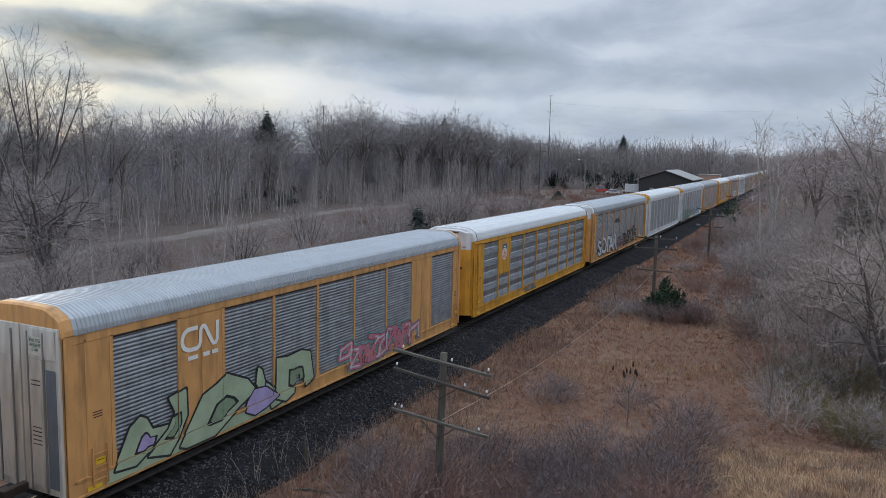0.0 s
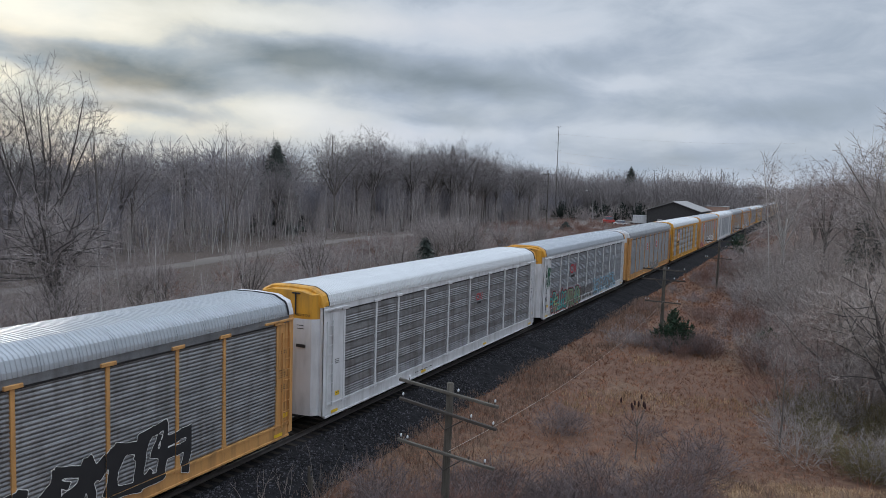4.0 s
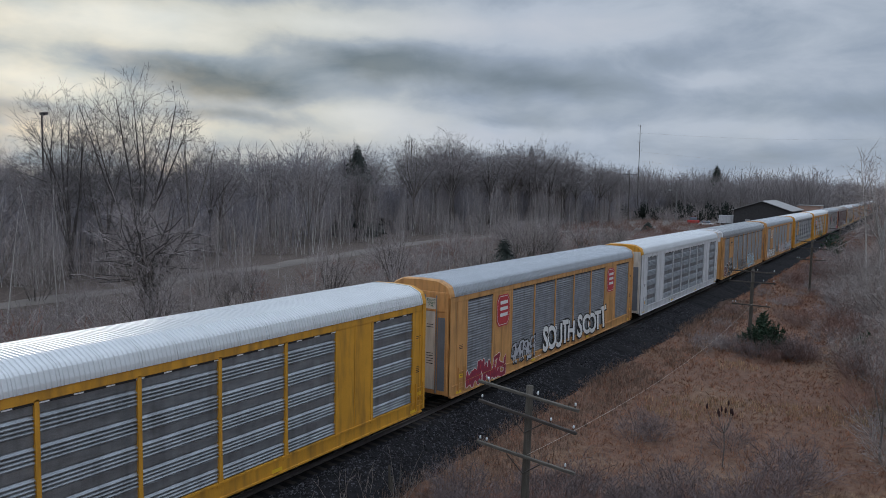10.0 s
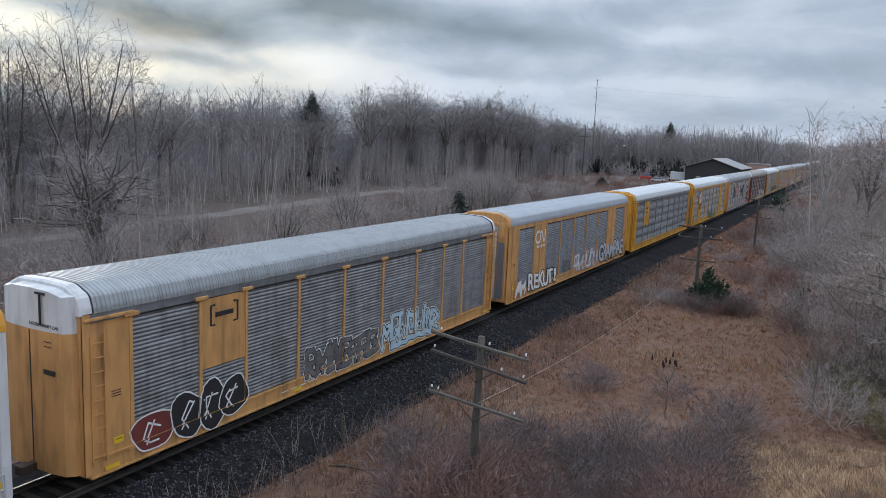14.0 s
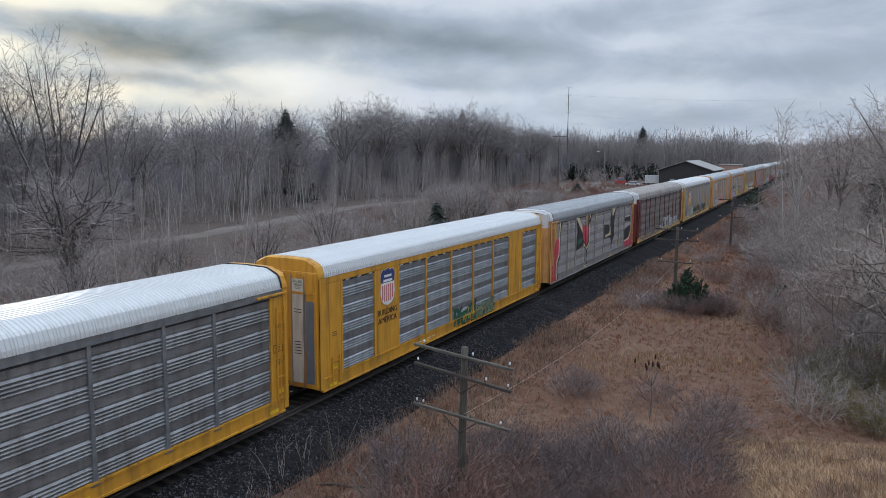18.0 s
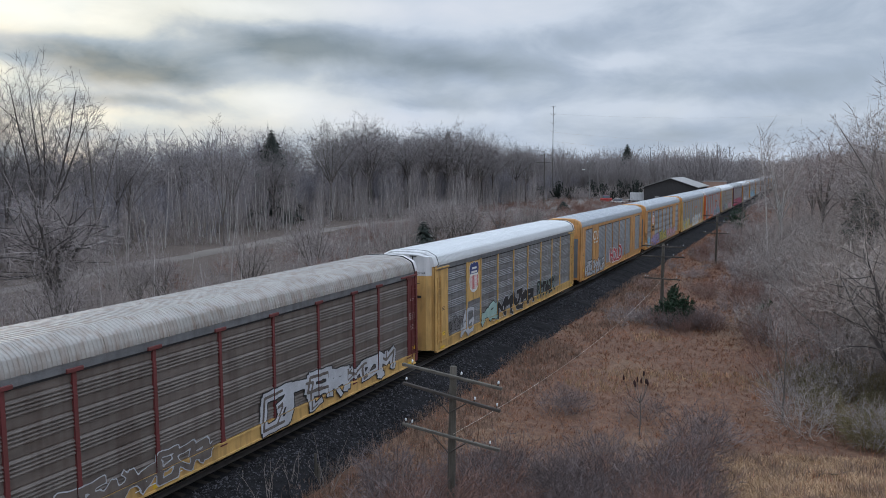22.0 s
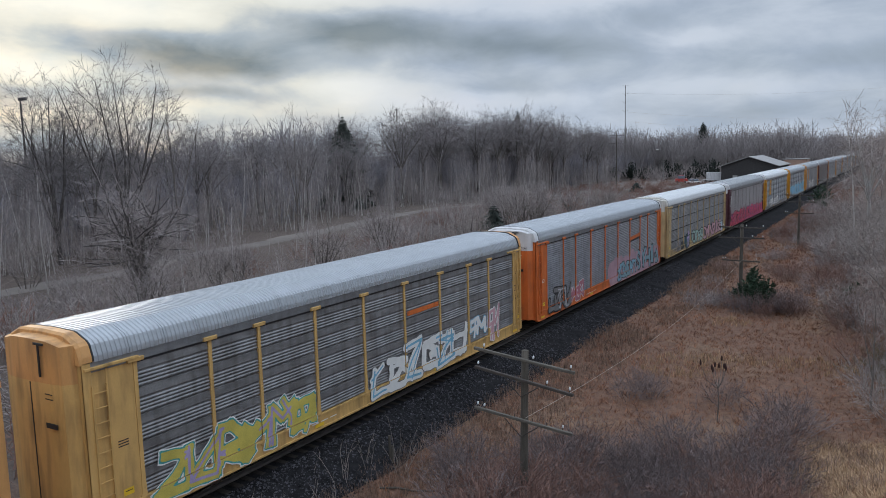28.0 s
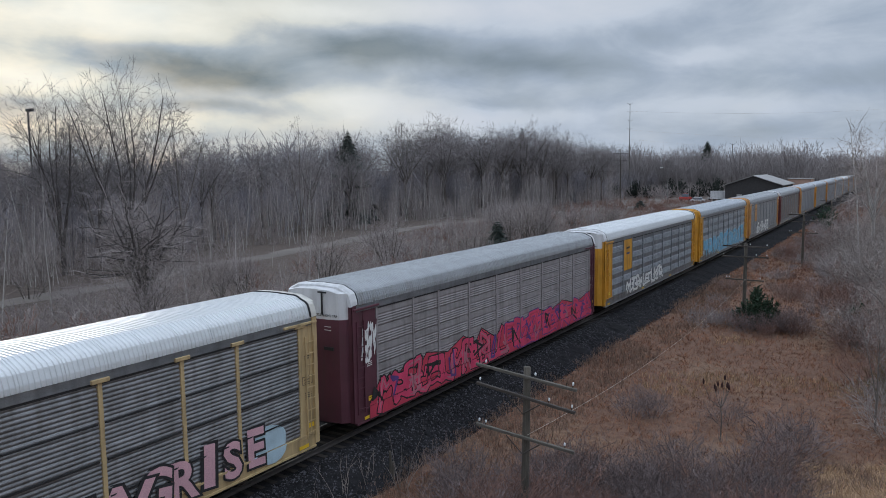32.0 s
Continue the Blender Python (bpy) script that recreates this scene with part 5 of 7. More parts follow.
def decorate(n):
    kind, body, roof, panel, cap, logo = CARS[n]
    car = cars[n]
    light = "black" if body in ("tan", "yellow", "cream", "beige", "white") else W
    yl = (POSTS[1] + POSTS[2]) / 2
    if logo == "shield":
        shield(car, 1.578, yl, 4.0 if n != 1 else 4.1, 0.98 if n != 1 else 0.6)
    if logo == "shield_words":
        shield(car, 1.604, yl, 4.12, 0.92)
        put("slogan", LM["slogan"], M[K], car, at(1.606, yl, 2.86, 0.74), "black painted slogan lettering")
    if logo == "cn":
        put("logo_band", LM["loop"], M[W], car, at(1.606, yl - 0.05, 4.2, 1.0), "white looped railway emblem")
        for k, w in enumerate((0.62, 0.40, 0.40)):
            put("lettering_bar", LM["bar"], M[W], car, at(1.606, yl + (-0.44, 0.17, 0.58)[k], 3.58, 1.0) @ Matrix.Diagonal((w, 1.0, 1, 1)))
    if logo == "redline":
        put("logo_band", LM["loop"], M["deep_red"], car, at(1.59, 7.6 if n == 4 else 16.0, 3.75, 0.9 if n == 4 else 0.5), "red looped railway emblem")
        put("lettering_bar", LM["bar"], M[K], car, at(1.59, 7.6 if n == 4 else 16.0, 3.15 if n == 4 else 3.4, 1.3 if n == 4 else 0.8))
    if logo == "redbox":
        for y in (yl, (POSTS[7] + POSTS[8]) / 2):
            b = put("badge", LM["octagon"], M["deep_red"], car, at(1.606, y, 4.0, 1.12), "red eight-sided railway badge")
            put("badge_field", LM["octagon_in"], M[W], b, pose(0, 0, 0.004) @ Matrix.Diagonal((1.04, 1.04, 1, 1)))
            put("badge_field", LM["octagon_in"], M["deep_red"], b, pose(0, 0, 0.007))
            for k in range(3):
                put("lettering_bar", LM["bar"], M[W], b, pose(0.04, 0.36 - 0.28 * k, 0.016) @ Matrix.Diagonal((1.0, 1.1, 1, 1)))
    if logo == "badges":
        for y in (10.4, 16.0):
            b = put("badge", LM["octagon"], M[W], car, at(1.588, y, 3.7, 0.62), "small red and white badge")
            put("badge_field", LM["octagon_in"], M["deep_red"], b, pose(0, 0, 0.004))
            for k in range(2):
                put("lettering_bar", LM["bar"], M[W], b, pose(0, 0.16 - 0.32 * k, 0.014))
    if logo == "bracket":
        for key in ("bracket", "bracket2"):
            put("bracket", LM[key], M[K], car, at(1.579, yl, 4.35, 0.95), "black bracket emblem")
        put("lettering_bar", LM["bar"], M[K], car, at(1.582, yl, 4.35, 1.1))
    if logo == "plate":
        put("lettering_bar", LM["bar"], M[K], car, at(1.582, yl, 4.3, 1.0))
        put("lettering_bar", LM["bar"], M["blue"], car, at(1.582, yl, 3.9, 1.0))
    # stencilled data, too small to read
    yr = (POSTS[-1] + CAR_LEN) / 2 - 0.12
    if kind == "B":
        put("data_frame", LM["frame"], M[light], car, at(1.588, yr, 3.05, 0.85))
        stencil(car, 1.588, yr, 3.08, 2, light, 0.10)
    tg = put("warning_tag", LM["tag"], M["reflector"], car, at(1.588, 1.15, 1.45, 0.8))
    put("stencil_bar", LM["small"], M[K], tg, pose(0, 0.03, 0.005) @ Matrix.Diagonal((0.7, 0.7, 1, 1)))
    put("warning_tag", LM["tag"], M["reflector"], car, at(1.588, CAR_LEN - 0.42, 1.42, 0.7))
    stencil(car, 1.588, 1.1, 2.9, 3, light)
    stencil(car, 1.588, CAR_LEN - 0.55, 3.9, 2, light)
    stencil(car, 1.588, CAR_LEN - 0.55, 2.6, 4, light)
    for k in range(4):
        put("stencil_bar", LM["small"], M[W if body not in ("white",) else K], car, at(1.636, 8.2 + 0.5 * k, 0.86, 0.9))
    if kind == "A":
        for k in range(7):
            put("stencil_bar", LM["small"], M[K], car, Matrix.Translation((0.62, -0.06, 3.95 - 0.12 * (k if k < 2 else k + 9))) @ FRONT @ Matrix.Diagonal((0.9, 0.8, 1, 1)))
        b = put("notice_plate", LM["plate"], M["pale"], car, Matrix.Translation((0.66, -0.056, 5.0)) @ FRONT @ Matrix.Diagonal((0.8, 0.8, 1, 1)))
        put("notice", LM["notice"], M["dark_green"], b, pose(0, 0.03, 0.006), "green stencilled height notice")
    else:
        for k in range(2):
            put("stencil_bar", LM["small"], M[light], car, Matrix.Translation((0.75, -0.335, 4.45 - 0.13 * k)) @ FRONT @ Matrix.Diagonal((0.8, 0.7, 1, 1)))
    if kind == "B" and cap in ("white", "yellow"):
        put("notice", LM["notice_line"], M[K], car, Matrix.Translation((0.62, -0.345, 4.84)) @ FRONT, "small black height notice")
    if n == 4:
        for k in range(6):
            put("letter", LM["u%d" % k], M[K], car, at(1.69, 0.50, 4.35 - 0.62 * k, 1.0), "black painted letter")
    for k, (y0, y1, z0, z1, count, fill, edge, ew, inner, halo) in enumerate(GRAFFITI.get(n, ())):
        graffiti(car, kind, 100 * n + k, y0, y1, z0, z1, count, M[fill], M[edge], ew, slant=0.12, inner=M[inner] if inner else None, halo=M[halo] if halo else None)
    for k, (words, y0, y1, z0, z1, fill, edge) in enumerate(WORDS.get(n, ())):
        lettering(car, 50 * n + k, words, y0, y1, z0, z1, fill, edge)
    if n == 13:
        mural(car)
    if n == 21:
        pink_mass(car)
    if n == 9:
        bubble_piece(car)
    if n == 19:
        pink_cloud(car)
    if n == 20:
        round_badge(car)
    if n == 0:
        green_piece(car)
        put("painted_band", box_mesh("painted_band", (1.633, 1.636, 1.3, 9.5, 0.66, 1.04)), M["pale_green"], car)
    if n == 18:
        put("painted_bar", box_mesh("painted_bar", (1.588, 1.592, 14.8, 17.3, 3.55, 3.75)), M["orange"], car)
    if n == 19:
        shadow = painted_shape(car, "B", [(17.35, 3.22), (19.95, 3.30), (19.9, 3.62), (17.6, 3.38)], K, 0.0)
        painted_shape(shadow, "B", [(17.5, 3.36), (19.9, 3.46), (19.95, 3.74), (17.5, 3.62)], "orange", 0.003)


def painted_shape(car, kind, pts, mat, lift=0.0, grow=0.0):
    """A flat painted outline filled with one colour, laid on the car's side; grow widens it."""
    cell = 0.05
    ys = np.arange(min(p[0] for p in pts) - 0.3, max(p[0] for p in pts) + 0.3, cell)
    zs = np.arange(max(0.60, min(p[1] for p in pts) - 0.3), max(p[1] for p in pts) + 0.3, cell)
    Y, Z = np.meshgrid(ys, zs)
    inside = np.zeros(Y.shape, bool)
    n = len(pts)
    for i in range(n):
        (ya, za), (yb, zb) = pts[i], pts[(i + 1) % n]
        inside ^= ((za > Z) != (zb > Z)) & (Y < (yb - ya) * (Z - za) / (zb - za + 1e-9) + ya)
    d = stroke_field(Y, Z, [(pts[i], pts[(i + 1) % n], 0.0) for i in range(n)])
    me = field_mesh("painted_shape", np.where(inside, -d, d) - grow, ys[0], zs[0], cell, kind, lift)
    return put("painted_shape", me, M[mat], car)


def green_piece(car):
    """Pale green spiky letters with black edges that run along the first car's foot."""
    for k, pts in enumerate((
            [(1.59, 0.95), (2.22, 2.05), (2.61, 2.28), (2.86, 2.12), (3.07, 1.74), (3.72, 1.67), (3.47, 1.06), (2.83, 1.1), (2.35, 0.85)],
            [(2.83, 0.95), (3.71, 1.53), (4.01, 1.99), (3.74, 2.53), (4.47, 2.64), (4.5, 1.75), (4.14, 1.2), (3.69, 0.72)],
            [(4.13, 0.80), (5.22, 2.2), (5.9, 2.41), (6.38, 2.64), (7.49, 2.14), (7.95, 1.64), (7.48, 1.46), (6.58, 1.1), (5.73, 0.67), (4.42, 0.68)],
            [(7.95, 1.85), (8.06, 2.46), (8.28, 2.3), (8.44, 1.83), (9.1, 1.32), (9.62, 0.84), (8.76, 0.70), (8.43, 1.29)],
            [(9.03, 1.0), (9.11, 2.53), (9.8, 2.43), (10.71, 2.49), (11.28, 2.32), (11.52, 1.2), (10.9, 1.0), (10.83, 1.78), (10.16, 1.71), (10.16, 0.95), (9.62, 0.75)])):
        a = painted_shape(car, "A", pts, K, 0.003 * k, 0.075)
        painted_shape(a, "A", pts, "pale_green", 0.003 * k + 0.0015)
        c = (sum(q[0] for q in pts) / len(pts), sum(q[1] for q in pts) / len(pts))
        painted_shape(a, "A", [(c[0] + (q[0] - c[0]) * 0.42 + 0.1, c[1] + (q[1] - c[1]) * 0.42 - 0.12) for q in pts], K, 0.003 * k + 0.0022, 0.02)
        painted_shape(a, "A", [(c[0] + (q[0] - c[0]) * 0.34 + 0.1, c[1] + (q[1] - c[1]) * 0.34 - 0.12) for q in pts], "lilac" if k in (0, 3) else "sage", 0.003 * k + 0.0029)
    arch = [(7.3, 1.0), (7.5, 1.35), (7.86, 1.67), (8.5, 1.6), (9.2, 1.1), (8.43, 0.85), (7.79, 0.75)]
    a = painted_shape(car, "A", arch, K, 0.016, 0.06)
    painted_shape(a, "A", arch, "lilac", 0.018)


def blob(cy, cz, ry, rz, seed, n=18, wave=0.10):
    """A rounded, uneven outline round one middle."""
    return [(cy + ry * math.cos(a) * (1 + wave * math.sin(3 * a + seed)), cz + rz * math.sin(a) * (1 + wave * math.cos(2 * a + 1.7 * seed))) for a in (2 * math.pi * k / n for k in range(n))]


def painted_lines(car, kind, lines, mat, r, lift):
    """Thin painted strokes along the given chains of points."""
    pts = [p for line in lines for p in line]
    ys = np.arange(min(p[0] for p in pts) - 0.2, max(p[0] for p in pts) + 0.2, 0.035)
    zs = np.arange(max(0.60, min(p[1] for p in pts) - 0.2), max(p[1] for p in pts) + 0.2, 0.035)
    Y, Z = np.meshgrid(ys, zs)
    d = stroke_field(Y, Z, [(a, b, r) for line in lines for a, b in zip(line[:-1], line[1:])])
    me = field_mesh("painted_line", d, ys[0], zs[0], 0.035, kind, lift)
    if me:
        put("painted_line", me, M[mat], car)


def bubble_piece(car):
    """Fat rounded letters in dark red and black, each with a thin white line round and in it."""
    rng = random.Random(91)
    for k, (cy, cz, ry, rz, mat) in enumerate(((2.35, 1.32, 0.78, 0.60, "oxblood"), (3.65, 1.40, 0.66, 0.70, K), (4.7, 1.45, 0.60, 0.74, K), (5.65, 1.50, 0.62, 0.66, K))):
        pts = blob(cy, cz, ry, rz, k, 18, 0.14)
        a = painted_shape(car, "B", pts, W, 0.003 * k, 0.05)
        painted_shape(a, "B", pts, mat, 0.003 * k + 0.0015)
        hook = [(cy + 0.6 * ry * math.cos(q) * rng.uniform(0.5, 1), cz + 0.6 * rz * math.sin(q)) for q in (rng.uniform(0, 2) + 0.9 * j for j in range(5))]
        for line in (hook, [(cy - rng.uniform(0.1, 0.4), cz - 0.55 * rz), (cy + rng.uniform(-0.1, 0.3), cz + 0.5 * rz)]):
            painted_lines(a, "B", [line], W, 0.03, 0.003 * k + 0.003)


def pink_cloud(car):
    """A pale pink lumpy cloud behind the blue letters."""
    rng = random.Random(19)
    for k in range(13):
        painted_shape(car, "B", blob(13.4 + 0.95 * k, 1.35, 0.95, 0.95 + rng.uniform(-0.1, 0.3), k, 14, 0.12), "dusty_pink", -0.004 + 0.0002 * k)


def round_badge(car):
    """A dark teal disc with a white figure of strokes, and a blue fan behind the last letter."""
    a = painted_shape(car, "B", blob(7.6, 1.35, 0.85, 0.72, 3), K, 0.0, 0.05)
    painted_shape(a, "B", blob(7.6, 1.35, 0.8, 0.68, 3), "slate_teal", 0.002)
    painted_lines(a, "B", [[(7.5, 0.9), (7.9, 1.5), (8.2, 2.2)], [(7.8, 0.8), (8.3, 1.4), (8.35, 2.1)], [(7.6, 1.6), (8.4, 1.7)]], "lilac", 0.09, 0.004)
    painted_shape(car, "B", blob(23.4, 1.35, 0.85, 0.62, 5), "ice", -0.004)


def pink_mass(car):
    """The solid pink ground under the letters of the plum car."""
    top = [(1.0, 1.15), (1.7, 2.0), (2.5, 1.55), (3.4, 2.1), (4.6, 1.8), (5.2, 2.35), (7.0, 2.0), (8.4, 2.45), (9.6, 1.9), (10.2, 2.5), (11.6, 1.8), (13.0, 2.3), (14.8, 1.9), (16.6, 2.4), (18.4, 1.9), (20.4, 2.3), (22.6, 1.8), (25.0, 2.2)]
    pts = [(1.0, 0.64)] + top + [(25.2, 0.64)]
    painted_shape(car, "B", pts, K, 0.0, 0.05)
    painted_shape(car, "B", pts, "crimson", 0.002)
    rng = random.Random(77)
    for k in range(17):     # loose dark and pale strokes over the pink
        y = 1.6 + 1.38 * k
        line = [(y + rng.uniform(-0.5, 0.5), rng.uniform(0.75, 2.0)) for q in range(5)]
        painted_lines(car, "B", [line], (K, "violet", "rose")[k % 3], 0.06, 0.012 + 0.0003 * k)


def mural(car):
    """Large flat shapes in black, red and cream over the whole silver side."""
    def shape(pts, mat, lift):
        painted_shape(car, "B", pts, mat, lift)

    shape([(2.75, 4.95), (2.40, 4.95), (2.22, 3.9), (2.2, 2.45), (1.6, 1.95), (1.55, 0.75), (1.80, 0.75), (1.82, 1.8), (2.42, 2.3), (2.38, 3.9)], "black", 0.0)
    shape([(2.42, 4.95), (2.15, 4.92), (2.02, 3.9), (2.02, 2.6), (1.40, 2.1), (1.38, 0.75), (1.56, 0.75), (1.62, 1.98), (2.22, 2.48), (2.24, 3.9)], "sand", 0.003)
    shape([(2.02, 3.75), (1.3, 3.7), (0.9, 3.2), (0.85, 2.6), (1.1, 2.4), (0.45, 1.7), (0.45, 0.75), (1.38, 0.75), (1.4, 2.1), (2.02, 2.6)], "crimson", 0.002)
    shape([(6.25, 4.95), (6.7, 4.95), (8.2, 3.5), (9.2, 4.0), (9.25, 4.95), (10.7, 4.95), (10.1, 4.0), (10.2, 2.5), (9.5, 2.0), (9.3, 0.9), (9.05, 0.9), (9.1, 2.1), (8.35, 2.6), (6.5, 2.3), (6.7, 4.0)], "black", 0.0)
    shape([(6.3, 4.95), (7.0, 4.95), (8.4, 3.75), (8.2, 3.5)], "sand", 0.003)
    shape([(7.9, 4.2), (8.7, 4.1), (9.3, 4.3), (9.75, 3.9), (9.7, 2.8), (9.2, 2.5), (8.8, 2.7), (8.3, 3.1)], "crimson", 0.004)
    shape([(9.15, 4.95), (9.6, 4.95), (9.6, 3.6), (9.3, 3.4)], "amber", 0.006)
    shape([(10.0, 4.95), (10.3, 4.95), (9.85, 4.0), (9.95, 2.65), (9.35, 2.3), (8.5, 2.75), (8.4, 2.55), (9.35, 2.1), (10.15, 2.5), (10.05, 4.0)], "sand", 0.007)
    shape([(6.8, 2.75), (8.0, 2.9), (8.0, 3.25), (6.8, 3.15)], "dark_green", 0.005)
    shape([(14.7, 3.7), (16.3, 3.6), (16.7, 3.0), (17.1, 4.4), (17.0, 4.95), (18.7, 4.95), (18.2, 3.4), (18.4, 2.5), (17.7, 1.9), (17.55, 1.1), (17.4, 1.9), (16.9, 2.4), (14.7, 2.4)], "black", 0.0)
    shape([(15.2, 2.5), (17.0, 2.6), (16.9, 3.4), (16.5, 2.8), (15.2, 2.75)], "sand", 0.004)
    shape([(17.05, 4.95), (18.6, 4.95), (17.75, 4.3), (17.3, 4.3)], "sand", 0.004)
    shape([(22.25, 2.6), (24.5, 2.9), (24.6, 2.2), (23.9, 1.6), (22.25, 1.5)], "black", 0.0)
    shape([(22.25, 3.4), (24.5, 3.3), (24.5, 3.75), (22.25, 3.75)], "black", 0.0)
    shape([(25.0, 3.9), (25.6, 3.9), (25.6, 0.85), (22.3, 0.85), (22.3, 1.4), (24.2, 1.5), (24.9, 2.3)], "crimson", 0.002)
    shape([(24.75, 3.9), (25.0, 3.9), (24.95, 2.2), (24.2, 1.45), (22.3, 1.4), (22.3, 1.55), (24.1, 1.65), (24.75, 2.3)], "sand", 0.004)
    for y, z0, z1 in ((4.35, 1.1, 1.7), (4.35, 4.3, 4.9), (6.25, 1.2, 1.9), (11.82, 4.2, 4.9), (14.62, 1.2, 1.7), (20.05, 1.3, 2.2)):
        shape([(y - 0.12, z0), (y + 0.12, z0), (y + 0.10, z1), (y - 0.10, z1)], "lemon", 0.003)


for n in CARS:
    build_car(n)
    decorate(n)


# ---- line-side poles ----
def pole(x, y, z_top, arms, lean=(0, 0), third=True):
    base_z = ground_z(x, y)
    h = z_top - base_z
    p = tagged(new("utility_pole"), "old weathered wooden line-side pole with crossarms and glass insulators", "utility pole", group="poles along the track")
    p.matrix_basis = pose(x, y, base_z - 0.3, lean[0], lean[1], 0)
    t = Tubes()
    pts = [Vector((0, 0, -0.1 + (h + 0.4) * k / 6)) for k in range(7)]
    t.add(pts, [0.14 - 0.005 * k for k in range(7)], 10)
    top = len(t.v)
    t.f.append(tuple(range(top - 10, top)))
    put("shaft", t.mesh("shaft"), M["wood"], p)
    zt = h + 0.3
    for k, (dz, length, rz, tilt, mat) in enumerate(arms):
        bm = bmesh.new()
        box(bm, -length / 2, length / 2, -0.045, 0.045, -0.045, 0.045, 0.01)
        arm = put("crossarm", from_bm("crossarm", bm), M[mat], p, pose(0, -0.17, zt - dz, 0, tilt, rz))
        for j, s in enumerate((-0.47, -0.40, -0.22, -0.08, 0.10, 0.24, 0.40, 0.46)):
            if (j * 7 + k * 3) % 5 == 0:
                continue
            b = Tubes()
            b.add([Vector((0, 0, 0.05)), Vector((0, 0, 0.15))], [0.012, 0.012], 5)
            put("pin", b.mesh("pin"), M["wood_dark"], arm, pose(s * length, 0, 0))
            if (j * 3 + k) % 4 == 0 or j in (1, 7, 0):
                g = Tubes()
                g.add([Vector((0, 0, z)) for z in (0.12, 0.125, 0.17, 0.21, 0.225)], [0.001, 0.030, 0.034, 0.024, 0.001], 8)
                put("insulator", g.mesh("insulator"), M["glass"], arm, pose(s * length, 0, 0))
        b = Tubes()
        b.add([Vector((-0.55, -0.07, -0.05)), Vector((0, 0.05, -0.55))], [0.018, 0.018], 4)
        b.add([Vector((0.55, -0.07, -0.05)), Vector((0, 0.05, -0.55))], [0.018, 0.018], 4)
        if k != 0:
            put("brace", b.mesh("brace"), M["wood_dark"], arm)
    return p


ARMS = [(0.26, 3.3, 2, 6.0, "wood_arm"), (0.90, 3.25, 2, 7.5, "wood_dark"), (2.16, 3.25, 2, 5.5, "wood_arm")]
POLE_X = -9.7
pole(POLE_X, 20.5, 4.3, ARMS, (0, 1.2))
pole(POLE_X, 57.5, 4.7, [(0.2, 3.1, 2, 1, "wood_dark"), (0.95, 3.1, 2, 0, "wood_dark"), (2.6, 2.6, 2, 1, "wood")])
pole(POLE_X, 93.0, 4.9, [(0.2, 3.1, 2, 1, "wood_dark"), (0.95, 3.1, 2, 0, "wood_dark"), (2.2, 3.0, 2, 1, "wood")])
pole(POLE_X, 129.0, 4.9, [(0.2, 3.1, 2, 1, "wood_dark"), (0.95, 3.1, 2, 0, "wood_dark")])


def wire(p0, p1, sag, r, name, label):
    t = Tubes()
    a, b = Vector(p0), Vector(p1)
    pts = []
    for k in range(17):
        s = k / 16
        q = a.lerp(b, s)
        q.z -= sag * 4 * s * (1 - s)
        pts.append(q)
    t.add(pts, [r] * 17, 4)
    w = put(name, t.mesh(name), M["wire"])
    tagged(w, label, "wire")


wire((POLE_X + 0.2, 20.3, 2.25), (POLE_X + 0.1, 57.3, 2.2), 0.75, 0.008, "line_wire", "thin bare wire slung between two old poles")


# ---- trees ----
def shrub_mesh(seed, height, spread, stems, twigs, r=0.008, coarse=False):
    rng = random.Random(seed)
    t = Tubes()
    for i in range(stems):
        a, rad = rng.uniform(0, 6.28), spread * 0.35 * rng.random() ** 0.5
        p = Vector((math.cos(a) * rad, math.sin(a) * rad, -0.1))
        d = Vector((math.cos(a) * rng.uniform(0, 0.6), math.sin(a) * rng.uniform(0, 0.6), 1)).normalized()
        h = height * rng.uniform(0.45, 1.0)
        pts = [p]
        for k in range(4):
            d = (d + Vector((rng.uniform(-0.2, 0.2), rng.uniform(-0.2, 0.2), 0.02))).normalized()
            pts.append(pts[-1] + d * h / 4)
        if coarse:
            for k in range(4):
                t.blade(pts[k], pts[k + 1], r * (1.6 - 0.3 * k), rng)
        else:
            t.add(pts, [r * 1.7, r * 1.5, r * 1.2, r, r * 0.5], 3)
        for m in range(twigs):
            k = rng.randint(1, 3)
            q = pts[k].lerp(pts[k + 1], rng.random())
            dd = (d + Vector((rng.uniform(-0.9, 0.9), rng.uniform(-0.9, 0.9), rng.uniform(-0.2, 0.7)))).normalized()
            q1 = q + dd * h * rng.uniform(0.12, 0.32)
            t.blade(q, q1, r, rng)
            if m % 2 == 0:
                d4 = (dd + Vector((rng.uniform(-0.9, 0.9), rng.uniform(-0.9, 0.9), rng.uniform(-0.2, 0.7)))).normalized()
                q2 = q.lerp(q1, 0.6)
                t.blade(q2, q2 + d4 * h * 0.14, r * 0.8, rng)
    return t.mesh("branches")


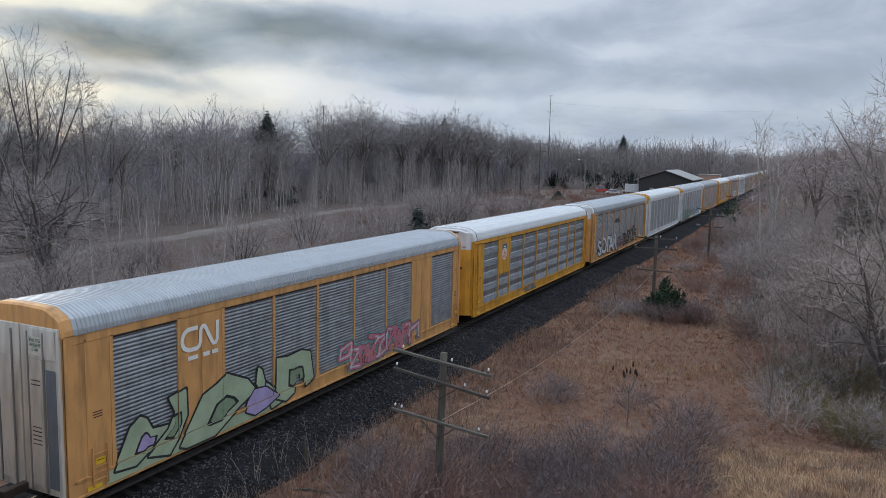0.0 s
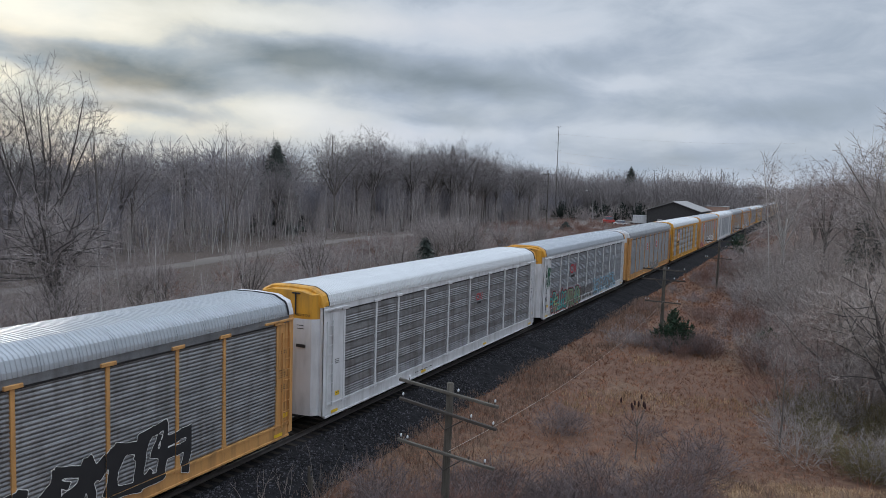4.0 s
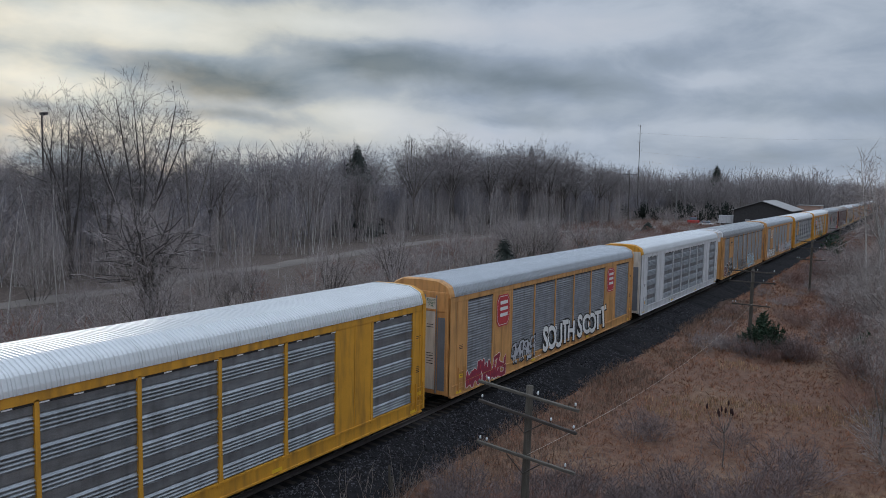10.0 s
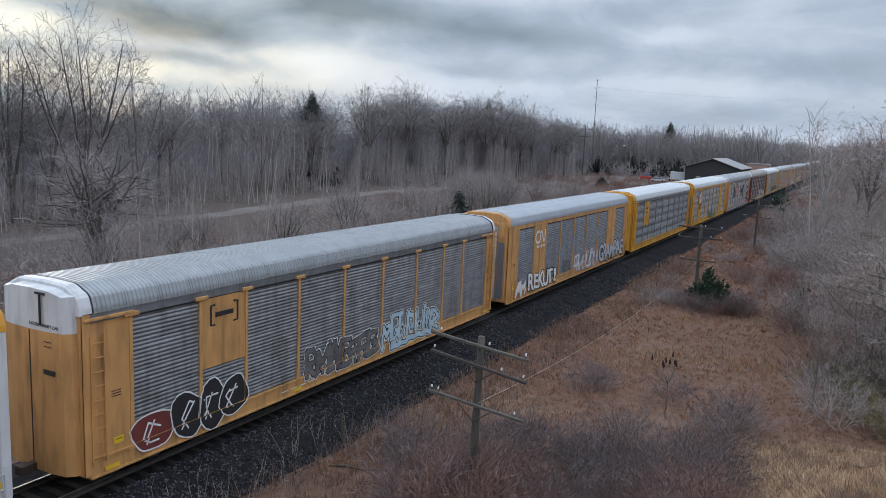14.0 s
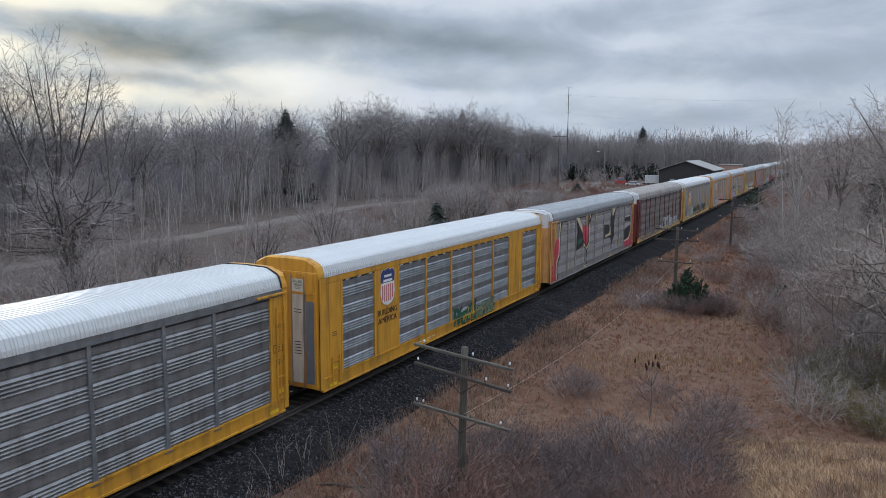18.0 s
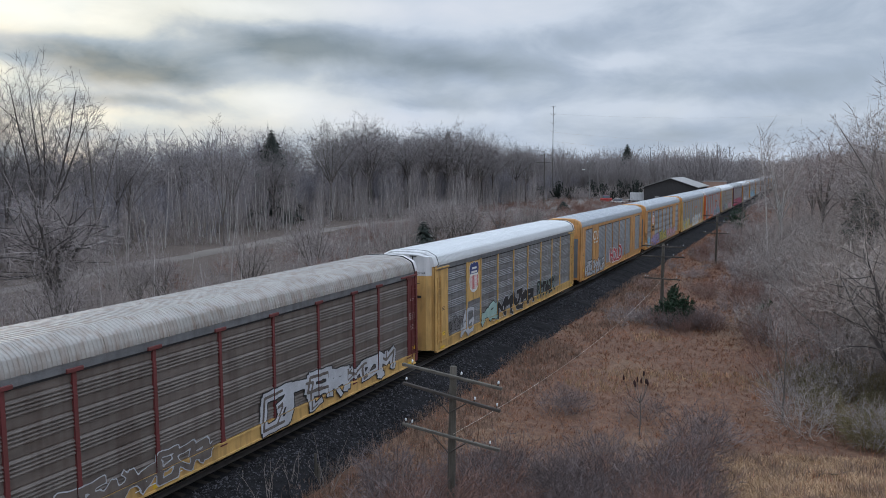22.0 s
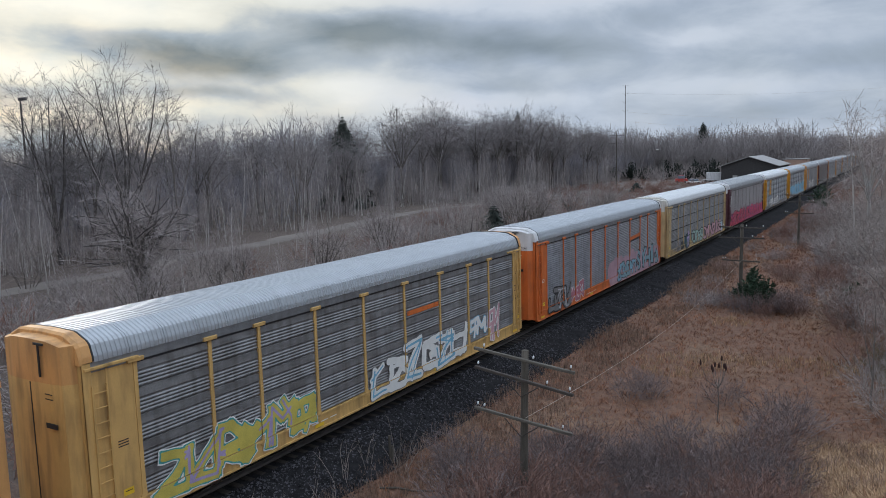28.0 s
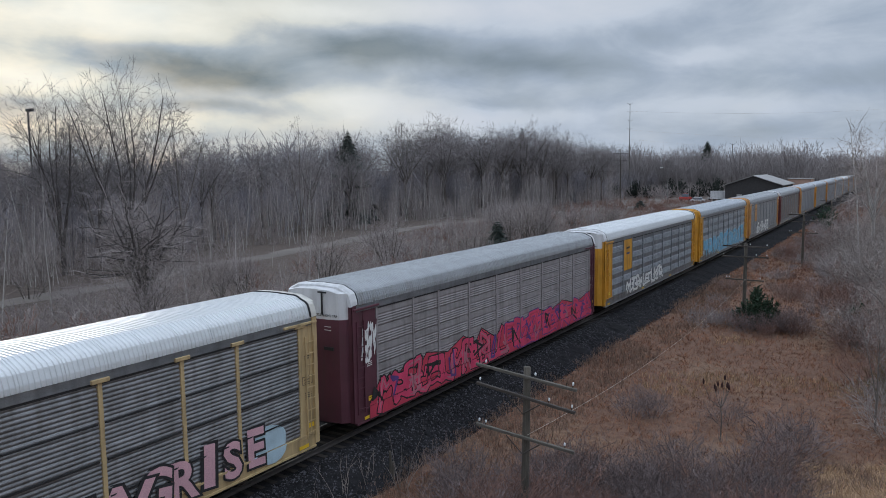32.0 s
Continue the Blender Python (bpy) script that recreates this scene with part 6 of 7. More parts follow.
def fan_tree(seed, height, radius, fork, stems, counts, trunk_r, twig_r, straight=0.10, tubes=1, base=0.2, lift=0.04, wide=(24, 50), leader=0.46, side_len=(0.50, 0.74), bend=1):
    """A bare tree that forks again and again from the trunk's fork up to the finest twigs, held inside an egg-shaped crown."""
    rng = random.Random(seed)
    wood, fine = Tubes(), Tubes()
    rise = height * (1 - fork)
    foot = Vector((rng.uniform(-0.02, 0.02) * height, rng.uniform(-0.02, 0.02) * height, fork * height))
    if fork > 0.03:
        wood.add([Vector((0, 0, -0.3)), foot * 0.5 + Vector((rng.uniform(-0.1, 0.1), rng.uniform(-0.1, 0.1), 0)), foot], [trunk_r * 1.25, trunk_r, trunk_r * 0.9], 6)
    zc, zr = height * (1 + base) / 2, height * (1 - base) / 2
    last = len(counts)

    def out(p):
        e = (p.x * p.x + p.y * p.y) / (radius * radius)
        z = (p.z - zc) / zr
        return e + z * z if z > 0 else e

    def grow(p, d, length, r, level):
        if level > 1 and out(p) > 1.08:
            return
        limit = 0.97 + 0.06 * math.sin(7 * math.atan2(d.y, d.x) + seed) + rng.uniform(-0.05, 0.03)
        for _ in range(4):
            if out(p + d * length) < limit:
                break
            length *= 0.78
        pts = [p]
        steps = 4 if level == 0 else 3 if level == 1 else bend if level < last else 1
        for k in range(steps):
            d = (d + Vector((rng.uniform(-1, 1), rng.uniform(-1, 1), rng.uniform(-1, 1))) * straight * (1 + 0.55 * level) + Vector((0, 0, lift))).normalized()
            pts.append(pts[-1] + d * (length / steps))
        if level <= tubes:
            wood.add(pts, [max(twig_r, r * (1 - (0.78 if level == 0 else 0.5) * k / steps)) for k in range(steps + 1)], 4 if level == 0 else 3)
        elif level < last:
            fine.strip(pts, [max(twig_r, r * (1 - 0.35 * k / steps)) for k in range(steps + 1)], rng)
        else:
            fine.blade(pts[0], pts[-1], twig_r, rng)
        if level >= last:
            return
        n = counts[level]
        for i in range(n):
            f = 1.0 if i == n - 1 else 0.28 + 0.68 * (i + rng.random()) / n
            q = min(f * steps, steps - 1e-6)
            j = int(q)
            start = pts[j].lerp(pts[j + 1], q - j)
            tilt = radians(rng.uniform(6, 24) if i == n - 1 else rng.uniform(*wide))
            side = Matrix.Rotation(i * 2.39996 + rng.uniform(-0.6, 0.6), 3, d) @ d.orthogonal().normalized()
            part_len = length * (rng.uniform(*side_len) * (1.15 - 0.55 * f) if level == 0 else rng.uniform(0.42, 0.68))
            grow(start, (d * math.cos(tilt) + side * math.sin(tilt)).normalized(), part_len, max(twig_r, r * (0.80 if i == n - 1 and level else 0.62) * part_len / length), level + 1)

    for i in range(stems):
        az = i * 2.39996 + rng.uniform(-0.4, 0.4)
        lean = radius / rise * (0.12 + 1.05 * ((i + 0.5) / stems) ** 0.7)
        d = Vector((math.cos(az) * lean, math.sin(az) * lean, 1)).normalized()
        p = foot * rng.uniform(0.72, 1.0) if fork > 0.03 else Vector((math.cos(az) * 0.12 * radius, math.sin(az) * 0.12 * radius, -0.2))
        grow(p, d, rise * leader * rng.uniform(0.85, 1.1), trunk_r * (0.62 if fork > 0.03 else 1.0), 0)
    k = height / sorted(v.z for v in fine.v)[int(len(fine.v) * 0.99)]
    for t in (wood, fine):
        t.v = [v * k for v in t.v]
    return wood.mesh("trunk"), fine.mesh("crown")


TREES = {}
for s in range(6):      # woodland trees with round crowns
    TREES["round", s] = fan_tree(10 + s, 17.0, 4.6 + 0.4 * s, 0.40, 9, (8, 6, 6), 0.17, 0.0100, 0.19, tubes=0, base=0.36, lift=-0.01, leader=0.60, side_len=(0.42, 0.70), wide=(40, 86))
for s in range(5):      # slim pale poplars with one leader
    TREES["slim", s] = fan_tree(50 + s, 13.0, 1.6 + 0.15 * s, 0.0, 1 + s % 2, (22, 5, 3), 0.055, 0.008, 0.05, tubes=0, base=-0.1, lift=0.05, wide=(28, 54), leader=0.98, side_len=(0.14, 0.30))
for s in range(3):      # low spreading trees
    TREES["low", s] = fan_tree(70 + s, 8.5, 4.4, 0.12, 8, (9, 5, 4), 0.13, 0.0068, 0.14, base=0.1, leader=0.62, side_len=(0.34, 0.60), wide=(28, 60))
for s in range(5):      # thicket trees close to the line: crooked stems, dense fine twigs
    TREES["thicket", s] = fan_tree(90 + s, 6.0, 3.3 + 0.2 * s, 0.0, 9, (9, 5, 5), 0.045, 0.0052, 0.17, tubes=0, base=-0.25, lift=0.0, wide=(34, 72), leader=0.62, side_len=(0.38, 0.66), bend=2)
for s in range(4):      # tall, open crowns of long upright limbs
    TREES["vase", s] = fan_tree(110 + s, 17.0, 5.6, 0.14, 7, (12, 6, 6), 0.18, 0.009, 0.15, base=0.0, lift=0.03, wide=(30, 64), leader=0.76, side_len=(0.26, 0.50), bend=2)
for s in range(3):
    TREES["sapling", s] = fan_tree(130 + s, 17.0, 2.9, 0.22, 3, (13, 5, 4), 0.12, 0.009, 0.07, base=0.1, leader=0.84, side_len=(0.18, 0.40))      # few upright branches
for s in range(2):      # old spreading trees with long bent limbs
    TREES["oak", s] = fan_tree(160 + s, 9.0, 5.6, 0.16, 9, (11, 6, 5), 0.20, 0.006, 0.17, base=-0.15, lift=-0.01, wide=(30, 70), leader=0.66, side_len=(0.34, 0.60), bend=2)
TREES["dome", 0] = fan_tree(175, 11.0, 5.0, 0.20, 10, (11, 6, 6), 0.30, 0.0062, 0.17, base=0.0, lift=0.0, leader=0.62, side_len=(0.36, 0.62), wide=(32, 74), bend=2)     # broad rounded crown
SHRUBS = [fan_tree(200 + s, 2.0, 1.5, 0.0, 12, (5, 5, 3), 0.013, 0.0042, 0.20, tubes=-1, base=-0.4, lift=0.03, wide=(24, 62))[1] for s in range(5)]
BRUSH = [fan_tree(220 + s, 2.9, 2.3, 0.0, 11, (4, 3, 3), 0.016, 0.0085, 0.18, tubes=-1, base=-0.4, lift=0.03, wide=(24, 60))[1] for s in range(5)]


def tree(x, y, key, scale=1.0, bark="bark", twig="twig", name="tree", label="bare grey deciduous tree in the winter wood", group="bare trees"):
    wood, fine = TREES[key]
    t = tagged(new(name), label, "tree", group=group)
    t.matrix_basis = pose(x, y, ground_z(x, y), 0, 0, (x * 37 + y * 91) % 360) @ Matrix.Diagonal((scale, scale, scale, 1))
    put("trunk", wood, M[bark], t)
    put("crown", fine, M[twig], t)
    return t


def shrub(x, y, mesh, scale=1.0, mat="twig", label="bare leafless shrub in dry grass", group="bare shrubs"):
    s = put("shrub", mesh, M[mat], None, pose(x, y, ground_z(x, y), 0, 0, (x * 53 + y * 17) % 360) @ Matrix.Diagonal((scale, scale, scale, 1)))
    tagged(s, label, "shrub", group=group)


def conifer(x, y, h, r, mat="needles_dark", seed=1, label="dark green conifer among bare trees"):
    rng = random.Random(seed)
    c = tagged(new("conifer"), label, "conifer")
    c.matrix_basis = pose(x, y, ground_z(x, y))
    t = Tubes()
    t.add([Vector((0, 0, -0.2)), Vector((0, 0, h * 0.5)), Vector((0, 0, h))], [0.02 * h, 0.012 * h, 0.01], 6)
    put("trunk", t.mesh("trunk"), M["bark_dark"], c)
    verts, faces = [], []
    tiers = int(12 + h * 2.6)
    for k in range(tiers):
        z = h * (0.06 + 0.92 * k / tiers)
        rr = r * (1 - k / tiers) ** 0.75 + 0.06
        for j in range(11):
            a = j * 0.571 + k * 1.3 + rng.uniform(-0.3, 0.3)
            l = rr * rng.uniform(0.45, 1.25)
            d = Vector((math.cos(a), math.sin(a), -0.18 + 0.25 * k / tiers))
            side = Vector((-math.sin(a), math.cos(a), 0))
            for q in range(5):
                s0 = l * (0.15 + 0.17 * q)
                p = Vector((0, 0, z)) + d * s0
                w = max(0.24 * rr + 0.05, 0.45 * h / tiers)
                for sg in (-1, 1):
                    b = len(verts)
                    tip = p + d * w * 1.3 + side * sg * w * rng.uniform(0.7, 1.3) + Vector((0, 0, -w * rng.uniform(0.2, 1.1)))
                    verts += [tuple(p + Vector((0, 0, 0.35 * w))), tuple(p + d * w * 0.9 + Vector((0, 0, -0.3 * w))), tuple(tip)]
                    faces.append((b, b + 1, b + 2))
    put("crown", mesh_from("needles", verts, faces), M[mat], c)


def joined(name, label, category, items, mat):
    """Many copies of shared meshes in one object: items are (mesh, x, y, scale, turn)."""
    vs, ls, starts, totals = [], [], [], []
    cache = {}
    base = loops = 0
    for me, x, y, sc, turn in items:
        if me.name not in cache:
            co = np.empty(len(me.vertices) * 3)
            me.vertices.foreach_get("co", co)
            li = np.empty(len(me.loops), int)
            me.loops.foreach_get("vertex_index", li)
            st = np.empty(len(me.polygons), int)
            me.polygons.foreach_get("loop_start", st)
            cache[me.name] = (co.reshape(-1, 3), li, st)
        co, li, st = cache[me.name]
        c, q = math.cos(turn), math.sin(turn)
        p = np.empty_like(co)
        p[:, 0] = (co[:, 0] * c - co[:, 1] * q) * sc + x
        p[:, 1] = (co[:, 0] * q + co[:, 1] * c) * sc + y
        p[:, 2] = co[:, 2] * sc + ground_z(x, y)
        vs.append(p); ls.append(li + base); starts.append(st + loops)
        base += len(co); loops += len(li)
    v, l, st = np.concatenate(vs), np.concatenate(ls), np.concatenate(starts)
    me = bpy.data.meshes.new(name)
    me.vertices.add(len(v)); me.loops.add(len(l)); me.polygons.add(len(st))
    me.vertices.foreach_set("co", v.ravel())
    me.loops.foreach_set("vertex_index", l)
    me.polygons.foreach_set("loop_start", st)
    me.update(calc_edges=True)
    me.materials.append(None)
    ob = put(name, me, mat)
    tagged(ob, label, category, kind="stuff")


rt = random.Random(5)
FARW = [fan_tree(300 + s, 16.0, 4.8, 0.28, 6, (7, 5), 0.15, 0.030, 0.12, tubes=-1, base=0.3, leader=0.66, side_len=(0.34, 0.60), wide=(26, 58)) for s in range(4)]
MASS = [fan_tree(310 + s, 12.0, 3.6, 0.0, 5, (9, 4, 3), 0.09, 0.022, 0.08, tubes=-1, base=-0.05, wide=(28, 58), leader=0.78, side_len=(0.26, 0.48)) for s in range(4)]
UNDER = [shrub_mesh(320 + s, 5.0, 6.0, 26, 7, 0.032, True) for s in range(4)]


def road_x(y):
    return float(np.interp(y, (-40, 41, 90, 121, 145, 170, 202, 240), (-64, -68.8, -76.5, -83, -81.8, -78, -72.7, -70)))


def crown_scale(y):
    """Tree height along the wood, set so its skyline fits the camera's view."""
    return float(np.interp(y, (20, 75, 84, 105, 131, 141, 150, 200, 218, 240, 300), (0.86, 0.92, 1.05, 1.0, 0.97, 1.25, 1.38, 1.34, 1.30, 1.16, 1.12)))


# the wood beyond the gravel road
for i in range(112):
    y = rt.uniform(28, 275)
    x = road_x(min(y, 200)) - 12 - 30 * rt.random() ** 1.2
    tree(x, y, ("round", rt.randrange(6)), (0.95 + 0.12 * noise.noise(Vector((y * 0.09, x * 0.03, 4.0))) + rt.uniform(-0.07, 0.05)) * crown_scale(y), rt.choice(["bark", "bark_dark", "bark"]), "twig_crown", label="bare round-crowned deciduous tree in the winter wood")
pale_wood, pale_twig = [], []
for i in range(250):
    y = rt.uniform(28, 235)
    x = road_x(min(y, 205)) - rt.uniform(4, 22)
    w, f = TREES["slim", rt.randrange(5)]
    sc, tn = rt.uniform(0.45, 1.0), rt.uniform(0, 6.28)
    pale_wood.append((w, x, y, sc, tn)); pale_twig.append((f, x, y, sc, tn))
for i in range(46):     # scattered young stems on the track's side of the road
    y = rt.uniform(34, 150)
    x = road_x(y) + rt.uniform(5, 34)
    w, f = TREES["slim", rt.randrange(5)]
    sc, tn = rt.uniform(0.28, 0.62), rt.uniform(0, 6.28)
    pale_wood.append((w, x, y, sc, tn)); pale_twig.append((f, x, y, sc, tn))
joined("pale_trunks", "slim pale trunks along the wood's edge", "wood", pale_wood[::2], M["bark_pale"])
joined("pale_trunks", "slim whitish trunks along the wood's edge", "wood", pale_wood[1::2], M["bark_white"])
joined("pale_crowns", "fine grey crowns along the wood's edge", "wood", pale_twig, M["twig"])
far_wood, far_twig, under = [], [], []
for i in range(355):    # the dense body of the wood
    y = rt.uniform(6, 320)
    x = road_x(min(y, 200)) - 13 - 48 * rt.random()
    w, f = rt.choice(MASS)
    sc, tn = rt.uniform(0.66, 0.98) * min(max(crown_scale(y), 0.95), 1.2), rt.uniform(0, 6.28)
    far_wood.append((w, x, y, sc, tn)); far_twig.append((f, x, y, sc, tn))
for i in range(110):
    y = rt.uniform(10, 330)
    x = road_x(min(y, 200)) - 30 - 70 * rt.random()
    w, f = rt.choice(FARW)
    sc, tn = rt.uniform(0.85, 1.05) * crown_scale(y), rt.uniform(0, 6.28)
    far_wood.append((w, x, y, sc, tn)); far_twig.append((f, x, y, sc, tn))
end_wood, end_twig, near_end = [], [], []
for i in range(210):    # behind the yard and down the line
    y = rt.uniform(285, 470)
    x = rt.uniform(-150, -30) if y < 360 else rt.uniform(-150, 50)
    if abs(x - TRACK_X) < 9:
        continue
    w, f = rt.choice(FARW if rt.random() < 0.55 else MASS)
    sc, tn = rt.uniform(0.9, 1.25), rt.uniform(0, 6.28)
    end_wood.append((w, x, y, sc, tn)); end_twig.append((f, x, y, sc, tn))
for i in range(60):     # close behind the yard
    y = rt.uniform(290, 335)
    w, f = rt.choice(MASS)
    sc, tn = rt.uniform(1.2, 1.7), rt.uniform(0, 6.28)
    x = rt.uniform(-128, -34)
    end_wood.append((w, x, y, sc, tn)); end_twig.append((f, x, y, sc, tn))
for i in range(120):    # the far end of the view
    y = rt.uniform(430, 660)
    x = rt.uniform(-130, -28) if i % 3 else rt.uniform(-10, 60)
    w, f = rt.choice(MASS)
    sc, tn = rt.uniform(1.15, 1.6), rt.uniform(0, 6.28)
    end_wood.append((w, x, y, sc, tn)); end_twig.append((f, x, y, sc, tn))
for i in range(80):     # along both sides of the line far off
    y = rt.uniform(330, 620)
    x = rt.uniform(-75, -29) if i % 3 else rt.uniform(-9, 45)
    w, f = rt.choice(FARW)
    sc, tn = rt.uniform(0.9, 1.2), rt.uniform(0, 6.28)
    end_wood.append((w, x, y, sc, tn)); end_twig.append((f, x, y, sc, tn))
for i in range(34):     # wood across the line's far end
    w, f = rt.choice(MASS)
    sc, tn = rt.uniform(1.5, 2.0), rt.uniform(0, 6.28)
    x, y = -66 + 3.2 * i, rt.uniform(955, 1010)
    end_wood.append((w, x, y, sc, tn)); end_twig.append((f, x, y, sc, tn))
for i in range(60):     # on the near side of the line, closing the view down the track
    y = rt.uniform(150, 420)
    x = -0.05 * y + rt.uniform(3.4, 24)
    w, f = rt.choice(FARW)
    sc, tn = rt.uniform(0.62, 0.95), rt.uniform(0, 6.28)
    near_end.append((f, max(x, -11), y, sc, tn)); end_wood.append((w, max(x, -11), y, sc, tn))
for i in range(180):
    y = rt.uniform(8, 300)
    x = road_x(min(y, 200)) - 7 - 40 * rt.random() ** 1.3
    under.append((UNDER[rt.randrange(4)], x, y, rt.uniform(0.5, 1.1), rt.uniform(0, 6.28)))
for i in range(90):
    x, y = rt.uniform(-130, -26), rt.uniform(268, 300)
    under.append((UNDER[rt.randrange(4)], x, y, rt.uniform(0.7, 1.2), rt.uniform(0, 6.28)))
joined("far_wood_trunks", "dense bare trunks deep in the winter wood", "wood", far_wood, M["bark_dark"])
joined("far_wood_twigs", "grey-brown bare crowns deep in the winter wood", "wood", far_twig, M["twig_deep"])
joined("far_wood_trunks", "dark bare trunks of the wood behind the yard", "wood", end_wood, M["bark_dark"])
# far crowns darkened by the silhouette colour
joined("far_wood_twigs", "bare silhouetted crowns of the wood behind the yard", "wood", end_twig, M["twig_crown"])
joined("far_wood_twigs", "brown bare crowns beside the line far off", "wood", near_end, M["twig"])
joined("undergrowth", "dark bare undergrowth below the wood", "undergrowth", under, M["twig"])
for i in range(54):     # small trees between line and road
    y = rt.uniform(26, 135)
    x = -30 - rt.uniform(4, 44)
    if 0 < x - road_x(y) < (9 if y < 60 else 14):
        continue
    tree(x, y, (rt.choice(["low", "thicket"]), rt.randrange(3)), rt.uniform(0.5, 0.95), "bark", rt.choice(["twig", "twig_grey"]), label="small bare tree in grey brush")
tree(-52.0, 39, ("dome", 0), 1.0, "bark_dark", "twig", label="dark forked bare tree in the brush")
# bark and twigs coloured dark, as outlined against the sky
for x, y, k, sc in ((-78.0, 56.5, 1, 1.40), (-82.5, 51.5, 2, 1.26), (-88, 60, 3, 1.1)):
    tree(x, y, ("vase", k), sc, "bark_dark", "twig_crown", label="tall bare tree standing high over the wood")
for x, y, k, sc in ((-58, 30.5, 1, 0.95), (-54, 27.5, 3, 0.8), (-60, 36, 0, 0.85), (-47, 44, 2, 0.62), (-56, 49, 4, 0.9), (-50, 56, 0, 0.7)):
    tree(x, y, ("slim", k), sc, "bark_pale", "twig", label="slim pale young tree in the brush")
tree(-45, 66, ("low", 2), 0.62, "bark_dark", "twig", label="low spreading bare tree in the brush")
tree(-73.4, 60.5, ("sapling", 1), 1.16, "bark", "twig_crown", label="slender bare tree standing over the wood")
tree(-80, 89, ("sapling", 2), 1.16, "bark", "twig_crown", label="slender bare tree standing over the wood")
brush = {"twig": [], "twig_grey": [], "twig_red": []}
for i in range(500):    # brush beyond the track
    y = rt.uniform(8, 250)
    x = -25 - rt.uniform(0.5, 44 + min(y, 120) * 0.1)
    if abs(x - road_x(y)) < 3.0:
        continue
    key = "twig_red" if y > 110 and rt.random() < 0.6 else rt.choice(["twig", "twig_grey", "twig_grey", "twig_red"])
    brush[key].append((rt.choice(BRUSH), x, y, rt.uniform(0.6, 1.45) * (1.0 if y < 110 else max(0.5, 1.0 - (y - 110) / 110)) * (min(1.0, max(0.14, 0.048 * (x - road_x(y)))) if x > road_x(y) else 1.0), rt.uniform(0, 6.28)))
for i in range(110):
    brush["twig_red"].append((rt.choice(BRUSH), rt.uniform(-80, -30), rt.uniform(165, 236), rt.uniform(0.5, 0.95), rt.uniform(0, 6.28)))
for key, words in (("twig", "brown"), ("twig_grey", "grey"), ("twig_red", "reddish")):
    joined("brush", f"dense {words} leafless brush between track and road", "brush", brush[key], M[key])
conifer(-37.6, 72.8, 5.9, 2.5, "needles_dark", 3, "small dark fir in the brush")
conifer(-103, 130, 20.3, 5.4, "needles_dark", 4, "pointed dark spruce above the wood")
conifer(-73, 335, 22.5, 6.0, "needles_dark", 5)
conifer(-84, 318, 15, 6, "needles_dark", 6)
conifer(-62, 205, 2.6, 1.9, "needles_dark", 7)
conifer(-107, 225, 25.0, 4.0, "needles_dark", 62, "pointed dark spruce above the wood")

# near side of the line
def thicket_edge(y):
    """The thicket's border comes closer to the line farther off."""
    return 0.2 - max(0.0, y - 42) * 0.12 if y < 120 else -9.2


bank_wood, bank_twig = [], []
for i in range(150):
    y = 41 + 84 * rt.random() ** 1.3
    x = thicket_edge(y) + 0.8 + rt.random() ** 0.9 * (13 + 0.08 * y)
    sc = rt.uniform(0.6, 1.0) + 0.30 * smooth01((x - thicket_edge(y)) / 9)
    if i < 96:
        tree(x, y, ("thicket", rt.randrange(5)), sc, "bark", rt.choice(["twig_pale", "twig_grey", "twig", "twig_pale", "twig_russet"]), label="tangled grey bare thicket tree", group="thicket on the bank")
    else:
        w, f = TREES["thicket", rt.randrange(5)]
        tn = rt.uniform(0, 6.28)
        bank_wood.append((w, x, y, sc, tn)); bank_twig.append((f, x, y, sc, tn))
for i in range(60):
    y = rt.uniform(110, 330)
    x = -8.6 + 22 * rt.random() ** 1.4
    w, f = MASS[rt.randrange(4)] if y > 180 else TREES["thicket", rt.randrange(3)]
    sc, tn = rt.uniform(0.6, 1.0) if x > -3 else rt.uniform(0.4, 0.65), rt.uniform(0, 6.28)
    bank_wood.append((w, x, y, sc, tn)); bank_twig.append((f, x, y, sc, tn))
joined("thicket_stems", "thin stems of the thicket along the line", "thicket", bank_wood, M["bark"])
joined("thicket_twigs", "fine tangled grey twigs of the thicket along the line", "thicket", bank_twig, M["twig_grey"])
tree(4.0, 38, ("oak", 0), 0.92, "bark_dark", "twig_pale", label="old spreading bare tree at the foot of the bank")
tree(6.8, 41, ("oak", 1), 1.15, "bark_dark", "twig_pale", label="old spreading bare tree on the bank")
tree(-0.7, 35.4, ("sapling", 1), 0.34, "bark", "twig_grey", label="small bare tree at the foot of the bank")
tree(2.4, 46, ("oak", 1), 0.8, "bark", "twig_pale", label="spreading bare tree in the thicket")
tree(-3.4, 86, ("slim", 0), 1.2, "bark_pale", "twig_grey", label="bare tree with a white trunk")
tree(-2.9, 89, ("round", 0), 0.86, "bark_pale", "twig_grey", label="bare round-crowned tree above the thicket")
tree(1.2, 94, ("round", 2), 0.86, "bark", "twig", label="bare round-crowned tree above the thicket")
tree(3.4, 104, ("round", 4), 0.90, "bark", "twig_russet", label="reddish bare round-crowned tree above the thicket")
tree(0.2, 112, ("round", 1), 0.84, "bark", "twig_russet", label="reddish bare round-crowned tree above the thicket")
tree(6.0, 74, ("round", 5), 0.86, "bark", "twig_grey", label="bare round-crowned tree above the thicket")
tree(3.3, 57, ("sapling", 2), 0.86, "bark", "twig_grey", label="tall slender bare tree above the thicket")
tree(6.4, 54, ("vase", 0), 1.0, "bark", "twig_grey", label="tall bare tree above the thicket")
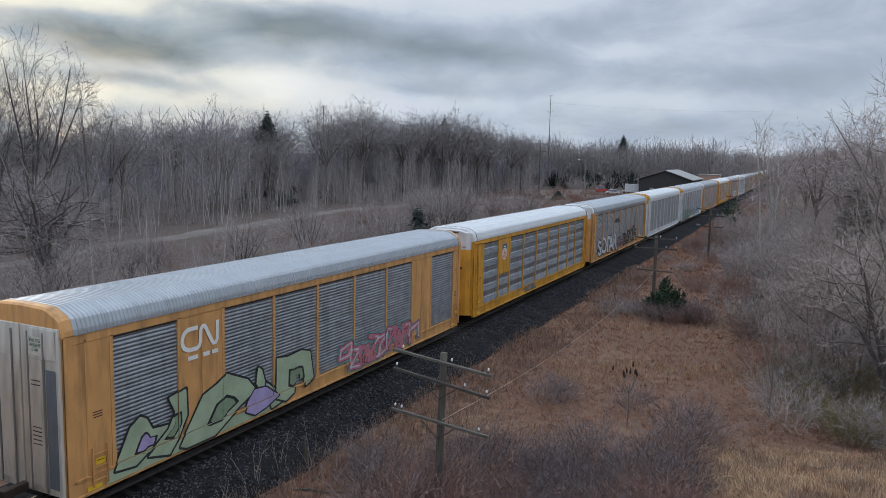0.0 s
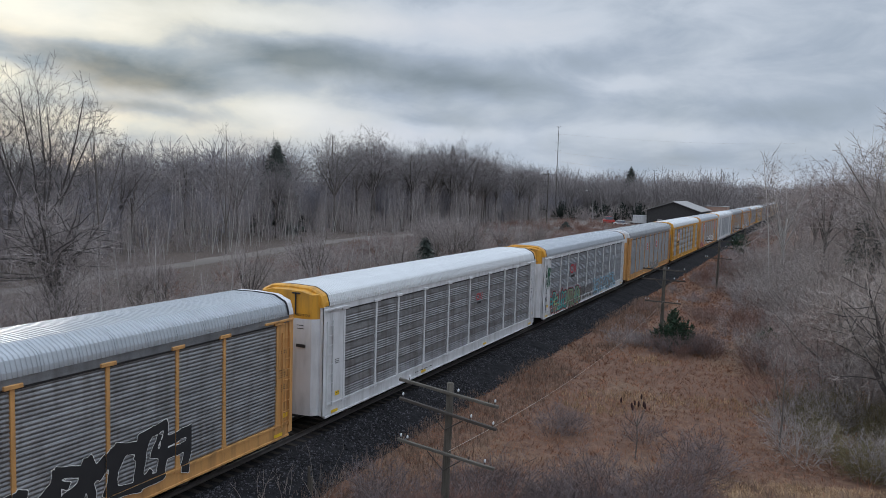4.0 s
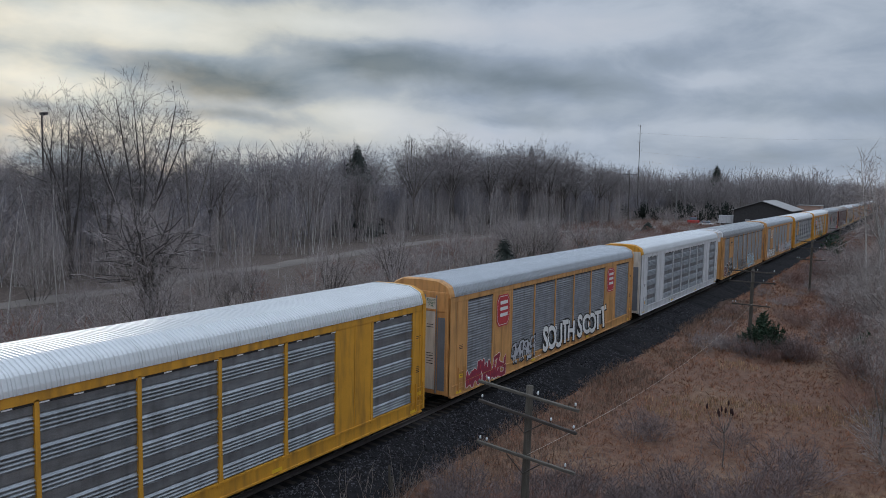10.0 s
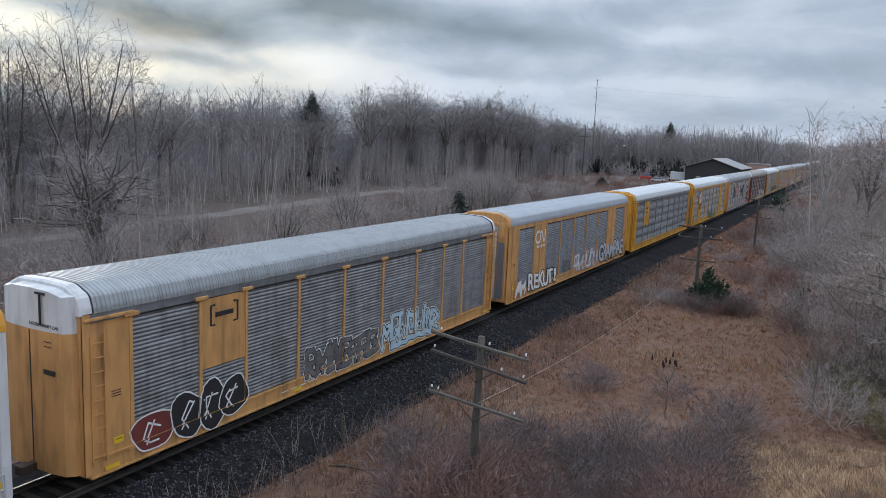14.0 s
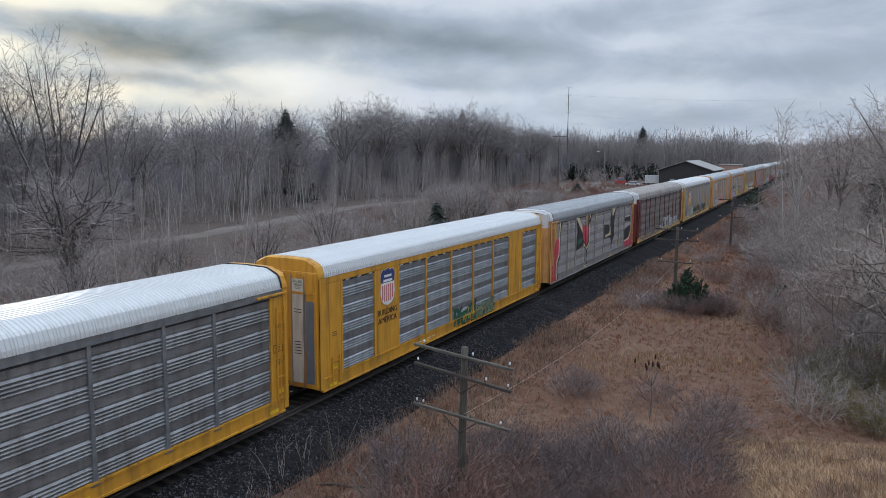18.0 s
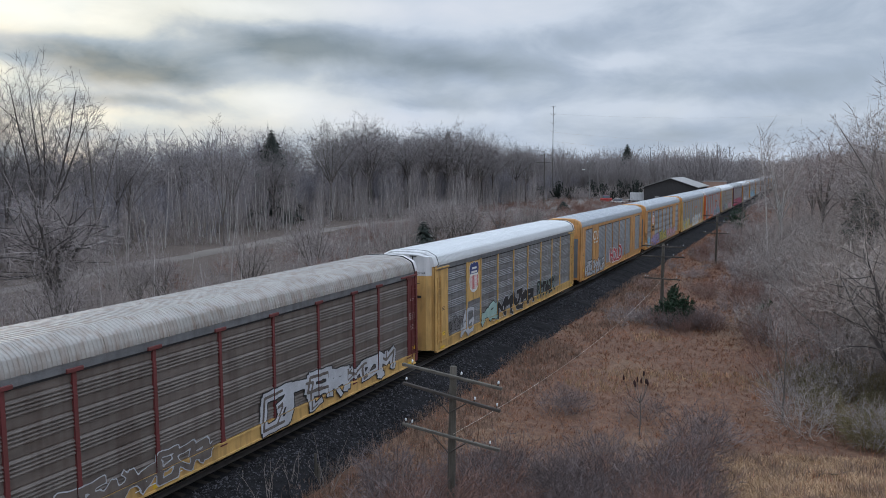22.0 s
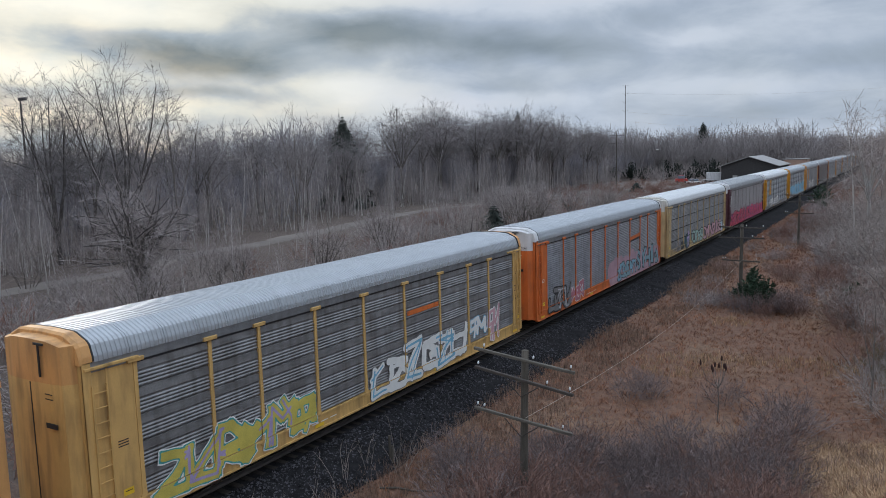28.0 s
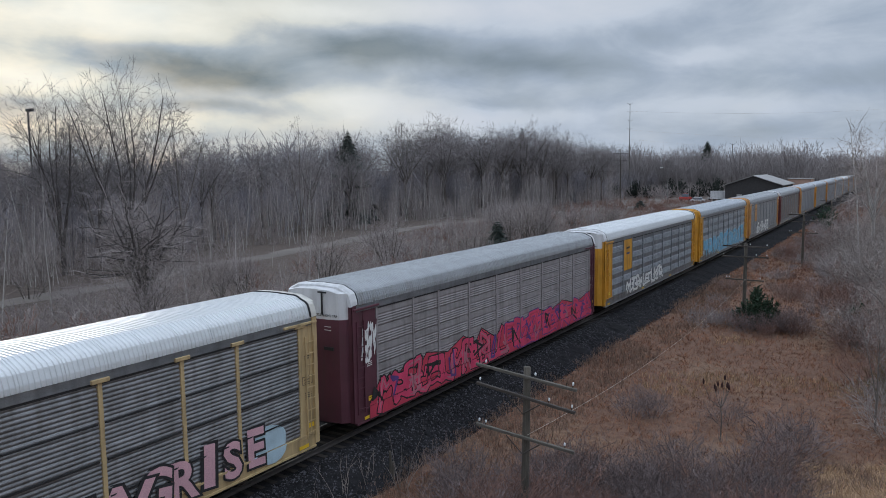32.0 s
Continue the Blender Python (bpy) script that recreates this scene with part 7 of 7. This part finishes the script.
tree(9.5, 60, ("round", 3), 1.0, "bark", "twig_grey", label="tall bare tree above the thicket")
conifer(4.2, 76, 11.5, 2.4, "needles_dark", 12)
for i in range(120):
    x, y = rt.uniform(-13.2, -2.6), 17.5 + 10.5 * rt.random() ** 1.2
    if y < 21 and x < -11.5 or y > 29 + 0.5 * (x + 2.6):
        continue
    shrub(x, y, rt.choice(SHRUBS), rt.uniform(0.5, 0.95), rt.choice(["twig_dark", "twig_dark", "twig_red", "twig_dark"]))
for x, y in ((-9.2, 18.9), (-8.4, 18.6), (-10.2, 19.3), (-9.0, 18.0), (-7.8, 18.4), (-9.8, 18.6), (-8.7, 17.6), (-10.6, 18.7)):
    shrub(x, y, rt.choice(SHRUBS), rt.uniform(0.95, 1.25), rt.choice(["twig_dark", "twig_red"]))
for x, y, k in ((-10.0, 32.3, 0.75), (-9.3, 32.8, 0.65), (-3.7, 30.8, 0.9), (-3.2, 31.2, 0.8), (-6.2, 33.4, 0.6)):
    shrub(x, y, rt.choice(SHRUBS), k, "twig_dark", label="dark bare shrub standing alone in the dry grass")
for i in range(46):     # olive scrub at the foot of the thicket
    y = rt.uniform(33.5, 42)
    x = -1.0 + 7.5 * rt.random() + 0.1 * (y - 36)
    shrub(x, y, rt.choice(SHRUBS), rt.uniform(0.55, 1.0), rt.choice(["weed_green", "weed_green", "twig_grey", "twig"]))
for i in range(60):     # fringe of the thicket
    y = rt.uniform(40, 112)
    x = thicket_edge(y) + rt.uniform(-1.6, 1.6)
    shrub(x, y, rt.choice(SHRUBS), rt.uniform(0.7, 1.35), rt.choice(["twig_pale", "twig_grey", "twig", "twig_red"]))
for i in range(56):     # grey and russet scrub between line and thicket
    y = rt.uniform(58, 128)
    x = rt.uniform(-13.4, thicket_edge(y) - 0.5)
    shrub(x, y, rt.choice(SHRUBS), rt.uniform(0.3, 0.72), rt.choice(["twig", "twig_russet", "twig_grey", "twig_red", "twig_russet"]))
for i in range(60):     # low growth along the line far off
    y = rt.uniform(88, 300)
    x = rt.uniform(-13.2, -8.6)
    shrub(x, y, rt.choice(SHRUBS), rt.uniform(0.45, 1.15), rt.choice(["twig", "twig_red", "twig_red", "twig_dark"]))
WEEDS = [shrub_mesh(240 + s, 2.0, 0.7, 5, 4, 0.006) for s in range(3)]
for i in range(9):     # thin pale stalks along the ballast
    s = put("weed", rt.choice(WEEDS), M["twig_pale"], None, pose(rt.uniform(-16.2, -13.2), rt.uniform(13, 24), -0.9, 0, 0, 50 * i) @ Matrix.Diagonal((1, 1, rt.uniform(0.6, 1.15), 1)))
    tagged(s, "thin pale dead weed stalks beside the ballast", "weed", group="weeds by the line")
for i in range(22):
    x, y = rt.gauss(-8.2, 1.6), rt.gauss(54.8, 0.8)
    shrub(x, y, rt.choice(SHRUBS), rt.uniform(0.45, 0.85), rt.choice(["twig_dark", "twig", "twig_red"]))


def juniper(x, y, h, r, seed, label, mat="needles"):
    """A ragged evergreen bush: many upswept sprays of short needles from one foot."""
    rng = random.Random(seed)
    c = tagged(new("juniper"), label, "juniper bush")
    c.matrix_basis = pose(x, y, ground_z(x, y))
    t, spray, size = Tubes(), Tubes(), max(1.0, h / 2.6)
    t.add([Vector((0, 0, -0.1)), Vector((0.03, 0, h * 0.4)), Vector((0, 0.02, h * 0.8))], [0.05, 0.04, 0.015], 6)
    for k in range(26):
        a = k * 2.39996
        u = (k + 0.5) / 26
        tip = Vector((math.cos(a) * r * u ** 0.6 * rng.uniform(0.7, 1.15), math.sin(a) * r * u ** 0.6 * rng.uniform(0.7, 1.15), h * (1.0 - 0.5 * u) * rng.uniform(0.78, 1.12)))
        spray.add([Vector((0, 0, -0.05)), Vector((tip.x * 0.7, tip.y * 0.7, tip.z * 0.45)), tip], [0.03, 0.018, 0.006], 4)
        for m in range(46):
            g = rng.uniform(0.25, 1.0)
            q = Vector((tip.x * 0.7 * g * 2, tip.y * 0.7 * g * 2, tip.z * 0.9 * g)) if g < 0.5 else Vector((tip.x * 0.7, tip.y * 0.7, tip.z * 0.45)).lerp(tip, 2 * g - 1)
            d = (tip.normalized() * 0.6 + Vector((rng.uniform(-1, 1), rng.uniform(-1, 1), rng.uniform(-0.6, 0.8)))).normalized()
            spray.blade(q, q + d * size * rng.uniform(0.14, 0.34), size * rng.uniform(0.03, 0.055), rng)
    put("trunk", t.mesh("trunk"), M["bark_dark"], c)
    put("crown", spray.mesh("crown"), M[mat], c)


for k, (x, y, h, r) in enumerate(((-9.4, 54.7, 1.7, 0.55), (-8.4, 54.4, 3.1, 0.75), (-7.7, 54.8, 2.4, 0.8))):
    juniper(x, y, h, r, 20 + k, "green juniper bush at the foot of a pole")
for k in range(9):      # dark evergreens behind the yard
    juniper(-91 + 4.3 * k + rt.uniform(-1.6, 1.6), 277 + rt.uniform(-4, 4) - 0.6 * k, rt.uniform(4.0, 7.5), rt.uniform(2.4, 3.6), 40 + k, "dark ragged evergreen in a row behind the yard", "needles_dark")
juniper(-11.4, 142, 4.4, 2.2, 31, "dark green juniper bush beside the line")
juniper(-2.4, 58, 1.7, 1.1, 33, "dull green juniper bush in the thicket")


# ---- dry grass ----
def grass():
    rng = np.random.default_rng(3)

    def field(name, label, count, xr, yr, height, mat, keep, lean=0.5):
        x = rng.uniform(*xr, count)
        y = yr[0] + (yr[1] - yr[0]) * rng.random(count) ** 1.25
        ok = np.array([keep(a, b) for a, b in zip(x, y)])
        x, y = x[ok], y[ok]
        n = len(x)
        blades = 5
        x, y = np.repeat(x, blades) + rng.normal(0, 0.07, n * blades), np.repeat(y, blades) + rng.normal(0, 0.07, n * blades)
        z = np.array([ground_z(a, b) for a, b in zip(x, y)]) - 0.03
        m = len(x)
        h = height * rng.uniform(0.5, 1.2, m)
        a = rng.uniform(0, 6.283, m)
        w = rng.uniform(0.007, 0.014, m) * (1 + (y - 20) / 40)
        tip = np.stack([x + np.cos(a) * h * lean * rng.random(m), y + np.sin(a) * h * lean * rng.random(m), z + h], 1)
        b = rng.uniform(0, 3.14, m)
        p0 = np.stack([x - np.cos(b) * w, y - np.sin(b) * w, z], 1)
        p1 = np.stack([x + np.cos(b) * w, y + np.sin(b) * w, z], 1)
        v = np.stack([p0, p1, tip], 1).reshape(-1, 3)
        me = bpy.data.meshes.new(name)
        me.vertices.add(len(v)); me.loops.add(len(v)); me.polygons.add(m)
        me.vertices.foreach_set("co", v.ravel())
        me.loops.foreach_set("vertex_index", np.arange(len(v)))
        me.polygons.foreach_set("loop_start", np.arange(m) * 3)
        me.update(calc_edges=True)
        me.materials.append(None)
        tagged(put(name, me, M[mat]), label, "grass", kind="stuff")

    def patch(x, y, lo, hi):
        return lo < noise.noise(Vector((x * 0.16, y * 0.16, 2.0))) + 0.25 * noise.noise(Vector((x, y, 0))) < hi

    field("dry_grass", "reddish-brown dry grass beside the track", 40000, (-15.2, 7), (19, 250), 0.24, "grass_red", lambda x, y: patch(x, y, -0.7, 9) and (y < 110 or x < -8), 1.6)
    field("dry_grass", "pale straw-coloured dry grass on the bank", 17000, (-12, 9), (14, 75), 0.32, "grass_tan", lambda x, y: y < 31 + 0.3 * x and x > -4 or y > 30 and patch(x, y, 0.33, 9))
    field("dry_grass", "thick straw-coloured grass on the bank", 30000, (-5, 8), (12, 33), 0.20, "grass_tan", lambda x, y: y < 31.5 + 0.3 * x and patch(x * 4, y * 4, -0.25, 9), 2.4)
    field("dry_grass", "brown dead grass tufts on the bank", 9000, (-5, 8), (12, 33), 0.42, "grass_grey", lambda x, y: y < 31.5 + 0.3 * x and patch(x * 5, y * 5, -9, -0.1), 1.0)
    field("dry_grass", "grey-brown dead weeds along the ballast", 5000, (-15.8, -12), (14, 80), 0.35, "grass_grey", lambda x, y: patch(x, y, -0.2, 9))


grass()


# ---- yard in the distance ----
def shed():
    s = tagged(new("shed"), "dark wooden freight shed with a pale metal roof", "shed")
    s.matrix_basis = pose(-40, 246, -1.2, 0, 0, 0)
    put("wall", box_mesh("wall", (-8, 8, 0, 26, 0, 5.6)), M["shed"], s)
    verts = [(-8.6, -0.6, 5.4), (0, -0.6, 8.3), (8.6, -0.6, 5.4), (-8.6, 26.6, 5.4), (0, 26.6, 8.3), (8.6, 26.6, 5.4),
             (-8.6, -0.6, 5.2), (0, -0.6, 8.1), (8.6, -0.6, 5.2), (-8.6, 26.6, 5.2), (0, 26.6, 8.1), (8.6, 26.6, 5.2)]
    faces = [(0, 3, 4, 1), (1, 4, 5, 2), (6, 7, 10, 9), (7, 8, 11, 10), (0, 1, 7, 6), (1, 2, 8, 7), (3, 9, 10, 4), (4, 10, 11, 5), (0, 6, 9, 3), (2, 5, 11, 8)]
    put("roof", mesh_from("roof", verts, faces), M["tinroof"], s)
    put("gable", mesh_from("gable", [(-8, 0, 5.6), (8, 0, 5.6), (0, 0, 8.1)], [(0, 1, 2)]), M["shed"], s)
    for x in (-4.6, 1.0, 4.4):
        put("door", box_mesh("door", (x, x + 1.4, -0.08, 0.02, 0, 2.6)), M["tinroof"], s)
    h = tagged(new("brick_building"), "low pale brick building behind the shed", "building")
    h.matrix_basis = pose(-31, 276, -1.2)
    put("wall", box_mesh("wall", (-3, 4, 0, 8, 0, 6.6)), M["brick"], h)
    put("roof", box_mesh("roof", (-3.2, 4.2, -0.2, 8.2, 6.6, 6.8)), M["tinroof"], h)


shed()


def road():
    pts = [(road_x(y), y) for y in range(-30, 246, 4)]
    verts, faces = [], []
    for i, (x, y) in enumerate(pts):
        w = 2.0 + 0.9 * noise.noise(Vector((0, y * 0.13, 0)))
        for k in (-1, -0.4, 0.4, 1):
            verts.append((x + k * w, y, ground_z(x + k * w, y) + 0.05 + (0.04 if abs(k) < 0.9 else -0.03)))
    for i in range(len(pts) - 1):
        for k in range(3):
            faces.append((4 * i + k, 4 * i + k + 1, 4 * i + k + 5, 4 * i + k + 4))
    tagged(put("gravel_road", mesh_from("gravel_road", verts, faces, True), M["concrete"]), "pale gravel road along the edge of the wood", "road", kind="structure")
    lot = []
    for k in range(24):
        a = 6.2832 * k / 24
        x, y = -64 + 17 * math.cos(a), 246 + 38 * math.sin(a)
        lot.append((x, y, ground_z(x, y) + 0.12))
    lot.append((-64, 246, ground_z(-64, 246) + 0.2))
    tagged(put("yard", mesh_from("yard", lot, [(k, (k + 1) % 24, 24) for k in range(24)]), M["concrete"]), "pale gravel yard beside the shed", "yard", kind="structure")


road()


def lamp_post(x, y, h, name="street_lamp", label="tall grey steel street lamp"):
    p = tagged(new(name), label, "street lamp")
    p.matrix_basis = pose(x, y, ground_z(x, y))
    t = Tubes()
    t.add([Vector((0, 0, 0)), Vector((0, 0, h))], [0.13, 0.08], 8)
    t.add([Vector((0, 0, h - 0.1)), Vector((-0.8, -0.4, h + 0.2)), Vector((-1.6, -0.8, h + 0.25))], [0.06, 0.05, 0.05], 6)
    put("post", t.mesh("post"), M["tinroof"], p)
    put("lamp_head", box_mesh("lamp_head", (-2.3, -1.5, -1.05, -0.65, h + 0.15, h + 0.35), bevel=0.05), M["decal_white"], p)


lamp_post(-64, 240, 10.8)


def dark_post(x, y, h):
    p = tagged(new("flood_light_mast"), "dark slender light pole rising over the wood", "light pole")
    p.matrix_basis = pose(x, y, ground_z(x, y))
    t = Tubes()
    t.add([Vector((0, 0, 0)), Vector((0, 0, h))], [0.16, 0.11], 8)
    put("post", t.mesh("post"), M["shed"], p)
    put("lamp_head", box_mesh("lamp_head", (-0.2, 1.2, -0.25, 0.25, h - 0.15, h + 0.25), bevel=0.05), M["shed"], p)


dark_post(-103, 60.4, 20.0)


def power_pole(x, y, top):
    g = ground_z(x, y)
    p = tagged(new("power_pole"), "tall slim transmission pole with short arms above the trees", "power pole", group="transmission poles")
    p.matrix_basis = pose(x, y, g)
    h = top - g
    t = Tubes()
    t.add([Vector((0, 0, 0)), Vector((0, 0, h))], [0.17, 0.09], 8)
    put("shaft", t.mesh("shaft"), M["wood"], p)
    for k, dz in enumerate((0.4, 3.4, 6.6, 9.8)):
        a = Tubes()
        a.add([Vector((-1.1, 0, h - dz + 0.5)), Vector((0, 0, h - dz - 0.2)), Vector((1.1, 0, h - dz + 0.5))], [0.035, 0.05, 0.035], 5)
        put("arm", a.mesh("arm"), M["wood_dark"], p)


power_pole(-91, 286, 34.0)
power_pole(-130, 190, 23.7)
power_pole(-62, 330, 19.0)
power_pole(-46, 430, 22.0)
power_pole(-40, 430, 21.0)
for z0, z1 in ((31.0, 36.5), (24.0, 22.5), (20.5, 16.0)):
    wire((-91, 286, z0), (-10, 430, z1), 1.5, 0.016, "power_line", "thin overhead power line")
pole(-70.6, 214, 14.5, [(0.5, 4.2, 20, 0, "wood_dark"), (2.6, 4.2, 20, 0, "wood_dark")])


def parked(name, label, category, x, y, size, body, rz=0.0):
    """A parked vehicle: a shaped body, glass band and four wheels."""
    l, w, h = size
    v = tagged(new(name), label, category)
    v.matrix_basis = pose(x, y, ground_z(x, y) + 0.2, 0, 0, rz)
    bm = bmesh.new()
    box(bm, -l / 2, l / 2, -w / 2, w / 2, 0.35, h * 0.58, 0.12)
    put("body", from_bm("body", bm), M[body], v)
    put("cabin", box_mesh("cabin", (-l * 0.28, l * 0.30, -w * 0.44, w * 0.44, h * 0.56, h), bevel=0.16), M["slate"], v)
    put("roof", box_mesh("roof", (-l * 0.22, l * 0.24, -w * 0.40, w * 0.40, h - 0.03, h + 0.04), bevel=0.02), M[body], v)
    bmw = bmesh.new()
    bmesh.ops.create_cone(bmw, cap_ends=True, segments=16, radius1=0.34, radius2=0.34, depth=0.22, matrix=pose(0, 0, 0, 90, 0, 0))
    wm = from_bm("wheel", bmw)
    for sx in (-0.32, 0.32):
        for sy in (-0.45, 0.45):
            put("wheel", wm, M["dark"], v, pose(sx * l, sy * w, 0.34))


parked("parked_car", "white car parked in the gravel yard", "car", -55.5, 243, (4.6, 1.8, 1.5), "white", 10)
parked("parked_car", "silver car parked in the gravel yard", "car", -53.0, 255, (4.5, 1.8, 1.45), "tinroof", 20)
parked("parked_car", "silver car parked at the wood's edge", "car", -78.5, 176, (4.5, 1.8, 1.5), "tinroof", 70)
parked("red_loader", "red machine standing in the gravel yard", "machine", -61.5, 252, (3.8, 2.0, 2.4), "red", 15)


def trailer(x, y, rz):
    v = tagged(new("box_trailer"), "white box trailer parked in the yard", "trailer")
    v.matrix_basis = pose(x, y, ground_z(x, y) + 0.2, 0, 0, rz)
    put("body", box_mesh("body", (-2.6, 2.6, -1.2, 1.2, 0.8, 3.2), bevel=0.06), M["white"], v)
    put("roof", box_mesh("roof", (-2.65, 2.65, -1.25, 1.25, 3.2, 3.3)), M["roof_white"], v)
    bmw = bmesh.new()
    bmesh.ops.create_cone(bmw, cap_ends=True, segments=16, radius1=0.4, radius2=0.4, depth=0.25, matrix=pose(0, 0, 0, 90, 0, 0))
    wm = from_bm("wheel", bmw)
    for sx in (-1.5, 1.5):
        for sy in (-1.05, 1.05):
            put("wheel", wm, M["dark"], v, pose(sx, sy, 0.4))


trailer(-50.5, 250, 8)


# ---- small things by the line ----
def stake(x, y, h, lean):
    t = Tubes()
    t.add([Vector((0, 0, -0.2)), Vector((0, 0, h))], [0.055, 0.05], 6)
    t.f.append(tuple(range(6, 12)))
    o = put("stake", t.mesh("stake", False), M["wood"], None, pose(x, y, ground_z(x, y), lean, lean * 0.5, 0))
    tagged(o, "short weathered wooden stake beside the ballast", "stake")


stake(-15.6, 21.7, 1.0, 2)
stake(-15.35, 21.5, 0.7, -4)


def sumac(x, y, h):
    rng = random.Random(4)
    p = tagged(new("sumac"), "thin bare sumac with dark upright seed heads", "shrub")
    p.matrix_basis = pose(x, y, ground_z(x, y))
    t = Tubes()
    t.add([Vector((0, 0, -0.1)), Vector((0.05, 0, h * 0.35)), Vector((0, 0.03, h * 0.6))], [0.03, 0.024, 0.018], 5)
    tips = []
    for k in range(9):
        a = k * 0.7 + rng.uniform(-0.2, 0.2)
        r = rng.uniform(0.25, 0.8)
        tip = Vector((math.cos(a) * r, math.sin(a) * r, h * rng.uniform(0.82, 1.02)))
        u = Tubes()
        u.add([Vector((0, 0.03, h * 0.58)), Vector((tip.x * 0.6, tip.y * 0.6, h * 0.72)), tip], [0.014, 0.011, 0.009], 4)
        put("branch", u.mesh("branch"), M["bark"], p)
        tips.append(tip)
    put("stem", t.mesh("stem"), M["bark"], p)
    for tip in tips:
        c = Tubes()
        c.add([tip, tip + Vector((0, 0, 0.06)), tip + Vector((0, 0, 0.15)), tip + Vector((0, 0, 0.24))], [0.02, 0.045, 0.04, 0.008], 6)
        put("seed_head", c.mesh("seed_head"), M["seed"], p)


sumac(-6.0, 31.0, 2.5)


def fallen(x, y, l, rz, r=0.04):
    t = Tubes()
    t.add([Vector((k * l / 4, 0.06 * math.sin(k * 2), r + 0.03 * (k % 2))) for k in range(5)], [r, r * 0.9, r * 0.75, r * 0.6, r * 0.3], 6)
    o = put("fallen_branch", t.mesh("fallen_branch"), M["wood"], None, pose(x, y, ground_z(x, y), 0, 0, rz))
    tagged(o, "fallen bare branch lying in the dry grass", "branch")


fallen(-14.6, 19.6, 2.4, 20); fallen(-16.2, 20.4, 1.6, -35); fallen(-1.5, 25.5, 2.0, 10, 0.03); fallen(0.5, 26.5, 1.6, 40, 0.03); fallen(-13.6, 22.2, 1.5, 60)


def motions():
    walk(cam, PATH, EXPOSURES)
    # small offsets, the same for every car, that fit the train to the camera's view: seconds, metres
    view_offsets = ((0, -0.2), (1, -0.25), (2.5, -0.25), (6, 0.25), (9, 0.3), (11, 0.15), (13, 0.25), (20, -0.1), (23, -0.15), (26, 0.3), (29, 0.1), (32, -0.4))
    for n, car in cars.items():
        y = CAR_START + n * CAR_PITCH
        walk(car, [(t, pose(TRACK_X, y + d - CAR_SPEED * t, 0)) for t, d in view_offsets])


motions()
